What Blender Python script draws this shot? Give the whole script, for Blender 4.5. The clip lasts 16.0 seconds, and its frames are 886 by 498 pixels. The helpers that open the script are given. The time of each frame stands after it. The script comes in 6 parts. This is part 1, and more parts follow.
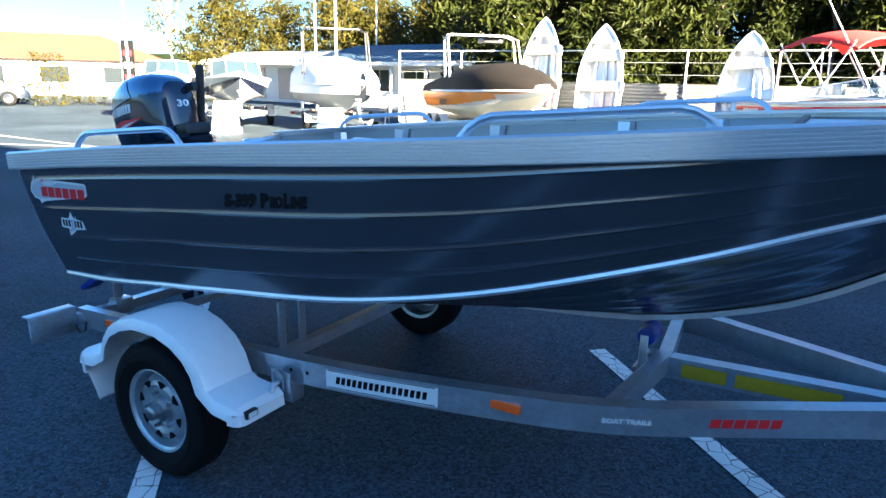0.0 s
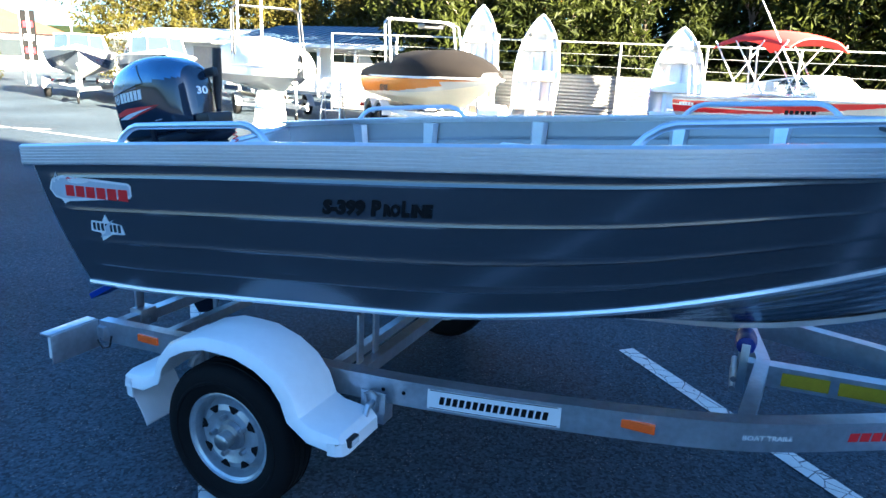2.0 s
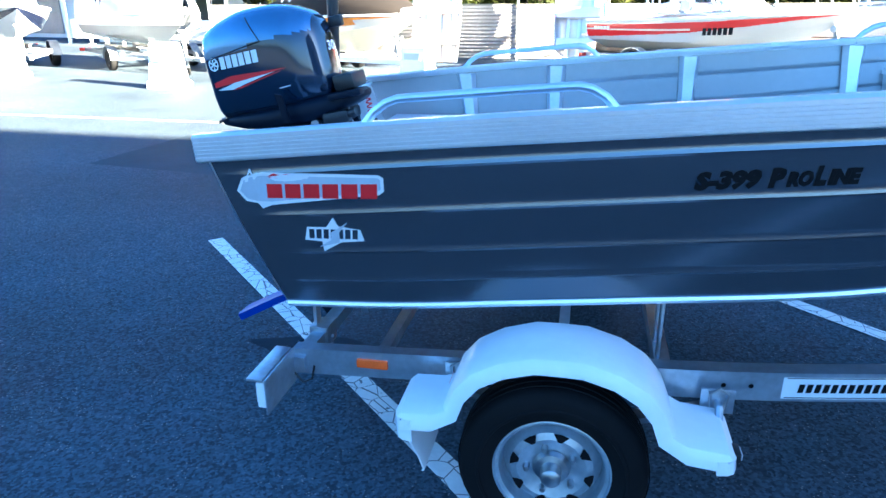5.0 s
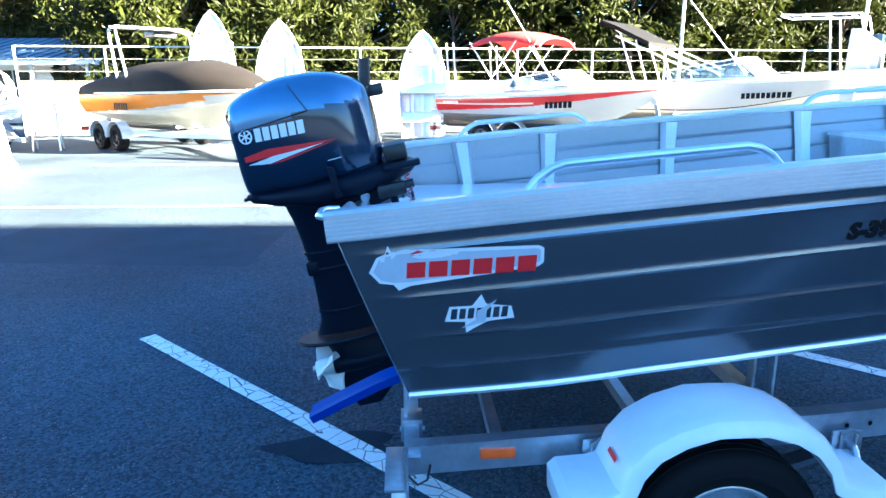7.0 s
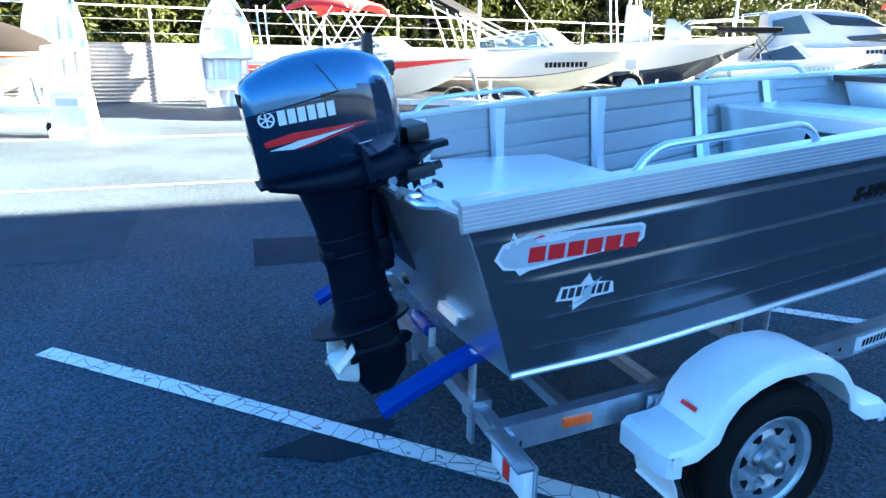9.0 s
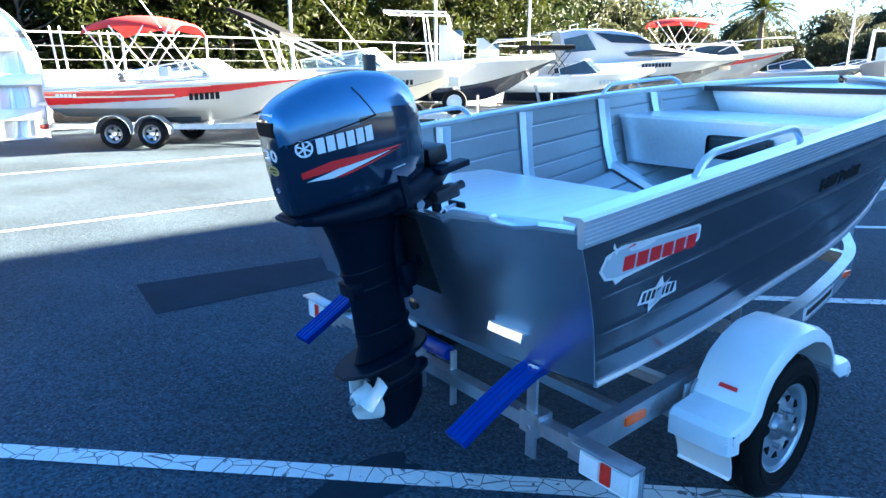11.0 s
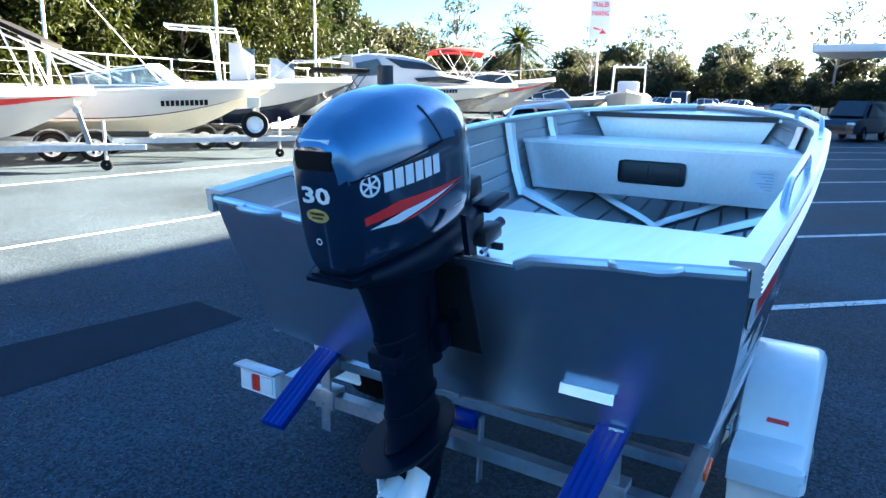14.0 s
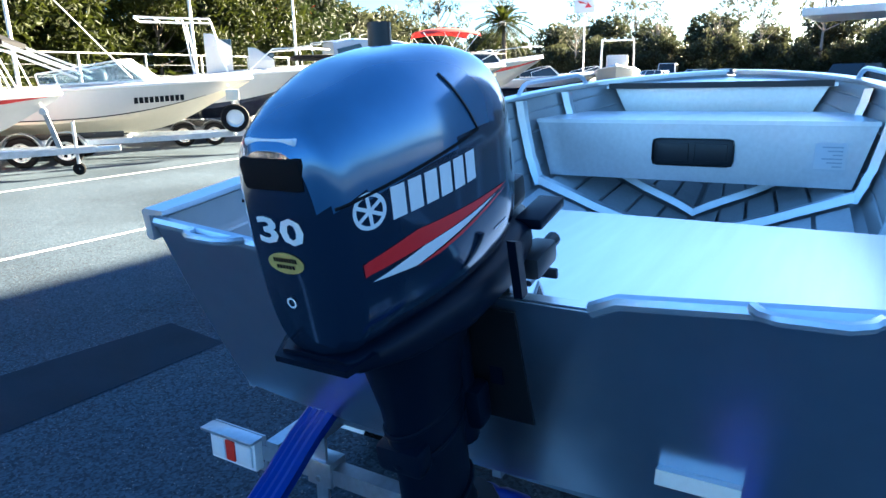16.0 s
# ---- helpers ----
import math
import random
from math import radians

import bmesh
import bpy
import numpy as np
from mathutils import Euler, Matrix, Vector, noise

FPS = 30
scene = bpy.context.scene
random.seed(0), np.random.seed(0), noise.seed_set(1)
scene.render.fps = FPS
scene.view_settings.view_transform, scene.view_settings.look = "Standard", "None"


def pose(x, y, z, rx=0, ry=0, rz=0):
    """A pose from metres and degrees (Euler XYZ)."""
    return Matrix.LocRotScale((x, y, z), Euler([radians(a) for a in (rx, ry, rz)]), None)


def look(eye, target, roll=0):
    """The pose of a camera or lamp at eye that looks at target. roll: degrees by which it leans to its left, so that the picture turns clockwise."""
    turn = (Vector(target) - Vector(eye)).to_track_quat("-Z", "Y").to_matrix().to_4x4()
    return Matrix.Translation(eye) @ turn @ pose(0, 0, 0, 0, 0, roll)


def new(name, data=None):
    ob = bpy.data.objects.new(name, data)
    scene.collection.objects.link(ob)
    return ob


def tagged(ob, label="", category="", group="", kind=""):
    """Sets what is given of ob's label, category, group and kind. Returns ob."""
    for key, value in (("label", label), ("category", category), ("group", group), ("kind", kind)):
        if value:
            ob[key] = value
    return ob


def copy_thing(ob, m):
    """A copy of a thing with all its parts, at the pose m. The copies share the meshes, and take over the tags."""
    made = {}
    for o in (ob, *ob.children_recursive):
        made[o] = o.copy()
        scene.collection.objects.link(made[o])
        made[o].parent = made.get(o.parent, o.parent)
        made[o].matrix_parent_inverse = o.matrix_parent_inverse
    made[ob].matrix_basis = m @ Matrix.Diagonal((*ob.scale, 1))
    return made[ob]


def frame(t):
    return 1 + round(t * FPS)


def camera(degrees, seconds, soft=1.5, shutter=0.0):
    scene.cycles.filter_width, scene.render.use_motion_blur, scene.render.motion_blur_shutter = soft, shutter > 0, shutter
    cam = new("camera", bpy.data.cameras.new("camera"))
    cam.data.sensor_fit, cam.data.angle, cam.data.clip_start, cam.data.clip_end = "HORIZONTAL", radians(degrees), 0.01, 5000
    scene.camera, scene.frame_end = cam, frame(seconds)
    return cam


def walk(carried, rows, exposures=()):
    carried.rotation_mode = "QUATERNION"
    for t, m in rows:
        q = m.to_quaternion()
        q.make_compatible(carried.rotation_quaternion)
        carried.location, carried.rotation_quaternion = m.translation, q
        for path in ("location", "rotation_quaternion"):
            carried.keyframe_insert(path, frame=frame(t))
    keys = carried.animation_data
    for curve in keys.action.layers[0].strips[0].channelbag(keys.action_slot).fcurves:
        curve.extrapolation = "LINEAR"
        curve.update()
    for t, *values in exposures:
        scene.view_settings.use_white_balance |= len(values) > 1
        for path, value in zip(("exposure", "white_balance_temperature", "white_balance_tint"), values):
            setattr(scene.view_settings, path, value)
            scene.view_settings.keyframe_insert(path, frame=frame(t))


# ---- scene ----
from mathutils import bvhtree

cam = camera(67.2, 16.0, soft=1.5)
PATH = [
    (0, (3.442, -2.496, 1.605), (2.407, -0.858, 1.112), 1.1),
    (0.5, (3.252, -2.488, 1.618), (2.29, -0.812, 1.103), 1.3),
    (1, (3.137, -2.49, 1.614), (2.201, -0.802, 1.091), 2.3),
    (1.5, (2.923, -2.613, 1.613), (2.07, -0.878, 1.1), 2.6),
    (2, (2.747, -2.673, 1.624), (1.94, -0.921, 1.097), 2.9),
    (2.5, (2.534, -2.661, 1.602), (1.78, -0.887, 1.07), 3.3),
    (3, (2.356, -2.644, 1.612), (1.609, -0.877, 1.047), 3.2),
    (3.5, (2.019, -2.693, 1.584), (1.37, -0.907, 0.959), 2.1),
    (4, (1.744, -2.741, 1.591), (1.242, -0.927, 0.916), 1.9),
    (4.5, (1.581, -2.7, 1.567), (1.095, -0.889, 0.871), 1.2),
    (5, (1.236, -2.715, 1.605), (0.805, -0.889, 0.915), -0.2),
    (5.2, (1.166, -2.742, 1.568), (0.723, -0.895, 0.942), 0.4),
    (7.3, (0.144, -2.663, 1.572), (0.312, -0.73, 1.085), 0.4),
    (7.5, (0.051, -2.694, 1.608), (0.271, -0.776, 1.085), 0.9),
    (8, (-0.124, -2.674, 1.602), (0.228, -0.785, 1.047), 0.8),
    (10.3, (-1.006, -2.179, 1.63), (-0.033, -0.532, 1.046), -0.0),
    (10.5, (-1.031, -2.156, 1.61), (-0.038, -0.515, 1.043), -0.8),
    (11, (-1.242, -2.061, 1.611), (-0.073, -0.525, 1.088), -0.1),
    (11.5, (-1.404, -1.992, 1.602), (-0.082, -0.566, 1.133), -0.7),
    (12, (-1.51, -1.854, 1.591), (-0.044, -0.583, 1.109), 0.3),
    (12.5, (-1.56, -1.681, 1.602), (-0.037, -0.486, 1.098), 1.5),
    (13, (-1.626, -1.495, 1.591), (-0.047, -0.37, 1.101), 1.3),
    (13.5, (-1.627, -1.32, 1.58), (-0.018, -0.228, 1.11), 1.3),
    (14, (-1.519, -1.145, 1.581), (0.111, -0.077, 1.13), 1.4),
    (14.5, (-1.43, -1.02, 1.567), (0.206, 0.051, 1.147), 1.1),
    (15, (-1.334, -0.854, 1.557), (0.324, 0.176, 1.12), 0.6),
    (15.5, (-1.225, -0.753, 1.554), (0.442, 0.249, 1.09), -0.1),
    (16, (-1.046, -0.738, 1.548), (0.586, 0.305, 1.052), -1.4),
]
walk(cam, [(t, look(eye, target, roll)) for t, eye, target, roll in PATH],
     exposures=[(0, 2.85, 4650, 2), (2.5, 3.25, 4520, 2), (4, 3.5, 4450, 2), (5, 3.75, 4400, 2), (8, 3.72, 4400, 2), (11, 3.45, 4420, 2), (13.5, 3.2, 4520, 2), (15, 3.07, 4580, 2), (16, 3.04, 4600, 2)])

# ---- daylight: low warm sun from beyond the showroom, clear sky ----
SUN_EL, SUN_AZ = 16.0, 108.0          # degrees; azimuth clockwise from +y
sun_dir = Vector((math.sin(radians(SUN_AZ)) * math.cos(radians(SUN_EL)), math.cos(radians(SUN_AZ)) * math.cos(radians(SUN_EL)), math.sin(radians(SUN_EL))))
world = bpy.data.worlds.new("sky")
scene.world = world
world.use_nodes = True
wn = world.node_tree.nodes
sky = wn.new("ShaderNodeTexSky")
sky.sky_type, sky.sun_disc = "NISHITA", False
sky.sun_elevation, sky.sun_rotation = radians(SUN_EL), radians(SUN_AZ)
sky.air_density, sky.dust_density, sky.ozone_density = 1.0, 0.8, 3.0
world.node_tree.links.new(sky.outputs[0], wn["Background"].inputs[0])
wn["Background"].inputs[1].default_value = 0.043
sun = bpy.data.lights.new("sun", "SUN")
sun.energy, sun.angle, sun.color = 16.0, radians(0.5), (1.0, 0.67, 0.34)
sun_ob = new("sun", sun)
sun_ob.matrix_world = look(sun_dir * 100, (0, 0, 0))


# ---- materials ----
def surface(name, base, rough=0.5, metal=0.0, vary=0.12, scale=6.0, fine=60.0, bump=0.0, bump_scale=None, coat=0.0, tint=None, per_object=0.0, stretch=(1, 1, 1), emit=0.0):
    """Node material: colour varied at two scales, uneven gloss, fine relief."""
    m = bpy.data.materials.new(name)
    m.use_nodes = True
    nt = m.node_tree
    n, l = nt.nodes, nt.links
    b = n["Principled BSDF"]
    co = n.new("ShaderNodeTexCoord")
    mp = n.new("ShaderNodeMapping")
    mp.inputs["Scale"].default_value = stretch
    l.new(co.outputs["Object"], mp.inputs[0])
    big, small = n.new("ShaderNodeTexNoise"), n.new("ShaderNodeTexNoise")
    for node, s, d in ((big, scale, 5), (small, fine, 3)):
        node.inputs["Scale"].default_value, node.inputs["Detail"].default_value = s, d
        l.new(mp.outputs[0], node.inputs["Vector"])
    mix = n.new("ShaderNodeMix"); mix.data_type = "FLOAT"
    mix.inputs[0].default_value = 0.4
    l.new(big.outputs[0], mix.inputs[2]); l.new(small.outputs[0], mix.inputs[3])
    ramp = n.new("ShaderNodeValToRGB")
    ramp.color_ramp.elements[0].position, ramp.color_ramp.elements[1].position = 0.32, 0.68
    lo = tint or tuple(c * (1 - vary) for c in base)
    hi = tuple(min(1, c * (1 + vary)) for c in base)
    ramp.color_ramp.elements[0].color, ramp.color_ramp.elements[1].color = (*lo, 1), (*hi, 1)
    l.new(mix.outputs[0], ramp.inputs[0])
    col = ramp.outputs[0]
    if per_object:
        info, hsv, mr = n.new("ShaderNodeObjectInfo"), n.new("ShaderNodeHueSaturation"), n.new("ShaderNodeMapRange")
        mr.inputs[3].default_value, mr.inputs[4].default_value = 1 - per_object, 1 + per_object
        l.new(info.outputs["Random"], mr.inputs[0]); l.new(mr.outputs[0], hsv.inputs["Value"]); l.new(col, hsv.inputs["Color"])
        col = hsv.outputs[0]
    l.new(col, b.inputs["Base Color"])
    rr = n.new("ShaderNodeMapRange")
    even = min(0.25, vary * 2)
    rr.inputs[3].default_value, rr.inputs[4].default_value = max(0.02, rough * (1 - even)), min(1, rough * (1 + even))
    l.new(mix.outputs[0], rr.inputs[0]); l.new(rr.outputs[0], b.inputs["Roughness"])
    b.inputs["Metallic"].default_value = metal
    b.inputs["Coat Weight"].default_value = coat
    b.inputs["Coat Roughness"].default_value = 0.08
    if bump:
        bp = n.new("ShaderNodeBump"); bp.inputs["Strength"].default_value = bump; bp.inputs["Distance"].default_value = 0.004
        src = small
        if bump_scale:
            src = n.new("ShaderNodeTexNoise"); src.inputs["Scale"].default_value = bump_scale; src.inputs["Detail"].default_value = 4
            l.new(mp.outputs[0], src.inputs["Vector"])
        l.new(src.outputs[0], bp.inputs["Height"]); l.new(bp.outputs[0], b.inputs["Normal"])
    if emit:
        l.new(col, b.inputs["Emission Color"]); b.inputs["Emission Strength"].default_value = emit
    return m


def asphalt_material():
    m = surface("asphalt", (0.0460, 0.0610, 0.0800), 0.75, vary=0.5, scale=0.5, fine=50, bump=1.0, bump_scale=95)
    n, l = m.node_tree.nodes, m.node_tree.links
    b = n["Principled BSDF"]
    old = b.inputs["Base Color"].links[0].from_socket
    co = n.new("ShaderNodeTexCoord")
    vor = n.new("ShaderNodeTexVoronoi"); vor.inputs["Scale"].default_value = 55
    l.new(co.outputs["Object"], vor.inputs["Vector"])
    lt = n.new("ShaderNodeMath"); lt.operation = "LESS_THAN"; lt.inputs[1].default_value = 0.17
    l.new(vor.outputs["Distance"], lt.inputs[0])
    gate = n.new("ShaderNodeTexNoise"); gate.inputs["Scale"].default_value = 9
    l.new(co.outputs["Object"], gate.inputs["Vector"])
    gt = n.new("ShaderNodeMath"); gt.operation = "GREATER_THAN"; gt.inputs[1].default_value = 0.54
    l.new(gate.outputs[0], gt.inputs[0])
    mu = n.new("ShaderNodeMath"); mu.operation = "MULTIPLY"
    l.new(lt.outputs[0], mu.inputs[0]); l.new(gt.outputs[0], mu.inputs[1])
    mx = n.new("ShaderNodeMix"); mx.data_type = "RGBA"
    # crushed stone of uneven tone in the binder
    agg = n.new("ShaderNodeTexVoronoi"); agg.inputs["Scale"].default_value = 85
    l.new(co.outputs["Object"], agg.inputs["Vector"])
    bw, mr, tone = n.new("ShaderNodeRGBToBW"), n.new("ShaderNodeMapRange"), n.new("ShaderNodeHueSaturation")
    l.new(agg.outputs["Color"], bw.inputs[0]); l.new(bw.outputs[0], mr.inputs[0])
    mr.inputs[1].default_value, mr.inputs[2].default_value = 0.2, 0.8
    mr.inputs[3].default_value, mr.inputs[4].default_value = 0.6, 1.45
    l.new(mr.outputs[0], tone.inputs["Value"]); l.new(old, tone.inputs["Color"])
    l.new(mu.outputs[0], mx.inputs[0]); l.new(tone.outputs[0], mx.inputs[6]); mx.inputs[7].default_value = (0.22, 0.22, 0.22, 1)
    l.new(mx.outputs[2], b.inputs["Base Color"])
    b.inputs["Specular IOR Level"].default_value = 0.08
    return m


def line_paint_material():
    """White road paint, crazed and worn through to the asphalt."""
    m = surface("line_paint", (0.72, 0.72, 0.7), 0.7, vary=0.12, scale=3, fine=40, bump=0.4, bump_scale=90)
    n, l = m.node_tree.nodes, m.node_tree.links
    b = n["Principled BSDF"]
    old = b.inputs["Base Color"].links[0].from_socket
    co = n.new("ShaderNodeTexCoord")
    v = n.new("ShaderNodeTexVoronoi"); v.feature = "DISTANCE_TO_EDGE"; v.inputs["Scale"].default_value = 11
    l.new(co.outputs["Object"], v.inputs["Vector"])
    lt = n.new("ShaderNodeMath"); lt.operation = "LESS_THAN"; lt.inputs[1].default_value = 0.022
    l.new(v.outputs["Distance"], lt.inputs[0])
    no = n.new("ShaderNodeTexNoise"); no.inputs["Scale"].default_value = 14; no.inputs["Detail"].default_value = 6
    l.new(co.outputs["Object"], no.inputs["Vector"])
    gt = n.new("ShaderNodeMath"); gt.operation = "GREATER_THAN"; gt.inputs[1].default_value = 0.66
    l.new(no.outputs[0], gt.inputs[0])
    mxm = n.new("ShaderNodeMath"); mxm.operation = "MAXIMUM"
    l.new(lt.outputs[0], mxm.inputs[0]); l.new(gt.outputs[0], mxm.inputs[1])
    mx = n.new("ShaderNodeMix"); mx.data_type = "RGBA"
    l.new(mxm.outputs[0], mx.inputs[0]); l.new(old, mx.inputs[6]); mx.inputs[7].default_value = (0.16, 0.16, 0.16, 1)
    l.new(mx.outputs[2], b.inputs["Base Color"])
    return m


def leaf_material(name, a, c):
    m = surface(name, a, 0.55, vary=0.3, scale=0.6, fine=3.0, tint=c)
    b = m.node_tree.nodes["Principled BSDF"]
    b.inputs["Specular IOR Level"].default_value = 0.12
    n, l = m.node_tree.nodes, m.node_tree.links
    tr, add = n.new("ShaderNodeBsdfTranslucent"), n.new("ShaderNodeMixShader")
    add.inputs[0].default_value = 0.3
    l.new(b.inputs["Base Color"].links[0].from_socket, tr.inputs[0])
    l.new(b.outputs[0], add.inputs[1]); l.new(tr.outputs[0], add.inputs[2])
    l.new(add.outputs[0], n["Material Output"].inputs[0])
    return m


def glass_material(name, tint, rough=0.02):
    m = bpy.data.materials.new(name)
    m.use_nodes = True
    n, l = m.node_tree.nodes, m.node_tree.links
    b = n["Principled BSDF"]
    b.inputs["Base Color"].default_value = (*tint, 1)
    b.inputs["Roughness"].default_value = rough
    b.inputs["Transmission Weight"].default_value = 0.9
    b.inputs["IOR"].default_value = 1.1
    return m


M_ASPHALT = asphalt_material()
M_PATCH = surface("new_asphalt", (0.019, 0.027, 0.039), 0.9, vary=0.25, scale=3, fine=90, bump=0.6, bump_scale=140)
M_PATCH_OLD = surface("old_patch_asphalt", (0.034, 0.048, 0.064), 0.8, vary=0.3, scale=2, fine=80, bump=0.7, bump_scale=120)
for m in (M_PATCH, M_PATCH_OLD):
    m.node_tree.nodes["Principled BSDF"].inputs["Specular IOR Level"].default_value = 0.08
M_LINE = line_paint_material()
M_PAINT = surface("grey_hull_paint", (0.165, 0.178, 0.205), 0.2, metal=0.8, vary=0.02, scale=0.5, fine=200, coat=0.25)
M_PAINT_IN = surface("grey_inner_paint", (0.42, 0.415, 0.41), 0.36, metal=0.5, vary=0.06, scale=2, fine=30)
M_ALU = surface("plate_aluminium", (0.70, 0.71, 0.73), 0.34, metal=1.0, vary=0.10, scale=1.6, fine=45, bump=0.06, bump_scale=2.2)
M_TRANSOM = surface("smeared_transom_aluminium", (0.80, 0.81, 0.83), 0.30, metal=1.0, vary=0.05, scale=1.6, fine=12, bump=0.6, bump_scale=2.4)
M_FLOOR = surface("pressed_floor_aluminium", (0.66, 0.66, 0.65), 0.45, metal=0.4, vary=0.1, scale=3, fine=50, bump=0.04)
M_ALU_EDGE = surface("extruded_aluminium", (0.76, 0.79, 0.83), 0.29, metal=0.72, vary=0.06, scale=3, fine=60, bump=0.03)
M_ALU_BRIGHT = surface("brushed_seat_aluminium", (0.90, 0.90, 0.90), 0.36, metal=0.7, vary=0.06, scale=2, fine=70, bump=0.04, stretch=(1, 12, 1))
M_GALV = surface("galvanised_steel", (0.50, 0.53, 0.58), 0.34, metal=0.8, vary=0.2, scale=9, fine=45, bump=0.08)
M_RIM = surface("galvanised_rim", (0.47, 0.50, 0.54), 0.33, metal=0.6, vary=0.16, scale=14, fine=60, bump=0.05)
M_GALV_OLD = surface("weathered_galvanised_steel", (0.24, 0.255, 0.27), 0.5, metal=0.4, vary=0.25, scale=5, fine=40)
M_STEEL = surface("zinc_steel", (0.42, 0.43, 0.45), 0.35, metal=0.95, vary=0.2, scale=12, fine=60)
M_GUARD = surface("white_plastic", (0.86, 0.87, 0.88), 0.3, vary=0.04, scale=3, fine=30, coat=0.3, bump=0.02)
M_RUBBER = surface("tyre_rubber", (0.006, 0.006, 0.0065), 0.75, vary=0.3, scale=8, fine=70, bump=0.2)
M_BLACK = surface("black_plastic", (0.012, 0.012, 0.014), 0.4, vary=0.3, scale=8, fine=50, bump=0.05)
M_DARK = surface("dark_void", (0.006, 0.006, 0.007), 0.9, vary=0.2)
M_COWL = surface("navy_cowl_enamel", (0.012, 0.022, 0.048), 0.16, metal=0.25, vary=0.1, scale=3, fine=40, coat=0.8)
# same navy enamel, with the sky's reflection put into a lighter colour
M_COWL_TOP = surface("sky_sheen_cowl_enamel", (0.10, 0.18, 0.33), 0.2, metal=0.5, vary=0.08, scale=3, fine=40, coat=0.8)
M_LEG = surface("navy_leg_enamel", (0.0035, 0.0065, 0.016), 0.42, vary=0.12, scale=4, fine=40)
M_PROP = surface("white_prop_enamel", (0.78, 0.78, 0.76), 0.35, vary=0.06, scale=6, fine=40)
M_BLUE = surface("blue_polythene", (0.008, 0.022, 0.24), 0.42, vary=0.12, scale=6, fine=50, bump=0.05)
M_ORANGE = surface("orange_lens", (0.85, 0.13, 0.012), 0.25, vary=0.1, scale=30, fine=120, coat=0.5, bump=0.1)
M_RED = surface("red_lens", (0.55, 0.03, 0.015), 0.22, vary=0.1, scale=30, fine=120, coat=0.5, bump=0.1)
M_LENS = surface("clear_lens", (0.75, 0.76, 0.78), 0.2, vary=0.05, coat=0.5)
M_YELLOW = surface("yellow_reflector", (0.45, 0.34, 0.012), 0.35, vary=0.1, scale=40, fine=160, bump=0.2)
M_DECAL_W = surface("white_vinyl", (0.80, 0.80, 0.80), 0.35, vary=0.03)
M_DECAL_S = surface("silver_vinyl", (0.50, 0.53, 0.58), 0.35, vary=0.06, scale=20)
M_DECAL_R = surface("red_vinyl", (0.62, 0.018, 0.022), 0.35, vary=0.05)
M_DECAL_K = surface("black_vinyl", (0.006, 0.006, 0.007), 0.7, vary=0.05)
M_DECAL_G = surface("gold_vinyl", (0.45, 0.36, 0.10), 0.35, vary=0.1, scale=30)
M_GEL = surface("white_gelcoat", (0.55, 0.55, 0.545), 0.22, vary=0.03, scale=0.8, fine=12, coat=0.4)
M_GEL_CREAM = surface("cream_gelcoat_and_bounce", (0.72, 0.66, 0.52), 0.3, vary=0.05, scale=1, fine=12)
M_GEL_NAVY = surface("navy_gelcoat", (0.012, 0.016, 0.04), 0.22, vary=0.06, coat=0.4)
M_GEL_ORANGE = surface("orange_gelcoat", (0.60, 0.21, 0.012), 0.25, vary=0.05, coat=0.4)
M_GEL_RED = surface("red_gelcoat", (0.55, 0.02, 0.02), 0.25, vary=0.05, coat=0.4)
M_CANVAS_RED = surface("red_canvas", (0.62, 0.03, 0.02), 0.8, vary=0.1, scale=3, fine=80, bump=0.1)
M_CANVAS_DARK = surface("charcoal_canvas", (0.006, 0.006, 0.007), 0.85, vary=0.15, scale=2, fine=60, bump=0.15, bump_scale=6)
M_CANVAS_TAN = surface("taupe_canvas", (0.014, 0.0115, 0.010), 0.85, vary=0.12, scale=2, fine=60, bump=0.15, bump_scale=6)
M_CANVAS_WHITE = surface("white_shrink_cover", (0.72, 0.73, 0.75), 0.55, vary=0.06, scale=2, fine=20, bump=0.15, bump_scale=5)
M_TINT = surface("tinted_screen", (0.03, 0.045, 0.06), 0.06, vary=0.1, coat=0.5)
M_SCREEN = glass_material("clear_screen", (0.75, 0.85, 0.9))
M_CORR = surface("weathered_iron_sheet", (0.24, 0.235, 0.23), 0.5, metal=0.3, vary=0.2, scale=0.8, fine=12, bump=0.05)
M_BARK = surface("bark", (0.14, 0.11, 0.085), 0.9, vary=0.3, scale=3, fine=20, bump=0.5, bump_scale=12)
M_BARK_PALE = surface("pale_bark", (0.33, 0.28, 0.23), 0.85, vary=0.25, scale=3, fine=20, bump=0.4, bump_scale=12)
M_LEAF = leaf_material("green_leaves", (0.034, 0.040, 0.004), (0.004, 0.008, 0.002))
M_LEAF_GOLD = leaf_material("yellow_green_leaves", (0.062, 0.052, 0.006), (0.018, 0.020, 0.003))
M_LEAF_DARK = leaf_material("dark_leaves", (0.028, 0.037, 0.009), (0.006, 0.011, 0.004))
M_LEAF_GUM = leaf_material("gum_leaves", (0.08, 0.08, 0.042), (0.036, 0.041, 0.024))
# far foliage: olive lightened so that the colour carries the distance haze
M_LEAF_FAR = leaf_material("hazy_olive_leaves", (0.062, 0.066, 0.030), (0.022, 0.026, 0.014))
M_FLOWER = surface("red_flowers", (0.6, 0.06, 0.02), 0.6)
M_WALL = surface("pale_rendered_wall", (0.40, 0.39, 0.36), 0.85, vary=0.08, scale=0.7, fine=20, bump=0.1)
M_WALL_WHITE = surface("white_weatherboard", (0.68, 0.68, 0.66), 0.7, vary=0.06, scale=1, fine=20)
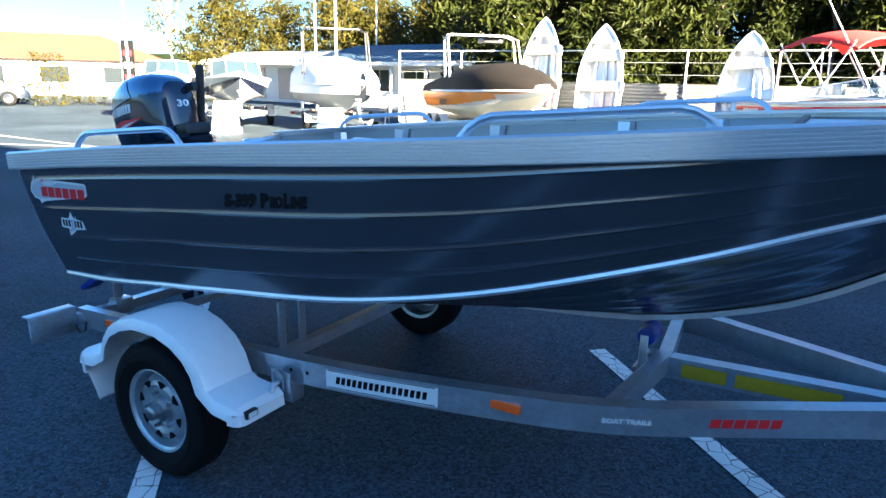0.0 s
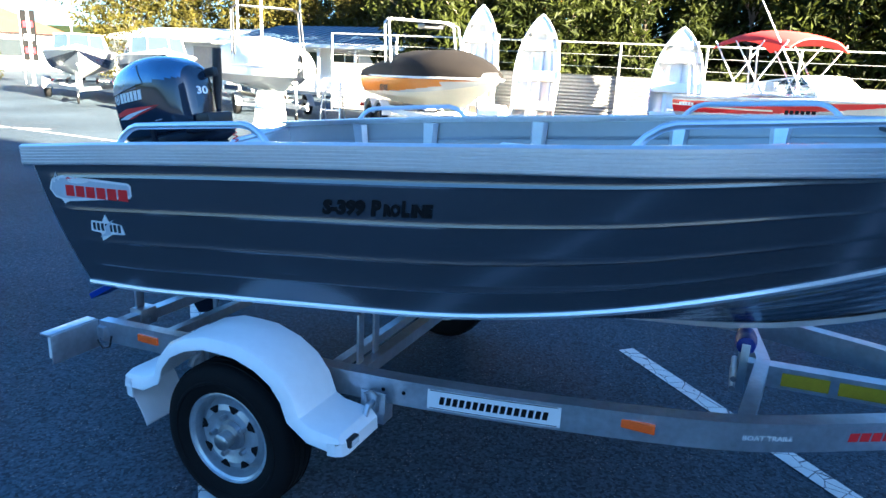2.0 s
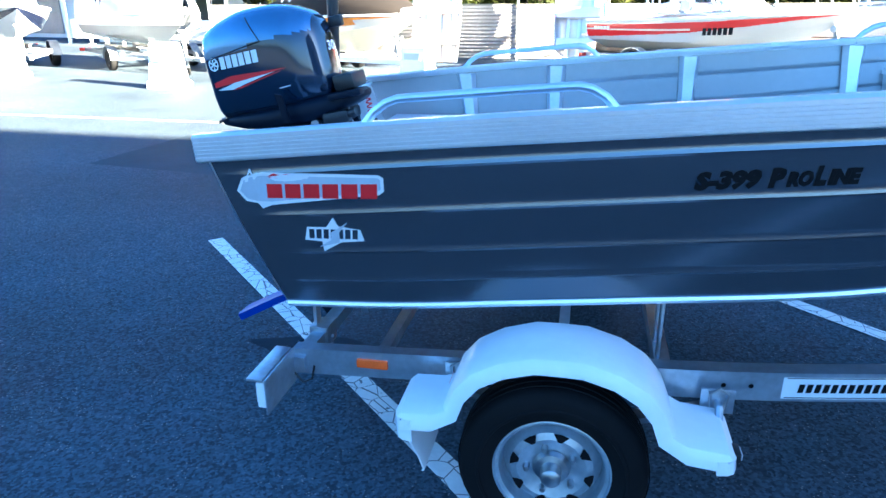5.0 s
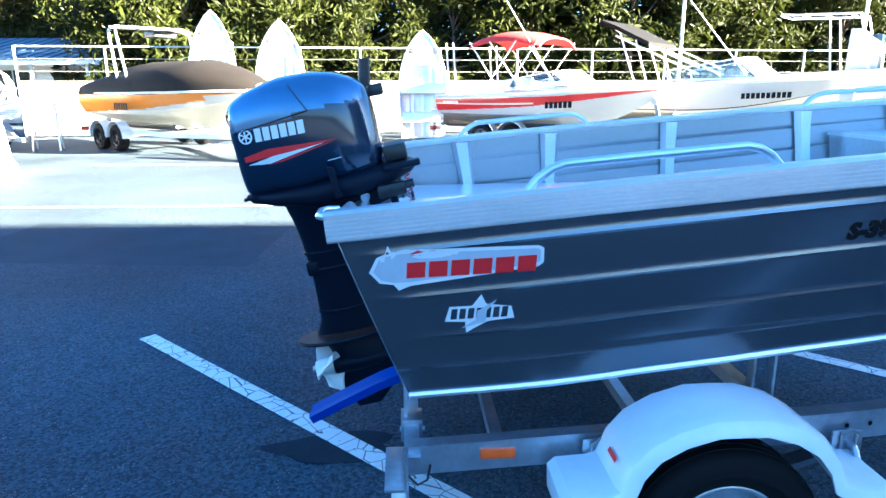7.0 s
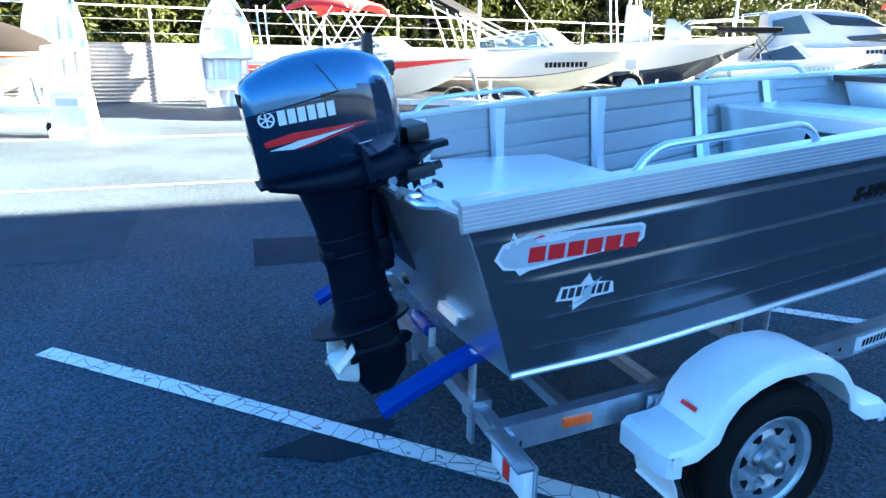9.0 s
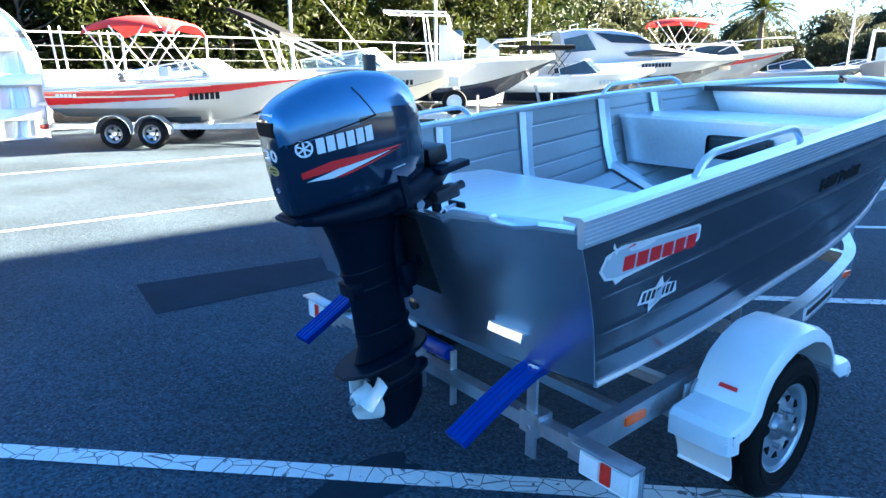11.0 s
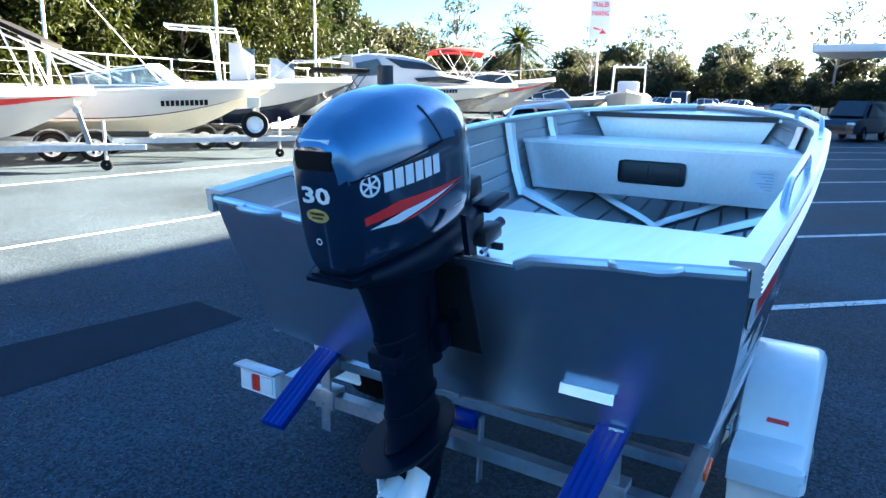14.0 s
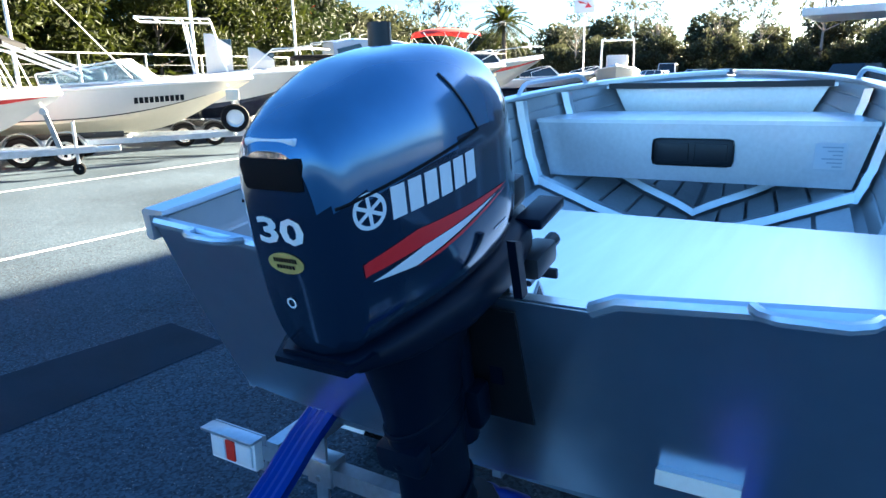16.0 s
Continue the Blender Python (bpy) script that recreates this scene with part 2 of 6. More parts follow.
M_WALL_DARK = surface("showroom_wall", (0.26, 0.26, 0.27), 0.7, vary=0.1, scale=0.6, fine=10)
M_ROOF_BLUE = surface("blue_roof_sheet", (0.05, 0.085, 0.14), 0.45, vary=0.08, scale=1.5, fine=20)
M_ROOF_RED = surface("terracotta_roof", (0.15, 0.045, 0.025), 0.8, vary=0.15, scale=2, fine=20, bump=0.3)
M_POST = surface("galvanised_post", (0.55, 0.55, 0.54), 0.45, metal=0.5, vary=0.1)
M_WINDOW = surface("dark_window_glass", (0.02, 0.025, 0.03), 0.06, vary=0.1, coat=0.3)
M_FRAME_W = surface("white_tube", (0.75, 0.75, 0.74), 0.35, vary=0.05)
M_CAR = surface("navy_car_paint", (0.012, 0.018, 0.035), 0.2, metal=0.3, vary=0.08, coat=0.6)
M_CAR_W = surface("white_car_paint", (0.75, 0.75, 0.75), 0.25, vary=0.04, coat=0.5)


for dull in (M_RUBBER, M_DECAL_K, M_DARK, M_CANVAS_DARK, M_CANVAS_TAN, M_LEG):
    dull.node_tree.nodes["Principled BSDF"].inputs["Specular IOR Level"].default_value = 0.15


# ---- mesh helpers ----
def obj(name, verts, faces, mat, parent=None, label="", smooth=True, sharp=35):
    me = bpy.data.meshes.new(name)
    me.from_pydata([tuple(v) for v in verts], [], [tuple(f) for f in faces])
    bm = bmesh.new(); bm.from_mesh(me)
    bmesh.ops.recalc_face_normals(bm, faces=bm.faces)
    if smooth:
        lim = radians(sharp)
        for e in bm.edges:
            e.smooth = len(e.link_faces) == 2 and e.calc_face_angle(0) < lim
        for f in bm.faces:
            f.smooth = True
    bm.to_mesh(me); bm.free()
    for mm in (mat if isinstance(mat, (list, tuple)) else [mat]):
        me.materials.append(mm)
    ob = new(name, me)
    if parent is not None:
        ob.parent = parent
    if label:
        ob["label"] = label
    return ob


def thing(name, label, category, group="", at=None, kind=""):
    ob = new(name)
    ob.empty_display_size = 0.1
    if at is not None:
        ob.matrix_world = at
    return tagged(ob, label, category, group, kind)


class Geo:
    """Collects verts and faces of one part."""
    def __init__(self):
        self.v, self.f = [], []

    def add(self, verts, faces):
        o = len(self.v)
        self.v += [Vector(p) for p in verts]
        self.f += [tuple(i + o for i in f) for f in faces]
        return self

    def box(self, x0, x1, y0, y1, z0, z1, bevel=0.0, m=None):
        if bevel <= 0:
            vs = [Vector((x, y, z)) for z in (z0, z1) for y in (y0, y1) for x in (x0, x1)]
            fs = [(0, 2, 3, 1), (4, 5, 7, 6), (0, 1, 5, 4), (2, 6, 7, 3), (0, 4, 6, 2), (1, 3, 7, 5)]
        else:
            bm = bmesh.new()
            bmesh.ops.create_cube(bm, size=1)
            for q in bm.verts:
                q.co = Vector(((x0 + x1) / 2 + q.co.x * (x1 - x0), (y0 + y1) / 2 + q.co.y * (y1 - y0), (z0 + z1) / 2 + q.co.z * (z1 - z0)))
            bmesh.ops.bevel(bm, geom=bm.edges[:], offset=bevel, segments=2, affect="EDGES", profile=0.6)
            bm.verts.index_update()
            vs = [q.co.copy() for q in bm.verts]
            fs = [tuple(q.index for q in f.verts) for f in bm.faces]
            bm.free()
        if m is not None:
            vs = [m @ q for q in vs]
        return self.add(vs, fs)

    def rings(self, rings, close=True, cap=True):
        n = len(rings[0])
        vs = [p for r in rings for p in r]
        fs = []
        for i in range(len(rings) - 1):
            for j in range(n if close else n - 1):
                k = (j + 1) % n
                fs.append((i * n + j, i * n + k, (i + 1) * n + k, (i + 1) * n + j))
        if cap and close:
            fs.append(tuple(range(n))[::-1])
            fs.append(tuple((len(rings) - 1) * n + j for j in range(n)))
        return self.add(vs, fs)

    def tube(self, pts, r, seg=10, cap=True):
        pts = [Vector(p) for p in pts]
        rs = r if isinstance(r, (list, tuple)) else [r] * len(pts)
        rings = []
        side = None
        for i, p in enumerate(pts):
            d = (pts[min(i + 1, len(pts) - 1)] - pts[max(i - 1, 0)]).normalized()
            if side is None:
                side = d.cross(Vector((0, 0, 1)))
                if side.length < 1e-3:
                    side = d.cross(Vector((0, 1, 0)))
            side = (side - d * side.dot(d)).normalized()
            up = side.cross(d)
            rings.append([p + (side * math.cos(a) + up * math.sin(a)) * rs[i] for a in (2 * math.pi * k / seg for k in range(seg))])
        return self.rings(rings, True, cap)

    def sweep(self, profile, pts, up=Vector((0, 0, 1)), cap=True):
        """profile: (side, up) pairs swept along pts; side points to the path's right."""
        pts = [Vector(p) for p in pts]
        rings = []
        for i, p in enumerate(pts):
            d = (pts[min(i + 1, len(pts) - 1)] - pts[max(i - 1, 0)]).normalized()
            s = d.cross(up).normalized()
            w = s.cross(d)
            rings.append([p + s * a + w * b for a, b in profile])
        return self.rings(rings, True, cap)

    def lathe(self, profile, m=Matrix(), seg=28, cap=False):
        """profile: (radius, along y) pairs turned round the y axis."""
        rings = [[m @ Vector((r * math.cos(a), y, r * math.sin(a))) for a in (2 * math.pi * k / seg for k in range(seg))] for r, y in profile]
        return self.rings(rings, True, cap)

    def prism(self, outline, y0, y1, m=None):
        """outline: (x, z) pairs, pushed from y0 to y1."""
        a = [Vector((x, y0, z)) for x, z in outline]
        b = [Vector((x, y1, z)) for x, z in outline]
        if m is not None:
            a, b = [m @ p for p in a], [m @ p for p in b]
        return self.rings([a, b])

    def make(self, name, mat, parent=None, label="", smooth=True, sharp=35):
        return obj(name, self.v, self.f, mat, parent, label, smooth, sharp)


def curve_through(xs, ys):
    """A smooth function through the given values."""
    xs, ys = np.array(xs, float), np.array(ys, float)
    h, d = np.diff(xs), np.diff(ys) / np.diff(xs)
    m = np.zeros(len(xs))
    m[0], m[-1] = d[0], d[-1]
    for i in range(1, len(xs) - 1):
        m[i] = 0 if d[i - 1] * d[i] <= 0 else (d[i - 1] * h[i] + d[i] * h[i - 1]) / (h[i - 1] + h[i])

    def f(x):
        i = int(min(max(np.searchsorted(xs, x) - 1, 0), len(h) - 1))
        t = min(max((x - xs[i]) / h[i], 0.0), 1.0)
        return float(ys[i] * (1 + 2 * t) * (1 - t) ** 2 + m[i] * h[i] * t * (1 - t) ** 2 + ys[i + 1] * t * t * (3 - 2 * t) + m[i + 1] * h[i] * t * t * (t - 1))
    return f


def letters(text, size, extrude=0.0, shear=0.0, width=None, bold=0.03):
    """Flat letters of the built-in font as (verts, faces), x to the right, y up, from 0."""
    cu = bpy.data.curves.new("letters", "FONT")
    cu.body, cu.size, cu.extrude, cu.shear, cu.resolution_u = text, size, extrude, shear, 2
    cu.offset = size * bold
    ob = bpy.data.objects.new("letters", cu)
    scene.collection.objects.link(ob)
    dg = bpy.context.evaluated_depsgraph_get()
    me = bpy.data.meshes.new_from_object(ob.evaluated_get(dg))
    vs, fs = [v.co.copy() for v in me.vertices], [tuple(p.vertices) for p in me.polygons]
    bpy.data.objects.remove(ob); bpy.data.curves.remove(cu); bpy.data.meshes.remove(me)
    x0 = min(v.x for v in vs); x1 = max(v.x for v in vs)
    y0 = min(v.y for v in vs); y1 = max(v.y for v in vs)
    k = (width / (x1 - x0)) if width else 1
    for v in vs:
        v.x = (v.x - x0) * k; v.y = (v.y - y0) * (size / (y1 - y0))
    return vs, fs


def blocks(count, w, h, gap=0.18, slant=0.0, cut=0.0):
    """A row of upright blocks standing in for a trade name."""
    vs, fs = [], []
    step = w / count
    for i in range(count):
        a, b = i * step + step * gap / 2, (i + 1) * step - step * gap / 2
        o = len(vs)
        vs += [Vector((a, 0, 0)), Vector((b, 0, 0)), Vector((b + slant * h, h, 0)), Vector((a + slant * h, h, 0))]
        fs.append((o, o + 1, o + 2, o + 3))
    return vs, fs


def grid_fill(outline, nx=24):
    """A flat outline (x, y) cut into upright strips, so that it can bend."""
    xs = [p[0] for p in outline]
    lo, hi = min(xs), max(xs)
    cuts = sorted(set([round(x, 5) for x in xs] + [round(lo + (hi - lo) * i / nx, 5) for i in range(nx + 1)]))

    def span(x):
        ys = []
        m = len(outline)
        for i in range(m):
            (ax, ay), (bx, by) = outline[i], outline[(i + 1) % m]
            if abs(ax - bx) < 1e-9:
                if abs(ax - x) < 1e-6:
                    ys += [ay, by]
                continue
            t = (x - ax) / (bx - ax)
            if -1e-6 <= t <= 1 + 1e-6:
                ys.append(ay + t * (by - ay))
        return (min(ys), max(ys)) if ys else (0, 0)
    vs, fs = [], []
    for x in cuts:
        a, b = span(x)
        for k in range(4):
            vs.append(Vector((x, a + (b - a) * k / 3, 0)))
    for i in range(len(cuts) - 1):
        for k in range(3):
            q = i * 4 + k
            fs.append((q, q + 4, q + 5, q + 1))
    return vs, fs


# ---- ground, painted lines, the showroom behind the camera ----
g = Geo()
g.add([(-700, -700, 0), (700, -700, 0), (700, 700, 0), (-700, 700, 0)], [(0, 1, 2, 3)])
tagged(g.make("ground", M_ASPHALT, smooth=False), "worn grey asphalt car park with pale stone specks", "ground", kind="structure")
tagged(Geo().add([(-0.22, 2.5, 0.003), (1.46, 2.48, 0.003), (1.52, 3.08, 0.003), (-0.16, 3.28, 0.003)], [(0, 1, 2, 3)]).make("asphalt_patch", M_PATCH, smooth=False),
       "dark square of newer asphalt let into the car park", "patch", kind="structure")
tagged(Geo().add([(-4.1, 3.28, 0.003), (-1.2, 3.0, 0.003), (-1.12, 4.7, 0.003), (-4.0, 4.95, 0.003)], [(0, 1, 2, 3)]).make("asphalt_patch", M_PATCH_OLD, smooth=False),
       "darker repaired square of asphalt", "patch", kind="structure")


def blot(name, cx, cy, rx, ry, mat, label, z=0.004):
    vs, fs = [(cx, cy, z)], []
    for i in range(28):
        a = 2 * math.pi * i / 28
        k = 1 + 0.7 * noise.noise(Vector((math.cos(a) * 1.3, math.sin(a) * 1.3, cx)))
        vs.append((cx + rx * k * math.cos(a), cy + ry * k * math.sin(a), z))
        fs.append((0, i + 1, (i + 1) % 28 + 1))
    tagged(obj(name, vs, fs, mat, smooth=False), label, "puddle", kind="structure")


blot("puddle", -0.05, -0.02, 0.30, 0.11, M_PATCH, "small dark damp patch on the asphalt")


def painted_line(a, b, w, label="worn white painted parking bay line, cracked"):
    a, b = Vector((*a, 0)), Vector((*b, 0))
    d = (b - a).normalized(); s = Vector((-d.y, d.x, 0)) * w / 2
    n = 12
    top, low = [], []
    for i in range(n + 1):
        p = a.lerp(b, i / n)
        top += [p + s, p - s]
    vs = [q + Vector((0, 0, 0.005)) for q in top]
    fs = [(2 * i, 2 * i + 1, 2 * i + 3, 2 * i + 2) for i in range(n)]
    tagged(obj("parking_line", vs, fs, M_LINE, smooth=False), label, "road marking", group="parking bay lines", kind="structure")


# bays slant across the lot at an even spacing; line k crosses y + 0.954 x = 3.37 k
for k in range(9):
    c = 3.37 * k
    top_y = (1.36, 1.27)[min(k, 1)]
    painted_line(((c - top_y) / 0.954, top_y), ((c + 4.6) / 0.954, -4.6), 0.105)
painted_line((-16, 5.96), (24, 5.97), 0.07, "thin white line along the drive aisle")
painted_line((-6, 10.5), (30, 10.5), 0.085, "thin white line at the edge of the boat rows")
painted_line((-14.5, 4.3), (-10.3, 6.3), 0.12)

# showroom that shades the near ground
SH_Y, SH_H = -6.0, 9.84
SH_X0, SH_X1 = 15.0, 95.0
h = thing("showroom_building", "long plain showroom building casting shade on the car park", "building", kind="structure")
g = Geo().box(SH_X0, SH_X1, SH_Y - 12, SH_Y, 0, SH_H - 0.3, 0.0)
g.make("wall", M_WALL_DARK, h, smooth=False)
Geo().box(SH_X0 - .2, SH_X1 + .2, SH_Y - 12.2, SH_Y + 0.25, SH_H - 0.3, SH_H, 0.03).make("roof", M_WALL, h, smooth=False)

# ---- the aluminium boat ----
ST = [  # x, half beam at gunwale, its height, half beam at chine, its height, keel height
    (0.00, .875, 1.205, .805, .668, .600), (0.50, .900, 1.258, .825, .700, .612), (1.30, .915, 1.330, .835, .780, .630),
    (2.00, .912, 1.385, .820, .865, .652), (2.45, .895, 1.420, .775, .962, .682), (2.75, .828, 1.444, .710, 1.045, .715),
    (3.05, .735, 1.467, .590, 1.128, .790), (3.30, .620, 1.485, .475, 1.208, .885), (3.52, .490, 1.499, .360, 1.275, 1.015),
    (3.72, .340, 1.511, .225, 1.345, 1.165), (3.87, .195, 1.520, .105, 1.425, 1.330), (3.95, .030, 1.526, .015, 1.500, 1.480)]
BX = [s[0] for s in ST]
GY, GZ, CY, CZ, KZ = [curve_through(BX, [s[i] for s in ST]) for i in range(1, 6)]
RAKE, SKEW = 0.38, 0.0


def aft_shift(x, y, z, gz):
    return (RAKE * (gz - z) - SKEW * y) * max(0.0, 1 - x / 0.9)


SIDE_LINES = (0.175, 0.41, 0.64, 0.825)
BOTTOM_LINES = (0.2, 0.4, 0.6, 0.8)
# heights down the side at which the pressed sheet bends
SIDE_T = sorted([i / 12 for i in range(13)] + [q + d for q in SIDE_LINES for d in (-0.04, -0.028, -0.012, 0.0, 0.014, 0.022)])
SIDE_N = len(SIDE_T)


def lap(t, lines, size, rise=0.009, ease=0.04):
    """Ledge of the pressed sheet: it eases outwards and ends in a small step facing down."""
    o = 0.0
    for q in lines:
        d = t - q
        if -ease < d <= 0:
            o = max(o, size * (1 + d / ease))
        elif 0 < d < rise:
            o = max(o, size * (1 - d / rise))
    return o


def section(x, side_n=SIDE_N, bottom_n=26):
    """Outer skin from gunwale down to the keel, starboard (y negative)."""
    gy, gz, cy, cz, kz = GY(x), GZ(x), CY(x), CZ(x), KZ(x)
    fade = min(1, max(0, (3.6 - x) / 0.6)) * min(1, max(0.0, (x - 0.02) / 0.12))
    out = []
    ln = Vector((cy - gy, cz - gz)); nv = Vector((-ln.y, ln.x)).normalized()
    if nv.x < 0:
        nv = -nv
    for i in range(side_n):
        t = SIDE_T[i] if side_n == SIDE_N else i / (side_n - 1)
        belly = 0.018 * math.sin(math.pi * t) * min(1, (3.95 - x) / 2)
        o = lap(t, SIDE_LINES, 0.0045 * fade, 0.014, 0.028) + belly
        out.append((gy + (cy - gy) * t + nv.x * o, gz + (cz - gz) * t + nv.y * o))
    for i in range(1, bottom_n):
        t = i / (bottom_n - 1)
        sag = -0.012 * math.sin(math.pi * t)
        o = lap(t, BOTTOM_LINES, 0.010 * fade, 0.05, 0.05)
        out.append((cy * (1 - t), cz + (kz - cz) * t + sag - o))
    return [Vector((x + aft_shift(x, -y, z, gz), -y, z)) for y, z in out]


BOAT = pose(0.03, -0.055, 0, 0, 0, 2.3)
boat = thing("aluminium_dinghy", "open grey-painted aluminium dinghy with pressed sides, resting on a trailer", "boat", at=BOAT)
xs = [0.0] + [3.95 * (i / 64) for i in range(1, 65)]
stations = [section(x) for x in xs]
full = [s + [Vector((p.x + 2 * SKEW * p.y * max(0.0, 1 - x / 0.9), -p.y, p.z)) for p in s[-2::-1]] for x, s in zip(xs, stations)]
hull = Geo().rings(full, close=False, cap=False).make("hull", [M_PAINT, M_PAINT_IN], boat, "grey painted pressed aluminium skin", sharp=28)
sol = hull.modifiers.new("thickness", "SOLIDIFY")
sol.thickness, sol.offset, sol.material_offset, sol.material_offset_rim = 0.006, -1.0, 1, 1
# make sure that the thickness goes inwards
probe = hull.data.polygons[40]
if probe.normal.y > 0 and probe.center.y < 0:
    hull.data.flip_normals()

skin = bvhtree.BVHTree.FromPolygons([v.co for v in hull.data.vertices], [tuple(f.vertices) for f in hull.data.polygons])


def side_point(x, z, off=0.004):
    """A point just outside the starboard skin."""
    hit = skin.ray_cast(Vector((x, -2, z)), Vector((0, 1, 0)))[0]
    return Vector((x, (hit.y if hit else -GY(x)) - off, z))


# transom plate
s0 = section(0.0)
edge = [(p.y, p.z) for p in s0] + [(-p.y, p.z) for p in s0[-2::-1]]
top = [(0.86, 1.20), (0.72, 1.185), (0.34, 1.15), (0.30, 1.125), (-0.30, 1.125), (-0.34, 1.15), (-0.72, 1.185), (-0.86, 1.20)]
outline = edge + top


def transom_x(z):
    return RAKE * (1.205 - z)


def plate(outline, x0, x1, m=None):
    a = [Vector((x0 + transom_x(z) - SKEW * y, y, z)) for y, z in outline]
    b = [Vector((x1 + transom_x(z) - SKEW * y, y, z)) for y, z in outline]
    return Geo().rings([a, b])


plate(outline, -0.004, 0.004).make("transom", M_TRANSOM, boat, "bare aluminium transom plate, smeared and rippled", sharp=30)
plate([(-0.30, .70), (0.30, .70), (0.30, 1.13), (-0.30, 1.13)], 0.006, 0.045).make("transom_pad", M_ALU, boat)
plate([(-0.135, .80), (0.135, .80), (0.135, 1.10), (-0.135, 1.10)], -0.012, -0.005).make("motor_pad", M_BLACK, boat, "black rubber motor pad on the transom")
# capping along the transom's top edge
for sgn in (-1, 1):
    pts = [(0.002 + transom_x(z) - SKEW * sgn * y, sgn * y, z) for y, z in ((0.87, 1.203), (0.72, 1.19), (0.34, 1.155), (0.29, 1.13))]
    Geo().tube(pts, 0.016, 8).make("transom_cap", M_ALU_EDGE, boat)
    hp = [(0.0, .56, 1.185), (-.035, .575, 1.187), (-.05, .60, 1.188), (-.05, .69, 1.19), (-.035, .715, 1.192), (0.0, .73, 1.192)]
    Geo().tube([(x - SKEW * sgn * y, sgn * y, z) for x, y, z in hp], 0.011, 8).make("lifting_handle", M_ALU_EDGE, boat, "welded aluminium stern handle")

# ribbed gunwale extrusion
ribs = []
for i in range(6):
    z = 0.022 - i * 0.0115
    ribs += [(0.030, z), (0.030, z - 0.006), (0.0265, z - 0.0075), (0.0265, z - 0.010)]
gprof = [(-0.045, 0.030), (0.018, 0.034), (0.030, 0.026)] + ribs + [(0.022, -0.050), (0.004, -0.052), (0.004, 0.016), (-0.045, 0.018)]
for sgn, nm in ((-1, "starboard"), (1, "port")):
    pts = [(x + (0 if x > 0 else -0.012) + aft_shift(x, sgn * GY(x), 0, 0), sgn * GY(x), GZ(x)) for x in [3.95 * i / 44 for i in range(45)]]
    prof = gprof if sgn < 0 else [(-a, b) for a, b in gprof]
    Geo().sweep(prof, pts).make("gunwale", M_ALU_EDGE, boat, "ribbed aluminium gunwale extrusion", sharp=25)
    # bright chine rail
    cp = [section(x)[SIDE_N - 1] + Vector((0, 0, 0)) for x in [3.93 * i / 50 for i in range(51)]]
    cp = [Vector((p.x + (2 * SKEW * p.y * max(0.0, 1 - p.x / 0.9) if sgn > 0 else 0), sgn * abs(p.y), p.z)) for p in cp]
    cprof = [(0.008, 0.010), (0.011, 0.0), (0.008, -0.009), (-0.008, -0.012), (-0.006, 0.0), (0.0, 0.010)]
    Geo().sweep(cprof if sgn < 0 else [(-a, b) for a, b in cprof], cp).make("chine_rail", M_ALU_EDGE, boat, "bright aluminium chine strip")
    # grab rails
    for a, b, hgt in ((0.515, 1.215, 0.072), (2.38, 3.06, 0.068)):
        pts = []
        for k in range(21):
            t = k / 20
            x = a + (b - a) * t
            ht = hgt * math.sin(min(1, min(t, 1 - t) / 0.16) * math.pi / 2) ** 0.8
            pts.append((x, sgn * (GY(x) - 0.012), GZ(x) + 0.018 + ht))
        Geo().tube(pts, 0.0125, 10).make("grab_rail", M_ALU_EDGE, boat, "bent aluminium tube grab rail")

# keel strip
Geo().sweep([(-0.012, 0), (0.012, 0), (0.012, -0.022), (-0.012, -0.022)], [(x + RAKE * (GZ(x) - KZ(x)) * max(0, 1 - x / 0.9), 0, KZ(x)) for x in [3.9 * i / 30 for i in range(31)]]).make("keel_strip", M_ALU, boat)


# inside: frames
def inner(x, inset=0.02):
    s = section(x, 12, 8)
    out = []
    for p in s:
        k = max(0.0, (abs(p.y) - inset)) / max(abs(p.y), 1e-6)
        out.append(Vector((p.x, p.y * k, p.z + inset * 0.9 * (1 - min(1, max(0, (p.z - CZ(x)) / 0.2))))))
    return out


for x in (0.53, 1.0, 1.65, 2.38, 2.83):
    for sgn in (-1, 1):
        path = [Vector((p.x, sgn * abs(p.y), p.z)) for p in inner(x)[:12]]
        rings = []
        for i, p in enumerate(path):
            w = 0.05 - 0.012 * math.sin(math.pi * i / 11)
            rings.append([p + Vector((-w, 0, 0)), p + Vector((-w * .6, -sgn * 0.035, 0)), p + Vector((w * .6, -sgn * 0.035, 0)), p + Vector((w, 0, 0))])
        Geo().rings(rings).make("side_frame", M_ALU_EDGE, boat, "pressed aluminium rib", sharp=20)
        path = [Vector((p.x, sgn * abs(p.y), p.z + 0.012)) for p in inner(x)[11:]]
        rings = [[p + Vector((-.04, 0, 0)), p + Vector((-.03, 0, .04)), p + Vector((.03, 0, .04)), p + Vector((.04, 0, 0))] for p in path]
        Geo().rings(rings).make("floor_frame", M_ALU_BRIGHT, boat, "bright aluminium floor frame", sharp=20)


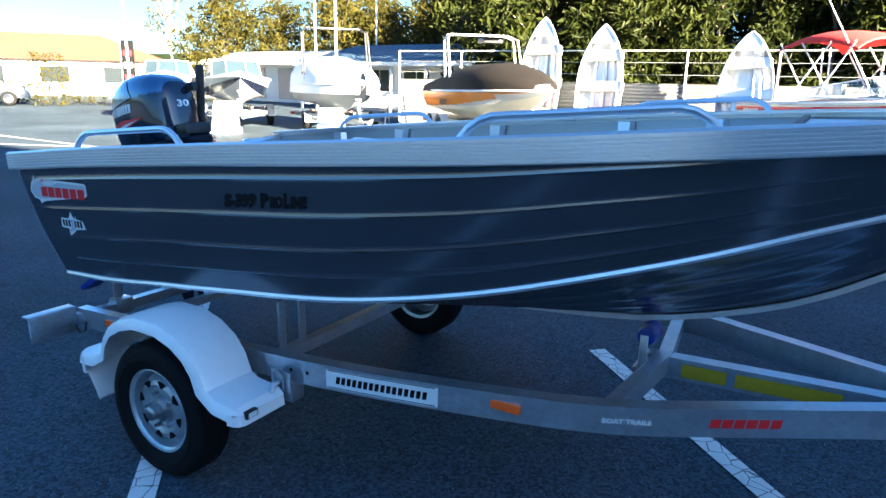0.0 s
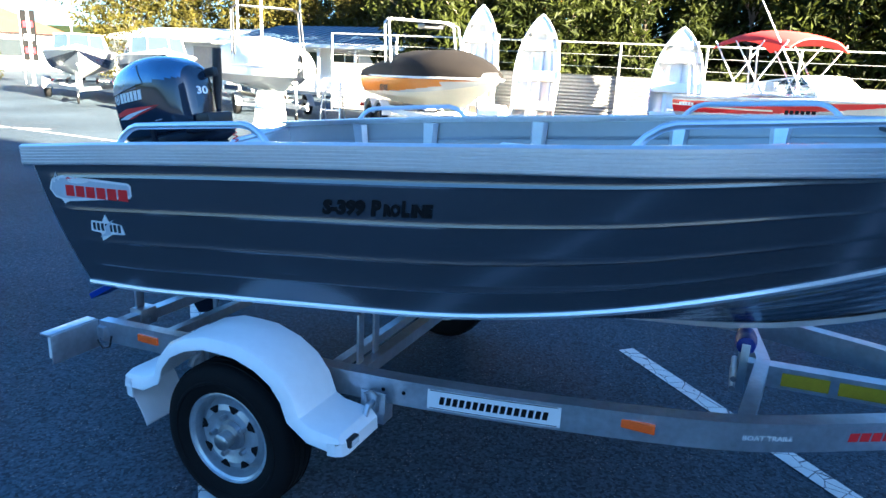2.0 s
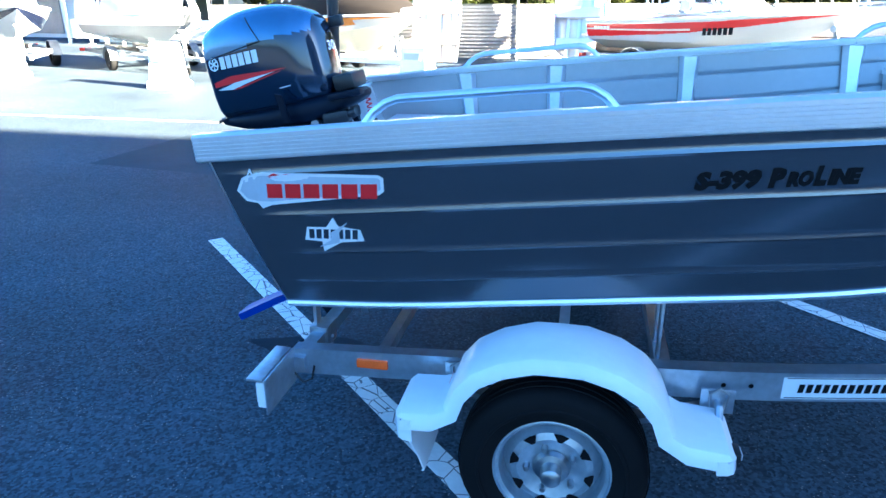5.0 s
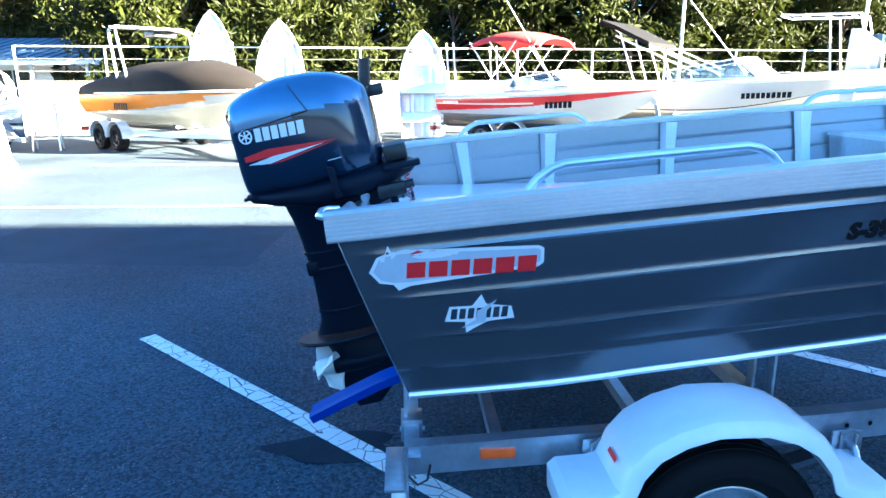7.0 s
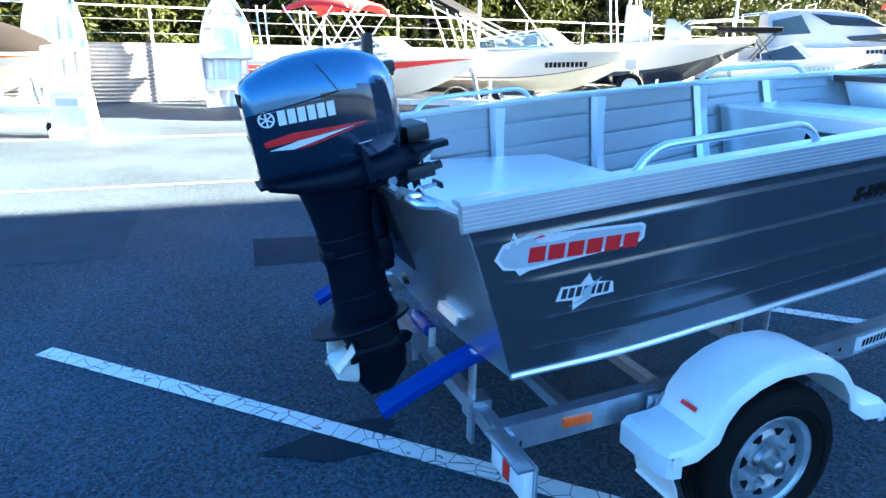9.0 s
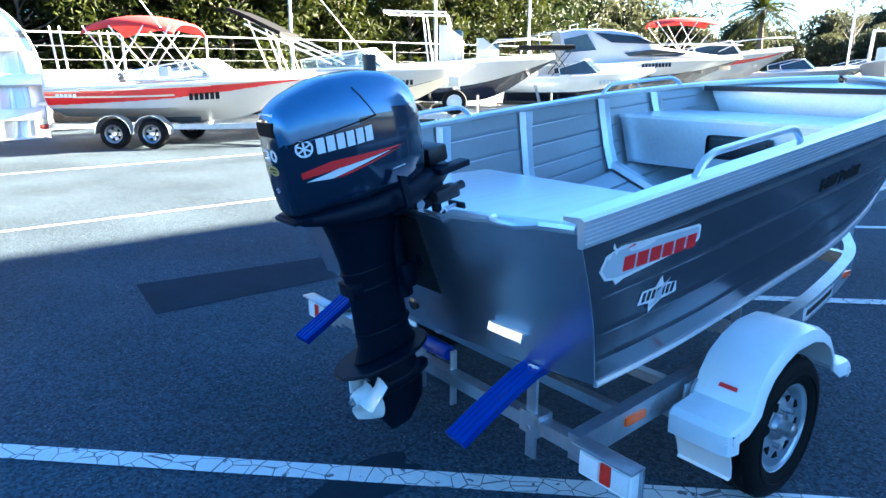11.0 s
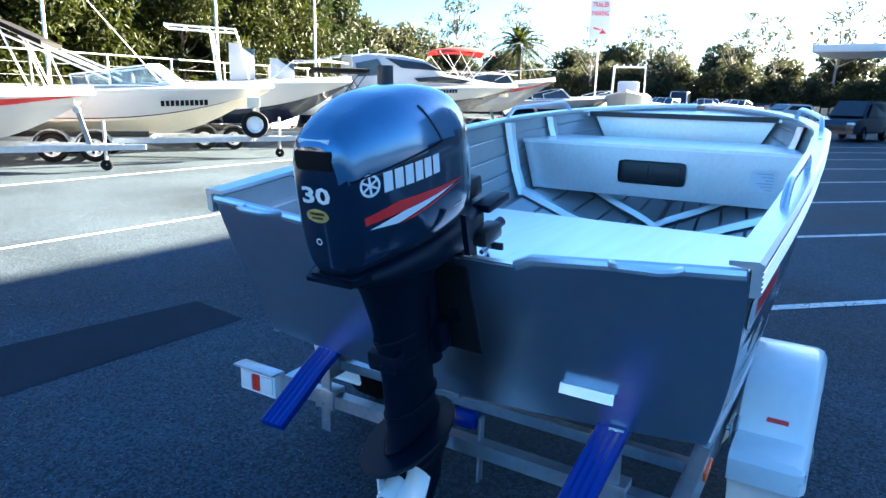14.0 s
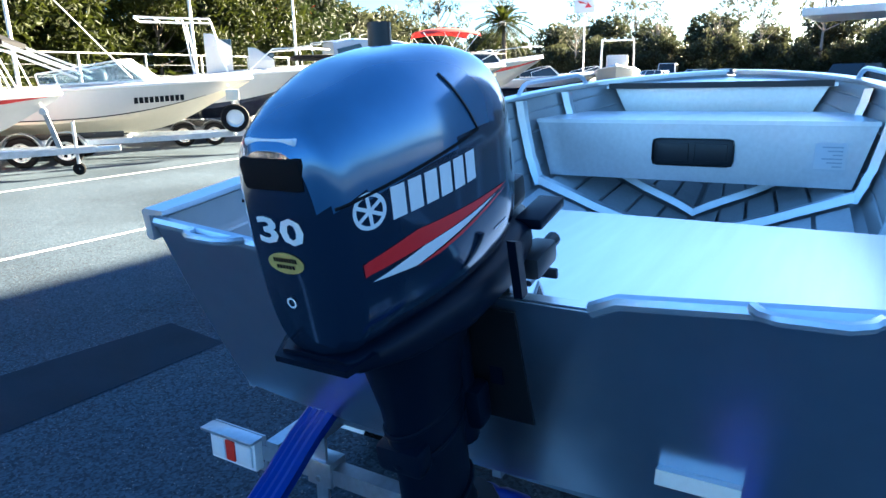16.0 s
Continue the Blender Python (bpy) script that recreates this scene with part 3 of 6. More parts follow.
# pressed floor panels between the seats
for sgn in (-1, 1):
    for k in range(5):
        ta, tb = 0.04 + 0.19 * k, 0.04 + 0.19 * k + 0.165
        for xa, xb in ((1.31, 1.60), (1.70, 2.33), (2.43, 2.78), (2.88, 3.20)):
            rings = []
            for x in (xa, (xa + xb) / 2, xb):
                pq = [(sgn * CY(x) * (1 - t) * 0.97, CZ(x) + (KZ(x) - CZ(x)) * t - 0.012 * math.sin(math.pi * t)) for t in (ta, tb)]
                rings.append([Vector((x, pq[0][0], pq[0][1] + .010)), Vector((x, pq[1][0], pq[1][1] + .010)), Vector((x, pq[1][0], pq[1][1] + .026)), Vector((x, pq[0][0], pq[0][1] + .026))])
            Geo().rings(rings).make("floor_panel", M_FLOOR, boat, smooth=False)


def deck(x0, x1, z0, z1, thick, inset=0.03, n=10, name="seat", mat=M_ALU_BRIGHT, label=""):
    """A plate across the inside of the hull, shaped to its sides."""
    rings = []
    for i in range(n + 1):
        x = x0 + (x1 - x0) * i / n
        z = z0 + (z1 - z0) * i / n
        t = (GZ(x) - z) / (GZ(x) - CZ(x))
        w = GY(x) + (CY(x) - GY(x)) * t - inset
        rings.append([Vector((x, -w, z)), Vector((x, w, z)), Vector((x, w, z - thick)), Vector((x, -w, z - thick))])
    return Geo().rings(rings).make(name, mat, boat, label, smooth=False)


def bulkhead(x, z0, z1, name, mat, label=""):
    pts = []
    for z in (z1, z1 * .5 + z0 * .5, z0):
        t = (GZ(x) - z) / (GZ(x) - CZ(x))
        pts.append((max(0.05, GY(x) + (CY(x) - GY(x)) * min(t, 1.1) - 0.03), z))
    ring = [(-y, z) for y, z in pts] + [(y, z) for y, z in pts[::-1]]
    return Geo().rings([[Vector((x, y, z)) for y, z in ring], [Vector((x + 0.004, y, z)) for y, z in ring]]).make(name, mat, boat, label, smooth=False)


deck(0.16, 1.29, 1.045, 1.05, 0.02, name="stern_deck", label="bright aluminium stern seat deck")
bulkhead(1.275, 0.86, 1.03, "stern_deck_front", M_ALU, "aluminium seat front")
deck(2.50, 2.98, 1.312, 1.33, 0.02, name="thwart_top", label="bright aluminium thwart")
bulkhead(2.505, 1.00, 1.292, "thwart_front", M_ALU, "brushed aluminium thwart face")
bulkhead(2.97, 1.10, 1.31, "thwart_back", M_ALU)
bulkhead(3.26, 1.25, 1.455, "bow_locker_front", M_ALU, "aluminium bow locker face")
deck(3.20, 3.88, 1.475, 1.507, 0.018, name="foredeck", label="aluminium foredeck plate")
Geo().sweep([(-.012, -.022), (.012, -.022), (.012, .012), (-.012, .012)], [(3.2, -0.62, 1.478), (3.2, 0.62, 1.478)]).make("foredeck_trim", M_BLACK, boat, "black rubber edge trim", smooth=False)
# hatch in the thwart and a sheet of paper
hatch = Geo().box(2.485, 2.504, -0.225, 0.172, 1.082, 1.222, 0.03).make("hatch", M_BLACK, boat, "black plastic side hatch")
Geo().box(2.478, 2.486, -0.01, 0.145, 1.108, 1.198, 0.006).make("latch", M_BLACK, hatch)
Geo().box(2.478, 2.486, -0.195, -0.04, 1.108, 1.198, 0.006).make("latch", M_BLACK, hatch)
Geo().box(2.5015, 2.5035, -0.705, -0.575, 1.09, 1.215).make("notice", M_DECAL_W, boat, "white paper notice with grey print", smooth=False)
for k in range(6):
    Geo().box(2.5000, 2.5012, -0.69, -0.69 + 0.04 + 0.045 * ((k * 7) % 3) / 2, 1.10 + k * 0.018, 1.106 + k * 0.018).make("print_bar", M_DECAL_S, boat, smooth=False)
# gussets and cleats
for sgn in (-1, 1):
    Geo().box(2.02, 2.10, sgn * 0.905 - 0.012, sgn * 0.905 + 0.012, 1.40, 1.425, 0.004).make("oarlock_block", M_ALU_EDGE, boat)
# step bracket and transom fittings
for sgn in (-1,):
    y0, y1 = (-0.56, -0.40)
    rings = []
    for y in (y0, y1):
        rings.append([Vector((0.22, y, .762)), Vector((0.135, y, .775)), Vector((0.128, y, .745)), Vector((0.132, y, .742)), Vector((0.142, y, .765)), Vector((0.22, y, .755))])
    Geo().rings(rings).make("transducer_bracket", M_ALU_EDGE, boat, "folded bright aluminium bracket", smooth=False)
Geo().lathe([(0.0, 0), (0.03, 0), (0.03, 0.012), (0.018, 0.02), (0.0, 0.02)], pose(0.20, 0.1, .69, 0, 0, 90), 14).make("bung", M_BLACK, boat, "black drain bung")


# lettering and stickers on the starboard side
def on_side(vf, x, z, mat, name, label="", slope=0.0925, off=0.004):
    vs, fs = vf
    if name.endswith("bar") and len(fs) > 1:
        for k in range(len(fs)):
            on_side((vs[4 * k:4 * k + 4], [(0, 1, 2, 3)]), x, z, mat, name, label, slope, off)
        return None
    out = [side_point(x + v.x, z + v.y + slope * v.x, off) for v in vs]
    return obj(name, out, fs, mat, boat, label, smooth=False)


for txt, dx, w_, size in (("S-399", 0.0, .162, .054), ("P", .180, .040, .054), ("RO", .224, .062, .043), ("L", .288, .028, .054), ("INE", .320, .075, .043)):
    on_side(letters(txt, size, width=w_, shear=0.12, bold=0.07), 1.424 + dx, 1.136 + .1 * dx, M_DECAL_K, "model_lettering", "black vinyl model lettering", slope=.1, off=0.0025)
BADGE_K = 0.94
badge = [(0.0, .045), (.022, .085), (.045, .095), (.055, .118), (.065, .10), (.10, .105), (.49, .094), (.505, .085), (.505, .045), (.49, .034), (.12, .0), (.085, -.012), (.07, .006), (.03, .012)]
on_side(grid_fill([(x * BADGE_K, z) for x, z in badge]), 0.098, 1.022, M_DECAL_W, "maker_badge_edge", "white-edged silver and red maker's badge", slope=0.055, off=0.0025)
inner_b = [(0.012, .046), (.03, .08), (.05, .088), (.10, .094), (.485, .086), (.495, .08), (.495, .05), (.48, .043), (.12, .011), (.07, .012), (.035, .02)]
on_side(grid_fill([(x * BADGE_K, z) for x, z in inner_b]), 0.098, 1.022, M_DECAL_S, "maker_badge_field", slope=0.055, off=0.0033)
on_side(blocks(6, 0.362, 0.045, 0.16, 0.05), 0.194, 1.050, M_DECAL_R, "maker_badge_bar", "red letter-sized bars", slope=0.055, off=0.0042)
on_side(grid_fill([(0, 0), (.03, .014), (.05, .006), (.075, .012), (.09, 0), (.05, -.004)]), 0.200, 1.116, M_DECAL_R, "maker_badge_flash", slope=0.06, off=0.0042)
on_side(grid_fill([(0, .018), (.012, .062), (.075, .062), (.10, .095), (.115, .066), (.185, .055), (.195, .018), (.12, .012), (.06, -.02), (.07, .012)]), 0.305, 0.900, M_DECAL_W, "series_badge_edge", "small silver series badge", slope=0.05, off=0.0025)
on_side(blocks(7, 0.165, 0.032, 0.28, 0.1), 0.317, 0.924, M_PAINT, "series_badge_bar", slope=0.05, off=0.0033)
on_side(grid_fill([(.0, .0), (.05, .03), (.045, .052), (.10, .085), (.06, .04), (.07, .018)]), 0.350, 0.896, M_DECAL_S, "series_badge_star", slope=0.05, off=0.0042)

# ---- the outboard motor ----
MOTOR = BOAT @ pose(0.098, 0.012, 1.132) @ pose(0, 0, 0, 0, -11.5, 0)
motor = thing("outboard_motor", "navy outboard motor with white propeller clamped on the transom", "outboard motor", at=MOTOR)


def cowl_ring(x, zs, hw, n=30, p=3.2):
    """Rounded cross section in the plane of x."""
    z0, z1 = zs
    c, hh = (z0 + z1) / 2, (z1 - z0) / 2
    out = []
    for k in range(n):
        a = 2 * math.pi * k / n
        ca, sa = math.cos(a), math.sin(a)
        out.append(Vector((x, math.copysign(abs(ca) ** (2 / p), ca) * hw, c + math.copysign(abs(sa) ** (2 / p), sa) * hh)))
    return out


CX = [-0.47, -0.455, -0.42, -0.34, -0.24, -0.11, -0.01, 0.04, 0.06, 0.07]
C_HW = curve_through(CX, [0.066, 0.086, 0.102, 0.128, 0.150, 0.158, 0.142, 0.112, 0.082, 0.05])
C_TOP = curve_through(CX, [0.43, 0.450, 0.472, 0.498, 0.514, 0.506, 0.474, 0.438, 0.405, 0.36])
C_BOT = curve_through(CX, [0.112, 0.10, 0.094, 0.088, 0.080, 0.080, 0.088, 0.10, 0.13, 0.17])
SEAM = 0.375


def cowl_half(x, z):
    z0, z1 = C_BOT(x), C_TOP(x)
    c, hh = (z0 + z1) / 2, (z1 - z0) / 2
    q = min(0.999, abs((z - c) / hh))
    return C_HW(x) * (1 - q ** 3.2) ** (1 / 3.2)


rings = []
for i in range(41):
    x = CX[0] + (CX[-1] - CX[0]) * (0.5 - 0.5 * math.cos(math.pi * i / 40))
    rings.append(cowl_ring(x, (C_BOT(x), C_TOP(x)), C_HW(x), 88))
cowl = Geo().rings(rings).make("cowling", [M_COWL, M_COWL_TOP], motor, "glossy navy cowling with sky sheen painted into its top", sharp=60)
# faces above the split take the lighter colour that imitates reflected sky
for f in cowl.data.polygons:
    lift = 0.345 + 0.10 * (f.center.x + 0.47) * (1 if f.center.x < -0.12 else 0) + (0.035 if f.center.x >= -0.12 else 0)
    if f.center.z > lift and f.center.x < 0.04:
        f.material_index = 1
# rear air intake
Geo().box(-0.475, -0.40, -0.056, 0.056, 0.372, 0.422, 0.012).make("air_intake", M_DARK, cowl, "black rear air intake")
Geo().box(-0.462, -0.440, -0.045, 0.045, 0.434, 0.444, 0.003).make("warning_label", M_DECAL_W, cowl, smooth=False)
# seam along the split of the cowling and down its top
for sgn in (-1, 1):
    pts = [Vector((x, sgn * (cowl_half(x, 0.345 + 0.10 * (x + 0.47)) + 0.0005), 0.345 + 0.10 * (x + 0.47))) for x in [-0.455 + 0.295 * k / 16 for k in range(17)]]
    Geo().tube(pts, 0.0026, 6).make("seam", M_DARK, cowl)
pts = [Vector((-0.16 - 0.06 * k / 12, -cowl_half(-0.16, 0.375 + 0.12 * k / 12) - 0.001, 0.375 + 0.12 * k / 12)) for k in range(11)]
Geo().tube(pts, 0.002, 5).make("seam", M_BLACK, cowl)
# lower pan
rings = []
for x, hw, z0, z1 in ((-0.474, .062, .098, .110), (-0.455, .08, .075, .110), (-0.36, .112, .045, .112), (-0.22, .142, .02, .115), (-0.05, .150, .02, .125), (0.07, .135, .04, .125), (0.16, .085, .07, .12), (0.18, .05, .085, .11)):
    rings.append(cowl_ring(x, (z0, z1), hw, 28, 4))
Geo().rings(rings).make("lower_pan", M_LEG, motor, "dark lower cowling", sharp=40)
rings = [[Vector((x, y, z)) for x, y, z in ((-.486, -.070, .090), (-.486, .070, .090), (-.43, .092, .094), (-.43, -.092, .094))], [Vector((x, y, z + .011)) for x, y, z in ((-.486, -.070, .090), (-.486, .070, .090), (-.43, .092, .094), (-.43, -.092, .094))]]
Geo().rings(rings).make("carry_lip", M_LEG, motor, smooth=False)
# leg
def foil(cx, cl, hw, z, n=20):
    return [Vector((cx + cl * math.cos(a), hw * math.sin(a), z)) for a in (2 * math.pi * k / n for k in range(n))]


rings = [foil(-0.20, .16, .115, .05), foil(-0.205, .135, .088, -.03), foil(-0.21, .118, .062, -.12), foil(-0.21, .112, .050, -.30), foil(-0.215, .118, .046, -.46), foil(-0.22, .145, .044, -.52)]
Geo().rings(rings).make("midsection", M_LEG, motor, "navy drive leg", sharp=50)
Geo().rings([foil(-0.24, .205, .11, -.525), foil(-0.24, .21, .113, -.533), foil(-0.24, .205, .11, -.541)]).make("cavitation_plate", M_LEG, motor, sharp=30)
rings = [foil(-0.215, .13, .030, -.54), foil(-0.21, .115, .028, -.60), foil(-0.20, .11, .045, -.64), foil(-0.20, .12, .02, -.72), foil(-0.20, .105, .012, -.80), foil(-0.22, .05, .006, -.875)]
Geo().rings(rings).make("skeg", M_LEG, motor, sharp=50)
Geo().lathe([(0.002, -.12), (0.025, -.10), (0.043, -.03), (0.046, .06), (0.042, .16), (0.036, .185)], pose(-0.16, 0, -.665) @ pose(0, 0, 0, 0, 0, 90), 20).make("gearcase", M_LEG, motor)
# exhaust ridges on the leg
for z, w in ((-.17, .058), (-.24, .056), (-.42, .054)):
    Geo().rings([foil(-0.21, .122, w, z + .006), foil(-0.21, .124, w + .002, z), foil(-0.21, .122, w, z - .006)]).make("leg_rib", M_LEG, motor)
Geo().box(-0.12, -0.06, -0.07, 0.07, -0.30, -0.20, 0.015).make("swivel_arm", M_LEG, motor)
Geo().box(-0.33, -0.28, -0.05, 0.05, -0.26, -0.20, 0.012).make("exhaust_relief", M_LEG, motor)
# propeller
HUB = pose(-0.345, 0, -.665) @ pose(0, 0, 0, 0, 0, 90)
prop = Geo().lathe([(0.018, .06), (0.026, .058), (0.034, .04), (0.040, -.01), (0.042, -.04), (0.038, -.045), (0.02, -.04)], HUB, 20).make("propeller", M_PROP, motor, "white enamelled propeller")
for k in range(3):
    a0 = 2 * math.pi * k / 3 + 0.5
    vs, fs = [], []
    for i in range(9):
        for j in range(7):
            r = 0.034 + 0.092 * i / 8
            spread = 0.62 * math.sin(math.pi * (0.22 + 0.72 * i / 8)) ** 0.7
            a = a0 + spread * (j / 6 - 0.5) * 2 + 0.25 * i / 8
            yy = 0.055 * (j / 6 - 0.5) * 2 * (1 - .35 * i / 8)
            vs.append(HUB @ Vector((r * math.cos(a), yy, r * math.sin(a))))
    for i in range(8):
        for j in range(6):
            q = i * 7 + j
            fs.append((q, q + 1, q + 8, q + 7))
    bl = obj("blade", vs, fs, M_PROP, prop)
    sm = bl.modifiers.new("thickness", "SOLIDIFY"); sm.thickness = 0.005
Geo().lathe([(0.0, .075), (0.011, .073), (0.013, .055), (0.0, .05)], HUB, 10).make("prop_nut", M_STEEL, prop)
# clamp bracket, swivel, linkages
for y in (-0.095, 0.075):
    Geo().prism([(-.05, -.22), (.0, -.22), (.012, -.02), (.06, -.01), (.065, -.09), (.085, -.09), (.085, .03), (.0, .045), (-.045, .02)], y, y + 0.03).make("clamp_bracket", M_LEG, motor, "dark blue cast clamp bracket", smooth=False)
Geo().tube([(-.03, -.13, .02), (-.03, .13, .02)], .018, 10).make("tilt_tube", M_STEEL, motor)
Geo().tube([(-.10, 0, -.34), (-.09, 0, -.05), (-.09, 0, .06)], .045, 14).make("swivel_tube", M_LEG, motor)
Geo().box(-.13, .10, -.10, .10, .0, .05, .015).make("swivel_head", M_LEG, motor)
for y in (-0.11, 0.09):
    Geo().tube([(.085, y, -.04), (.14, y, -.04)], .008, 8).make("clamp_screw", M_STEEL, motor)
    Geo().box(.14, .152, y - .045, y + .045, -.052, -.028, .005).make("clamp_handle", M_BLACK, motor)
Geo().box(.02, .13, -.165, -.11, .005, .055, .012).make("cable_bracket", M_BLACK, motor)
Geo().tube([(.10, -.14, .035), (.16, -.145, .04)], .016, 10).make("choke_knob", M_BLACK, motor)
Geo().prism([(.03, -.085), (.08, -.055), (.06, -.015), (.01, -.045)], -.148, -.143).make("serial_plate", M_DECAL_W, motor, "small white-edged plate", smooth=False)
Geo().prism([(.034, -.078), (.07, -.055), (.056, -.024), (.02, -.045)], -.1495, -.1485).make("serial_plate_face", M_BLACK, motor, smooth=False)
# side latch and shift lever
Geo().prism([(-.13, .05), (-.105, .05), (-.115, .16), (-.14, .17)], -.195, -.178).make("latch_lever", M_LEG, motor)
Geo().box(.06, .20, -.16, -.10, .10, .125, .008).make("front_bracket", M_LEG, motor)
# tiller arm folded upright
Geo().tube([(.06, .12, .10), (.03, .15, .14), (.0, .16, .22)], .022, 10).make("tiller_arm", M_LEG, motor)
Geo().tube([(.0, .162, .20), (.038, .164, .37), (.07, .166, .525)], [.022, .025, .024], 12).make("tiller_grip", M_BLACK, motor, "black rubber tiller grip")
Geo().box(.06, .12, .05, .09, .375, .42, .01).make("pull_starter", M_BLACK, motor)
Geo().box(.07, .16, -.09, .09, .125, .19, .015).make("control_panel", M_BLACK, motor)
# coiled red kill cord
Geo().tube([(.14 + .012 * math.cos(k * 1.1), .10 + .012 * math.sin(k * 1.1), .10 - k * .0035) for k in range(50)], .003, 5).make("kill_cord", M_DECAL_R, motor, "coiled red safety cord")
for k in range(4):
    pts = [(.02 + .03 * k, .02 - .03 * k + .02 * math.sin(j * .7 + k), -.02 + .02 * j + .01 * math.sin(j + k)) for j in range(7)]
    Geo().tube(pts, .006, 6).make("control_cable", M_BLACK, motor)


def on_cowl(vf, x, z, mat, name, label="", slope=0.0, sgn=-1, off=0.0015):
    vs, fs = vf
    if name.endswith("bar") and len(fs) > 1:
        for k in range(len(fs)):
            on_cowl((vs[4 * k:4 * k + 4], [(0, 1, 2, 3)]), x, z, mat, name, label, slope, sgn, off)
        return None
    out = []
    for v in vs:
        xx = x + (v.x if sgn < 0 else -v.x)
        zz = z + v.y + slope * v.x
        out.append(Vector((xx, sgn * (cowl_half(min(max(xx, -.46), .06), zz) + off), zz)))
    return obj(name, out, fs, mat, cowl, label, smooth=False)


def ring_shape(r0, r1, n=28, cx=0, cy=0):
    vs = [Vector((cx + r * math.cos(2 * math.pi * k / n), cy + r * math.sin(2 * math.pi * k / n), 0)) for r in (r0, r1) for k in range(n)]
    return vs, [(k, (k + 1) % n, n + (k + 1) % n, n + k) for k in range(n)]


for sgn in (-1, 1):
    on_cowl(blocks(6, 0.195, 0.048, 0.2, 0.06), -0.378 if sgn < 0 else -0.18, 0.302, M_DECAL_W, "maker_bar", "white letter-sized bars", 0.0, sgn)
    cxm = -0.41 if sgn < 0 else -0.15
    on_cowl(ring_shape(0.021, 0.027), cxm, 0.328, M_DECAL_W, "maker_ring", "", 0.0, sgn)
    for k in range(3):
        a = math.pi * k / 3 + math.pi / 2
        d, s = Vector((math.cos(a), math.sin(a), 0)) * 0.021, Vector((-math.sin(a), math.cos(a), 0)) * 0.0028
        on_cowl(([-d - s, d - s, d + s, -d + s], [(0, 1, 2, 3)]), cxm, 0.328, M_DECAL_W, "maker_spoke", "", 0.0, sgn)
    x0 = -0.435 if sgn < 0 else 0.05
    if sgn < 0:
        on_cowl(grid_fill([(0, 0), (.36, .024), (.10, .036), (.0, .020)]), x0, 0.235, M_DECAL_R, "stripe", "red speed stripe", 0.0, sgn)
        on_cowl(grid_fill([(0.0, -.006), (.08, -.014), (.26, .018), (.30, .024), (.10, .012)]), x0 + .01, 0.230, M_DECAL_W, "stripe", "white speed stripe", 0.0, sgn, 0.0028)
        on_cowl(grid_fill([(.08, -.014), (.13, -.012), (.34, .026), (.28, .019)]), x0 + .01, 0.228, M_DECAL_R, "stripe", "", 0.0, sgn, 0.0032)
    else:
        on_cowl(grid_fill([(0.0, .03), (.40, .0), (.40, .02), (.30, .034)]), 0.03, 0.225, M_DECAL_R, "stripe", "red speed stripe", 0.0, sgn)
        on_cowl(grid_fill([(0.1, .022), (.39, -.01), (.39, -.002), (.2, .016)]), 0.03, 0.225, M_DECAL_W, "stripe", "white speed stripe", 0.0, sgn, 0.0028)
    on_cowl(grid_fill([(0, 0), (.05, .002), (.05, .005), (0, .003)]), -0.13, 0.185, M_DECAL_W, "small_mark", "", 0.0, sgn)


def on_back(vf, y, z, mat, name, label="", off=0.0015):
    """Lays a flat shape on the rounded rear face of the cowling."""
    vs, fs = vf
    out = []
    for v in vs:
        yy, zz = y - v.x, z + v.y
        lo, hi = -0.47, -0.30
        for _ in range(24):
            mid_x = (lo + hi) / 2
            if cowl_half(mid_x, zz) > abs(yy) and C_BOT(mid_x) < zz < C_TOP(mid_x):
                hi = mid_x
            else:
                lo = mid_x
        out.append(Vector((hi - off, yy, zz)))
    return obj(name, out, fs, mat, cowl, label, smooth=False)


on_back(letters("30", 0.042, width=0.085), 0.050, 0.292, M_DECAL_W, "power_number", "white numerals on the rear")
oval = [Vector((0, 0, 0))] + [Vector((.034 * math.cos(a), .017 * math.sin(a), 0)) for a in (2 * math.pi * k / 24 for k in range(24))]
on_back((oval, [(0, k + 1, (k + 1) % 24 + 1) for k in range(24)]), 0.012, 0.262, M_DECAL_G, "dealer_oval", "small gold oval sticker")
on_back(blocks(9, .045, .007, .25), 0.034, 0.264, M_DECAL_K, "dealer_bars", "", 0.003)
on_back(blocks(6, .035, .006, .25), 0.030, 0.254, M_DECAL_K, "dealer_bars", "", 0.003)
on_back(ring_shape(.006, .009, 16), 0.02, 0.195, M_DECAL_W, "round_seal")
# numerals on the front
fr, ff = letters("30", 0.04, width=0.08)
out = []
for v in fr:
    yy, zz = -0.04 + v.x, 0.29 + v.y
    lo, hi = -0.06, 0.069
    for _ in range(24):
        mx_ = (lo + hi) / 2
        if cowl_half(mx_, zz) > abs(yy):
            lo = mx_
        else:
            hi = mx_
    out.append(Vector((lo + .002, yy, zz)))
obj("power_number", out, ff, M_DECAL_W, cowl, "white numerals on the front", smooth=False)

# ---- the trailer ----
TR = pose(0.03, -0.05, 0, 0, 0, 1.3)
trailer = thing("boat_trailer", "galvanised single-axle boat trailer with white mudguards under the dinghy", "trailer", at=TR)


def rail_top(x):
    return 0.490 + 0.047 * (x - 0.5)


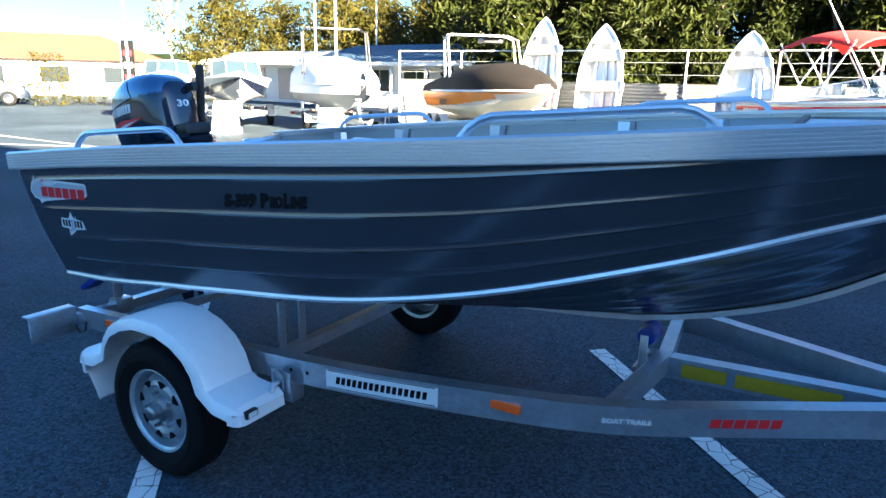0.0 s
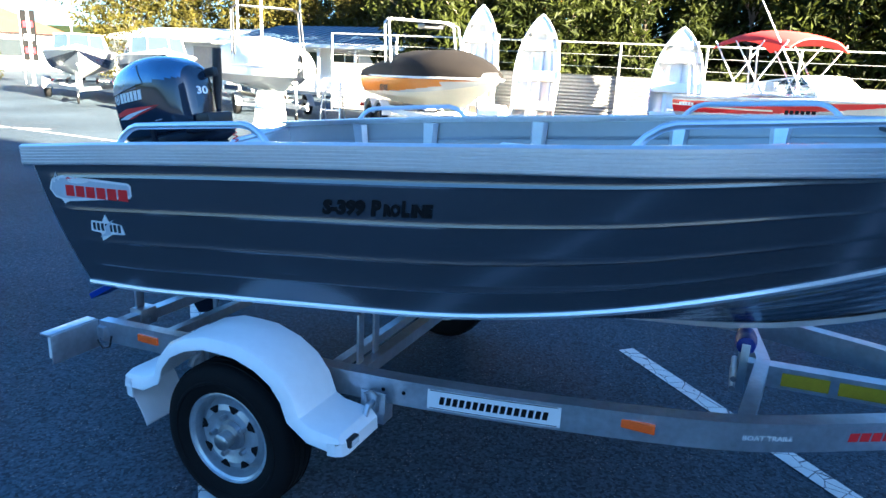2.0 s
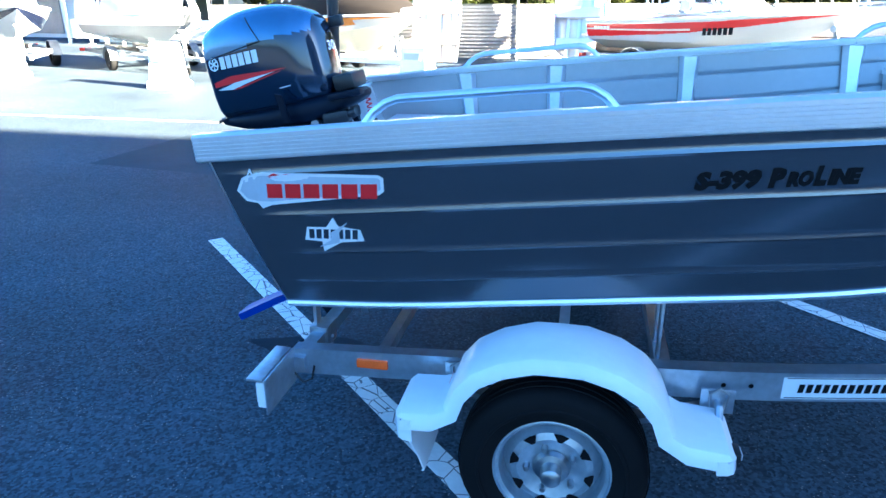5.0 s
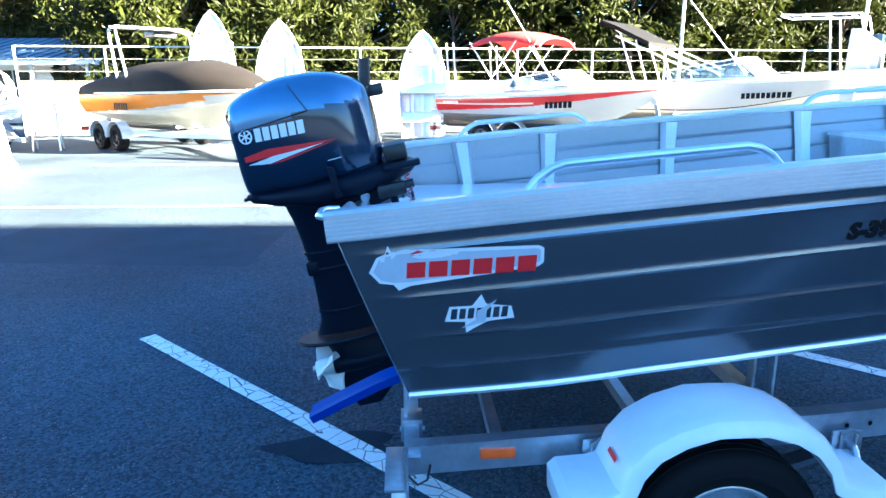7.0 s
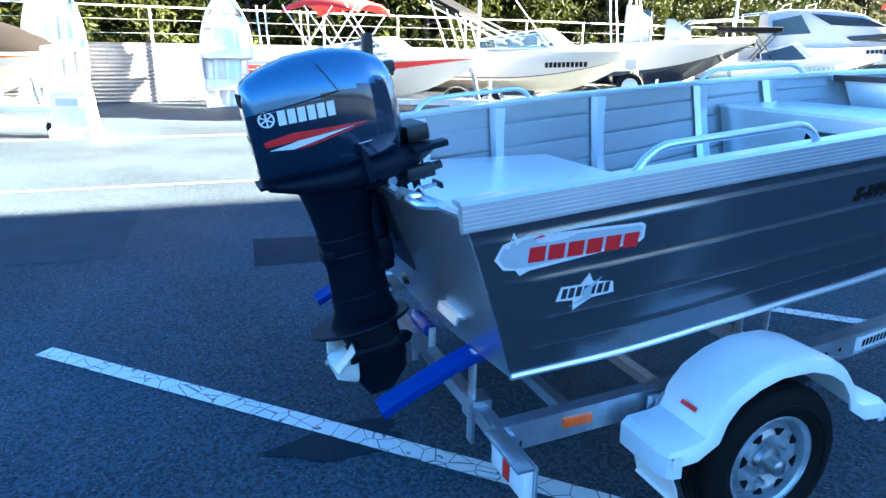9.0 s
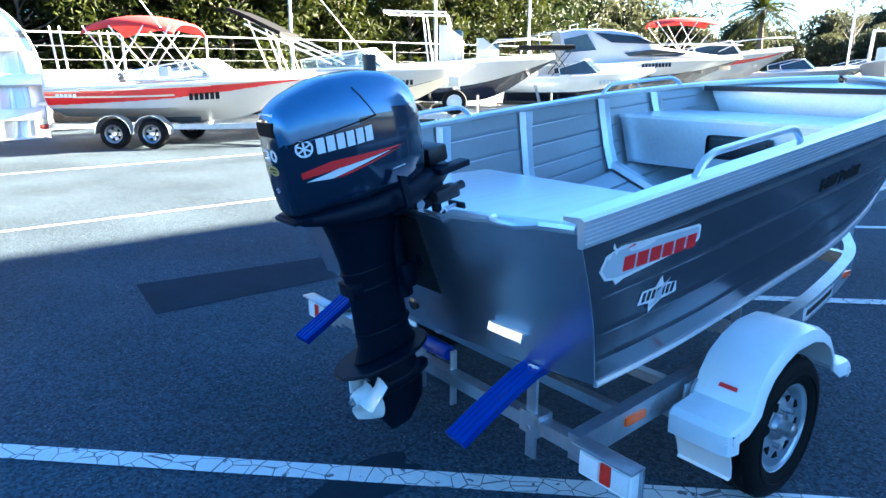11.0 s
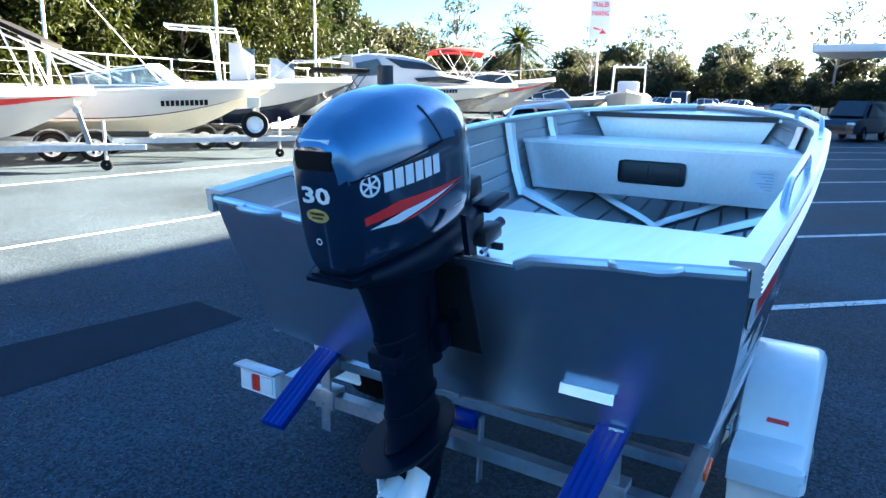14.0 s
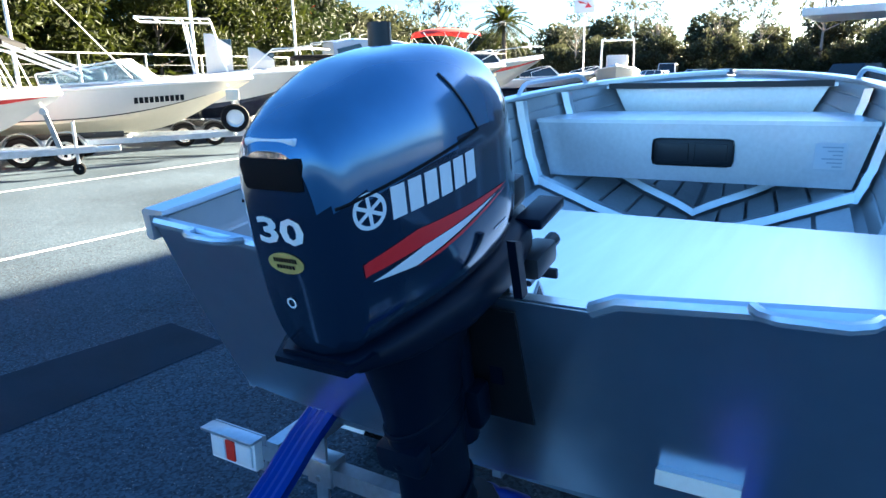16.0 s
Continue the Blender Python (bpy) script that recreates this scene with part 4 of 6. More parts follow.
RAIL = [(0.20, .752), (1.0, .745), (1.8, .727), (2.2, .678), (2.5, .628), (2.7, .585), (2.88, .525), (3.1, .415), (3.35, .285), (3.61, .15), (3.80, .06)]
rx_f = curve_through([p[0] for p in RAIL], [p[1] for p in RAIL])
for sgn in (-1, 1):
    pts = [(x, sgn * rx_f(x), rail_top(x)) for x in [0.2 + 3.6 * k / 50 for k in range(51)]]
    rail = Geo().sweep([(a * sgn * -1, b) for a, b in [(-.025, 0), (.025, 0), (.025, -.096), (-.025, -.096)]], pts).make("side_rail", M_GALV, trailer, "galvanised box-section side rail", smooth=True, sharp=40)
    Geo().sweep([(-.030, .004), (.030, .004), (.030, -.008), (-.030, -.008)], [(p[0], p[1], p[2] + .0) for p in pts[14:]]).make("rail_flange", M_GALV, rail)


def on_rail(vf, x, z_off, mat, name, label="", off=0.028, parent=None):
    vs, fs = vf
    if name.endswith("bar") and len(fs) > 1:
        for k in range(len(fs)):
            on_rail((vs[4 * k:4 * k + 4], [(0, 1, 2, 3)]), x, z_off, mat, name, label, off, parent)
        return None
    out = []
    for v in vs:
        xx = x + v.x
        out.append(Vector((xx, -(rx_f(xx) + off), rail_top(xx) + z_off + v.y)))
    return obj(name, out, fs, mat, parent or trailer, label, smooth=False)


on_rail(grid_fill([(0, 0), (.46, 0), (.46, .075), (0, .075)]), 1.79, -.086, M_DECAL_W, "dealer_plate", "white dealer plate with black letter-sized bars", off=.0275)
on_rail(blocks(16, .38, .030, .3, .15), 1.83, -.064, M_DECAL_K, "dealer_bar", off=.029)
for zz in (-.082, -.0155):
    on_rail(grid_fill([(0, 0), (.44, 0), (.44, .0025), (0, .0025)]), 1.80, zz, M_DECAL_K, "plate_border", off=.029)
on_rail(letters("BOAT TRAILERS", .018, width=.17), 2.80, -.058, M_DECAL_W, "trailer_lettering", "small white lettering", off=.0275)
on_rail(grid_fill([(0, .05), (.06, .0), (.30, -.005), (.345, .01), (.35, .035), (.33, .052)]), 3.01, -.078, M_DECAL_W, "maker_badge_edge", "white maker's badge", off=.0275)
on_rail(blocks(6, .20, .03, .16, .15), 3.10, -.064, M_DECAL_R, "maker_badge_bar", "red letter-sized bars", off=.029)
for sgn in (-1, 1):
    for x in (0.49, 2.49):
        y = sgn * (rx_f(x) + .026)
        Geo().box(x - .055, x + .055, y - .009, y + .009, rail_top(x) - .058, rail_top(x) - .026, .004).make("side_marker", M_ORANGE, trailer, "orange side marker reflector")
# holes in the rail behind the guard
for x in (1.62, 1.70):
    on_rail(ring_shape(0, .008, 12), x, -.045, M_DARK, "bolt_hole", off=.0275)


# cross members
def beam(a, b, w, hgt, name, label=""):
    Geo().sweep([(-w / 2, 0), (w / 2, 0), (w / 2, -hgt), (-w / 2, -hgt)], [a, Vector(a).lerp(Vector(b), .5), b]).make(name, M_GALV, trailer, label, sharp=40)


beam((0.225, -.80, .455), (0.225, .80, .455), .05, .05, "rear_crossbar", "galvanised rear crossbar")
beam((0.50, -.75, .455), (0.50, .75, .455), .04, .04, "crossbar")
beam((1.45, -.74, .50), (1.45, .74, .50), .05, .05, "crossbar", "galvanised crossbar")
beam((2.80, -.53, .585), (2.86, 0, .60), .05, .075, "front_crossbar")
beam((2.80, .53, .585), (2.86, 0, .60), .05, .075, "front_crossbar")
beam((2.80, 0, .585), (5.0, 0, .66), .06, .085, "drawbar", "galvanised central drawbar")
for x0, x1 in ((2.93, 3.09), (3.12, 3.46)):
    zc = lambda x: .585 + (x - 2.8) * .034
    vs = [Vector((x0, -.033, zc(x0) - .07)), Vector((x1, -.033, zc(x1) - .07)), Vector((x1, -.033, zc(x1) - .018)), Vector((x0, -.033, zc(x0) - .018))]
    obj("reflector_strip", vs, [(0, 1, 2, 3)], M_YELLOW, trailer, "yellow reflective tape", smooth=False)
beam((1.118, -.86, .30), (1.118, .86, .30), .045, .045, "axle", "square steel axle")
for sgn in (-1, 1):
    Geo().sweep([(-.03, 0), (.03, 0), (.03, -.02), (-.03, -.02)], [(.75, sgn * .74, .40), (.95, sgn * .74, .345), (1.16, sgn * .74, .325), (1.38, sgn * .74, .345), (1.60, sgn * .74, .41)]).make("leaf_spring", M_STEEL, trailer)
    for x in (.75, 1.60):
        Geo().box(x - .03, x + .03, sgn * .74 - .035, sgn * .74 + .035, .36, .45, .006).make("spring_hanger", M_GALV, trailer)
    # guard brackets
    for x in (.80, 1.60):
        Geo().tube([(x, sgn * .78, .46), (x, sgn * .84, .46), (x, sgn * .86, .43)], .012, 8).make("guard_bracket", M_GALV, trailer)
        Geo().box(x - .05, x + .05, sgn * .80 - .004, sgn * .80 + .004, .42, .50, .003).make("bracket_plate", M_GALV, trailer)
        Geo().tube([(x - .02, sgn * .81, .43), (x - .025, sgn * .815, .495), (x, sgn * .815, .51), (x + .025, sgn * .815, .495), (x + .02, sgn * .81, .43)], .006, 6).make("u_bolt", M_STEEL, trailer)

# wheels
RIM = [(0.055, .035), (0.075, .04), (0.105, .052), (0.125, .045), (0.140, .02), (0.150, .0), (0.158, .012), (0.160, .055), (0.170, .062), (0.176, .060), (0.178, .066), (0.183, .068), (0.185, .062), (0.180, .05), (0.165, .035), (0.160, -.06), (0.183, -.066)]
TYRE = [(0.178, -.068), (0.200, -.080), (0.235, -.084), (0.265, -.076), (0.280, -.062), (0.284, -.03), (0.285, .0), (0.284, .03), (0.280, .062), (0.265, .076), (0.235, .084), (0.200, .080), (0.178, .066)]
for sgn in (-1, 1):
    W = pose(1.118, sgn * .95, .285) @ (pose(0, 0, 0, 0, 0, 180) if sgn < 0 else Matrix())
    wheel = new("wheel"); wheel.parent = trailer
    tyre = Geo().lathe(TYRE, W, 48).make("tyre", M_RUBBER, wheel, "black road tyre", sharp=50)
    rings_g = Geo()
    for r in (-.045, -.015, .015, .045):
        rings_g.lathe([(.2845, r - .004), (.2875, r - .003), (.2875, r + .003), (.2845, r + .004)], W, 48)
    rings_g.lathe([(.215, .0815), (.218, .087), (.226, .087), (.229, .0835)], W, 48)
    rings_g.make("tread_band", M_RUBBER, wheel)
    rim = Geo().lathe(RIM, W, 48).make("rim", M_RIM, wheel, "galvanised steel sunraysia-style rim", sharp=25)
    for k in range(8):
        a = 2 * math.pi * k / 8 + .2
        m = W @ pose(0, 0, 0, 0, -math.degrees(a), 0)
        Geo().prism([(.101, -.006), (.124, -.022), (.127, .0), (.124, .022), (.101, .006)], .0495, .054, m).make("rim_slot", M_DARK, rim, smooth=False)
    Geo().lathe([(.0, .105), (.022, .104), (.03, .098), (.032, .06), (.05, .055), (.058, .038)], W, 20).make("hub_cap", M_STEEL, wheel, "dull steel hub cap")
    for k in range(5):
        a = 2 * math.pi * k / 5
        Geo().lathe([(.0, .068), (.009, .066), (.0105, .05), (.0105, .04)], W @ pose(.075 * math.cos(a), 0, .075 * math.sin(a)), 6).make("wheel_nut", M_STEEL, rim)
    # mudguard: rounded arch with flat steps fore and aft
    arch = [(.640, .355), (.637, .43), (.66, .452), (.755, .458), (.787, .470), (.815, .545), (.865, .606), (.945, .652), (1.045, .682), (1.122, .684), (1.20, .682), (1.30, .652), (1.375, .606), (1.425, .545), (1.455, .470), (1.49, .452), (1.60, .442), (1.625, .417), (1.628, .372)]
    y_in, y_out = .815, 1.045
    rings = []
    for i, (x, z) in enumerate(arch):
        cxg, czg = 1.122, .30
        d = Vector((x - cxg, 0, z - czg)).normalized()
        flat = i in (0, 1, 2, 3, 15, 16, 17, 18)
        dn = Vector((0, 0, 1)) if flat and 1 < i < 17 else (Vector((-1, 0, 0)) if i <= 1 else (Vector((1, 0, 0)) if i >= 17 else d))
        p = Vector((x, 0, z))
        lip = .045 if not flat else .05
        ring = [p + Vector((0, y_in, 0)), p + Vector((0, y_out - .035, 0)) , p + Vector((0, y_out - .012, 0)) - dn * .010, p + Vector((0, y_out, 0)) - dn * .030, p + Vector((0, y_out + .004, 0)) - dn * lip * 1.15, p + Vector((0, y_out - .004, 0)) - dn * lip * 1.15, p + Vector((0, y_out - .010, 0)) - dn * .032, p + Vector((0, y_in, 0)) - dn * .006]
        rings.append([Vector((q.x, sgn * q.y, q.z)) for q in ring])
    guard = Geo().rings(rings).make("mudguard", M_GUARD, trailer, "white moulded plastic mudguard", sharp=32)
    flap = Geo()
    prof = [(.644, .40), (.672, .36), (.707, .29), (.724, .235), (.717, .225)]
    rr = [[Vector((x, sgn * y_in, z)), Vector((x, sgn * (y_out - .01 - .02 * (i / 4)), z)), Vector((x + .005, sgn * (y_out - .01 - .02 * (i / 4)), z)), Vector((x + .005, sgn * y_in, z))] for i, (x, z) in enumerate(prof)]
    flap.rings(rr).make("mud_flap", M_GUARD, guard, "white plastic mud flap", sharp=50)
    Geo().box(1.615, 1.638, sgn * .985 - .028, sgn * .985 + .028, .395, .425, .006).make("front_marker", M_BLACK, guard)
    Geo().box(1.636, 1.642, sgn * .985 - .020, sgn * .985 + .020, .400, .420, .003).make("marker_lens", M_LENS, guard)
    # badge on the rear slope
    nrm = Vector((-.62, 0, .78))
    bx, bz = .800, .515
    vs = [Vector((bx - .0045 + u * .38, sgn * (.90 + w), bz + .005 + u * .92)) for u, w in ((0, 0), (0, .07), (.016, .07), (.016, .004))]
    obj("maker_badge_edge", vs, [(0, 1, 2, 3)], M_DECAL_R, guard, "small red maker's badge", smooth=False)
    # tail lamp
    lamp = new("tail_lamp"); lamp.parent = trailer
    y0, y1 = (.80, 1.0)
    ya, yb = sorted((sgn * y0, sgn * y1))
    Geo().box(.17, .205, ya, yb, .375, .47, .006).make("lamp_body", M_GUARD, lamp, "white lamp housing")
    Geo().box(.145, .20, ya - .012, yb + .012, .478, .488, .003).make("lamp_cover", M_GALV, lamp, "galvanised lamp guard plate")
    Geo().box(.205, .212, ya - .012, yb + .012, .36, .486, .002).make("lamp_plate", M_GALV, lamp)
    m0, m1 = sorted((sgn * .885, sgn * .925))
    Geo().box(.163, .171, m0, m1, .388, .458, .004).make("red_lens", M_RED, lamp)
    m0, m1 = sorted((sgn * .93, sgn * .99))
    Geo().box(.163, .171, m0, m1, .388, .458, .004).make("white_lens", M_LENS, lamp)
    m0, m1 = sorted((sgn * .81, sgn * .88))
    Geo().box(.163, .171, m0, m1, .388, .458, .004).make("clear_lens", M_LENS, lamp)
    Geo().tube([(.205, sgn * .80, .40), (.24, sgn * .80, .36), (.27, sgn * .79, .37), (.28, sgn * .785, .42)], .004, 6).make("lamp_wire", M_BLACK, lamp)
    # bunk posts and blue skids
    skid_pts = [(-.115, sgn * .525, .478), (.0, sgn * .53, .540), (.12, sgn * .54, .604), (.20, sgn * .545, .638), (.28, sgn * .55, .652), (.60, sgn * .56, .668), (1.05, sgn * .56, .69)]
    sk = Geo().sweep([(-.046, 0), (-.038, .005), (-.027, 0), (-.017, .005), (-.006, 0), (.006, .005), (.017, 0), (.030, .005), (.046, 0), (.046, -.026), (-.046, -.026)], skid_pts).make("blue_skid", M_BLUE, trailer, "ribbed blue plastic skid", sharp=25)
    Geo().box(.20, .212, sgn * .56 - .022, sgn * .56 + .022, .30, .645, .002).make("skid_post", M_GALV, trailer, "galvanised skid post")
    Geo().box(.19, .262, sgn * .56 - .045, sgn * .56 + .045, .395, .475, .004).make("post_clamp", M_GALV, trailer)
    Geo().tube([(.185, sgn * .56, .42), (.27, sgn * .56, .42)], .009, 6).make("clamp_bolt", M_STEEL, trailer)
    for y in (.50, .62):
        Geo().box(1.43, 1.44, sgn * y - .02, sgn * y + .02, .44, .70, .002).make("bunk_post", M_GALV, trailer)
# centre rollers
Geo().lathe([(.004, -.085), (.03, -.08), (.034, -.02), (.028, 0), (.034, .02), (.03, .08), (.004, .085)], pose(.235, 0, .515), 18).make("keel_roller", M_BLUE, trailer, "blue plastic keel roller", sharp=50)
for y in (-.1, .1):
    Geo().box(.22, .25, y - .005, y + .005, .30, .535, .002).make("roller_bracket", M_GALV, trailer)
Geo().lathe([(.004, -.07), (.034, -.065), (.040, -.02), (.032, 0), (.040, .02), (.034, .065), (.004, .07)], pose(2.79, 0.02, .655), 18).make("keel_roller", M_BLUE, trailer, "blue plastic keel roller", sharp=50)
for y in (-.07, .11):
    Geo().box(2.775, 2.805, y - .005, y + .005, .47, .67, .002).make("roller_bracket", M_GALV, trailer)
for z in (.49, .53):
    Geo().tube([(2.765, -.09, z), (2.765, .13, z)], .012, 8).make("roller_bolt", M_STEEL, trailer)
# jockey stand under the drawbar keeps the nose up
Geo().tube([(4.6, .09, .14), (4.6, .09, .85)], .028, 12).make("jockey_tube", M_GALV, trailer)
Geo().lathe([(.02, -.03), (.09, -.03), (.10, -.015), (.10, .015), (.09, .03), (.02, .03)], pose(4.6, .09, .10), 20).make("jockey_wheel", M_RUBBER, trailer)
Geo().box(4.95, 5.12, -.04, .04, .60, .70, .02).make("coupling", M_GALV, trailer)


# ---- the boats for sale across the aisle ----
U, N = Vector((.7219, -.6919, 0)), Vector((.6919, .7219, 0))
HEAD = -43.8   # the row's heading in degrees


def row_pose(along, c, head=HEAD):
    p = U * along + N * c
    return pose(p.x, p.y, 0, 0, 0, head)


def sized(x, y, head, k=1.0):
    """A place on the ground with a heading and a size."""
    return pose(x, y, 0, 0, 0, head) @ Matrix.Diagonal((k, k, k, 1))


def road_wheel(parent, x, y, r=0.31, rim_mat=None, w=0.10):
    """Tyre with rim at (x, y), parts of parent."""
    rim_mat = rim_mat or M_STEEL
    side = 1 if y > 0 else -1
    m = pose(x, y, r) @ (pose(0, 0, 0, 0, 0, 180) if side < 0 else Matrix())
    wh = new("wheel"); wh.parent = parent
    k = r / 0.31
    Geo().lathe([(.19 * k, -w), (.25 * k, -w * 1.05), (.295 * k, -w * .85), (.31 * k, -w * .4), (.31 * k, w * .4), (.295 * k, w * .85), (.25 * k, w * 1.05), (.19 * k, w)], m, 28).make("tyre", M_RUBBER, wh, sharp=50)
    rim = Geo().lathe([(.0, .06), (.05, .06), (.07, .035), (.13 * k, .05), (.165 * k, .02), (.175 * k, .07), (.195 * k, .085), (.195 * k, .06), (.17 * k, -.05)], m, 24).make("rim", rim_mat, wh, sharp=25)
    for j in range(5):
        a = 2 * math.pi * j / 5
        Geo().prism([(.085, -.022), (.135 * k, -.032), (.135 * k, .032), (.085, .022)], .045, .062, m @ pose(0, 0, 0, 0, math.degrees(a), 0)).make("rim_slot", M_DARK, rim, smooth=False)
    return wh


def road_trailer(at, length, half, axle_x, tandem, label, rim_mat=None, mat=None, jockey=True, guard_mat=None):
    mat = mat or M_GALV_OLD
    t = thing("boat_trailer", label, "trailer", group="trailers in the row", at=at)
    zr = 0.50
    for s in (-1, 1):
        Geo().sweep([(-.03, 0), (.03, 0), (.03, -.11), (-.03, -.11)], [(-.1, s * half, zr), (length * .55, s * half, zr), (length * .78, s * half * .55, zr), (length * .98, s * .06, zr)]).make("side_rail", mat, t, sharp=50)
        xs_ = [axle_x - .40, axle_x + .40] if tandem else [axle_x]
        for x in xs_:
            road_wheel(t, x, s * (half + .16), rim_mat=rim_mat)
            pts = [(x + .37 * math.cos(a), s * (half + .16), .31 + .37 * math.sin(a)) for a in (math.pi * k / 10 for k in range(11))]
            rr = []
            for q in pts:
                d = Vector((q[0] - x, 0, q[2] - .31)).normalized()
                rr.append([Vector((q[0], q[1] - .12, q[2])), Vector((q[0], q[1] + .12, q[2])), Vector((q[0], q[1] + .12, q[2])) + d * .015, Vector((q[0], q[1] - .12, q[2])) + d * .015])
            Geo().rings(rr).make("mudguard", guard_mat or mat, t, sharp=60)
        Geo().box(-.2, -.1, s * half - .18, s * half + .18, .40, .50, .01).make("tail_lamp", M_RED, t)
    for x in (.1, axle_x, length * .5):
        Geo().box(x - .03, x + .03, -half, half, zr - .09, zr - .01).make("crossbar", mat, t, smooth=False)
    Geo().box(axle_x - .03, axle_x + .03, -half, half, .28, .34).make("axle", M_STEEL, t, smooth=False)
    for s in (-1, 1):
        Geo().box(.0, length * .5, s * .45 - .04, s * .45 + .04, zr, zr + .12, .01).make("bunk", M_BLACK, t)
    Geo().box(length * .7, length * 1.05, -.04, .04, zr - .11, zr - .005, .01).make("drawbar", mat, t)
    Geo().prism([(length * .875, zr), (length * .89, zr), (length * .86, zr + .7), (length * .848, zr + .7)], -.03, .03).make("winch_post", M_GALV_OLD, t, smooth=False)
    Geo().lathe([(.0, -.08), (.06, -.08), (.06, .08), (.0, .08)], pose(length * .855, 0, zr + .64), 12).make("winch", M_STEEL, t)
    if jockey:
        Geo().tube([(length * .93, -.10, .16), (length * .93, -.10, .95)], .03, 10).make("jockey_tube", mat, t)
        Geo().lathe([(.02, -.03), (.09, -.03), (.11, -.012), (.11, .012), (.09, .03), (.02, .03)], pose(length * .93, -.10, .11), 16).make("jockey_wheel", M_RUBBER, t)
        Geo().tube([(length * .93, -.10, .95), (length * .93, -.02, .97)], .012, 6).make("jockey_crank", M_BLACK, t)
    return t


def row_hull(parent, L, beam, z_keel, z_stern, z_bow, mats, paint, rake=0.9, strips=20):
    """Moulded hull; paint(t, v) gives the index of the material at t (stern to bow) and v (gunwale to chine 0..1, bottom 1..2)."""
    n = 36
    rings = []
    hb = lambda t: beam / 2 * max(0.0, 1 - max(0, (t - .42) / .58) ** 2.3) ** .85
    for i in range(n + 1):
        t = i / n
        g = max(.012, hb(t) * (.97 + .03 * min(1, t * 4)))
        c = max(.008, beam / 2 * .86 * (1 - max(0, (t - .30) / .70) ** 1.7))
        c = min(c, g)
        zs = z_stern + (z_bow - z_stern) * t ** 1.6
        zc = z_keel + .30 + (zs - z_keel - .38) * max(0, (t - .35) / .65) ** 2.0
        zk = z_keel + (zs - z_keel - .10) * max(0, (t - .55) / .45) ** 2.6
        ring = []
        for j in range(strips + 1):
            v = j / strips
            fl = .05 * math.sin(math.pi * v) * (1 - t)
            ring.append((g + (c - g) * (v ** 1.15) + fl, zs + (zc - zs) * v))
        for j in range(1, 5):
            v = j / 4
            ring.append((c * (1 - v), zc + (zk - zc) * v))
        out = []
        for y, z in ring:
            x = t * L - rake * (zs - z) * t ** 3 - .12 * (1 - t) * 0
            out.append(Vector((x, -y, z)))
        rings.append(out + [Vector((p.x, -p.y, p.z)) for p in out[-2::-1]])
    gm = Geo().rings(rings, close=False, cap=False)
    gm.f.append(tuple(range(len(rings[0]))))
    hull_ob = gm.make("hull", mats, parent, sharp=30)
    m = len(rings[0]) - 1
    for k, f in enumerate(hull_ob.data.polygons):
        if k >= n * m:
            continue
        i, j = k // m, k % m
        j = min(j, m - 1 - j)
        v = (j + .5) / strips if j < strips else 1 + (j - strips + .5) / 4
        f.material_index = paint((i + .5) / n, v)
    # deck with a rolled gunwale
    dr = []
    for i in range(n + 1):
        t = i / n
        g = max(.012, hb(t) * (.97 + .03 * min(1, t * 4)))
        zs = z_stern + (z_bow - z_stern) * t ** 1.6
        row = []
        for j in range(9):
            s = j / 4 - 1
            row.append(Vector((t * L, s * (g - .0), zs + .14 * (1 - s * s) * (1 if t > .5 else t * 2) + .012)))
        dr.append(row)
    Geo().rings(dr, close=False, cap=False).make("deck", mats[0], parent)
    sh = lambda t: z_stern + (z_bow - z_stern) * t ** 1.6
    for s in (-1, 1):
        Geo().tube([(t * L, s * max(.01, hb(t) * (.97 + .03 * min(1, t * 4)) + .008), sh(t)) for t in [k / 24 for k in range(25)]], .03, 8).make("rub_rail", M_FRAME_W, parent)
    return hb, sh


def screen(parent, x0, x1, w, z, h, mat=None):
    """Wrap-round windscreen: three raked panes in a frame."""
    a = [(x0, w, z), (x1 - .25, w * .86, z + .03), (x1, w * .35, z + .06), (x1, -w * .35, z + .06), (x1 - .25, -w * .86, z + .03), (x0, -w, z)]
    b = [(x0 - .05, w * .93, z + h * .45), (x1 - .75, w * .78, z + h), (x1 - .55, w * .32, z + h * 1.05), (x1 - .55, -w * .32, z + h * 1.05), (x1 - .75, -w * .78, z + h), (x0 - .05, -w * .93, z + h * .45)]
    for k in range(5):
        vs = [Vector(a[k]), Vector(a[k + 1]), Vector(b[k + 1]), Vector(b[k])]
        nn = (vs[1] - vs[0]).cross(vs[3] - vs[0]).normalized() * .008
        ob = Geo().rings([vs, [q + nn for q in vs]]).make("windscreen_pane", mat or M_TINT, parent, "tinted windscreen pane", smooth=False)
    for pts in (a, b):
        Geo().tube(pts, .018, 6).make("screen_frame", M_FRAME_W, parent)
    for p, q in zip(a, b):
        Geo().tube([p, q], .016, 6).make("screen_post", M_FRAME_W, parent)


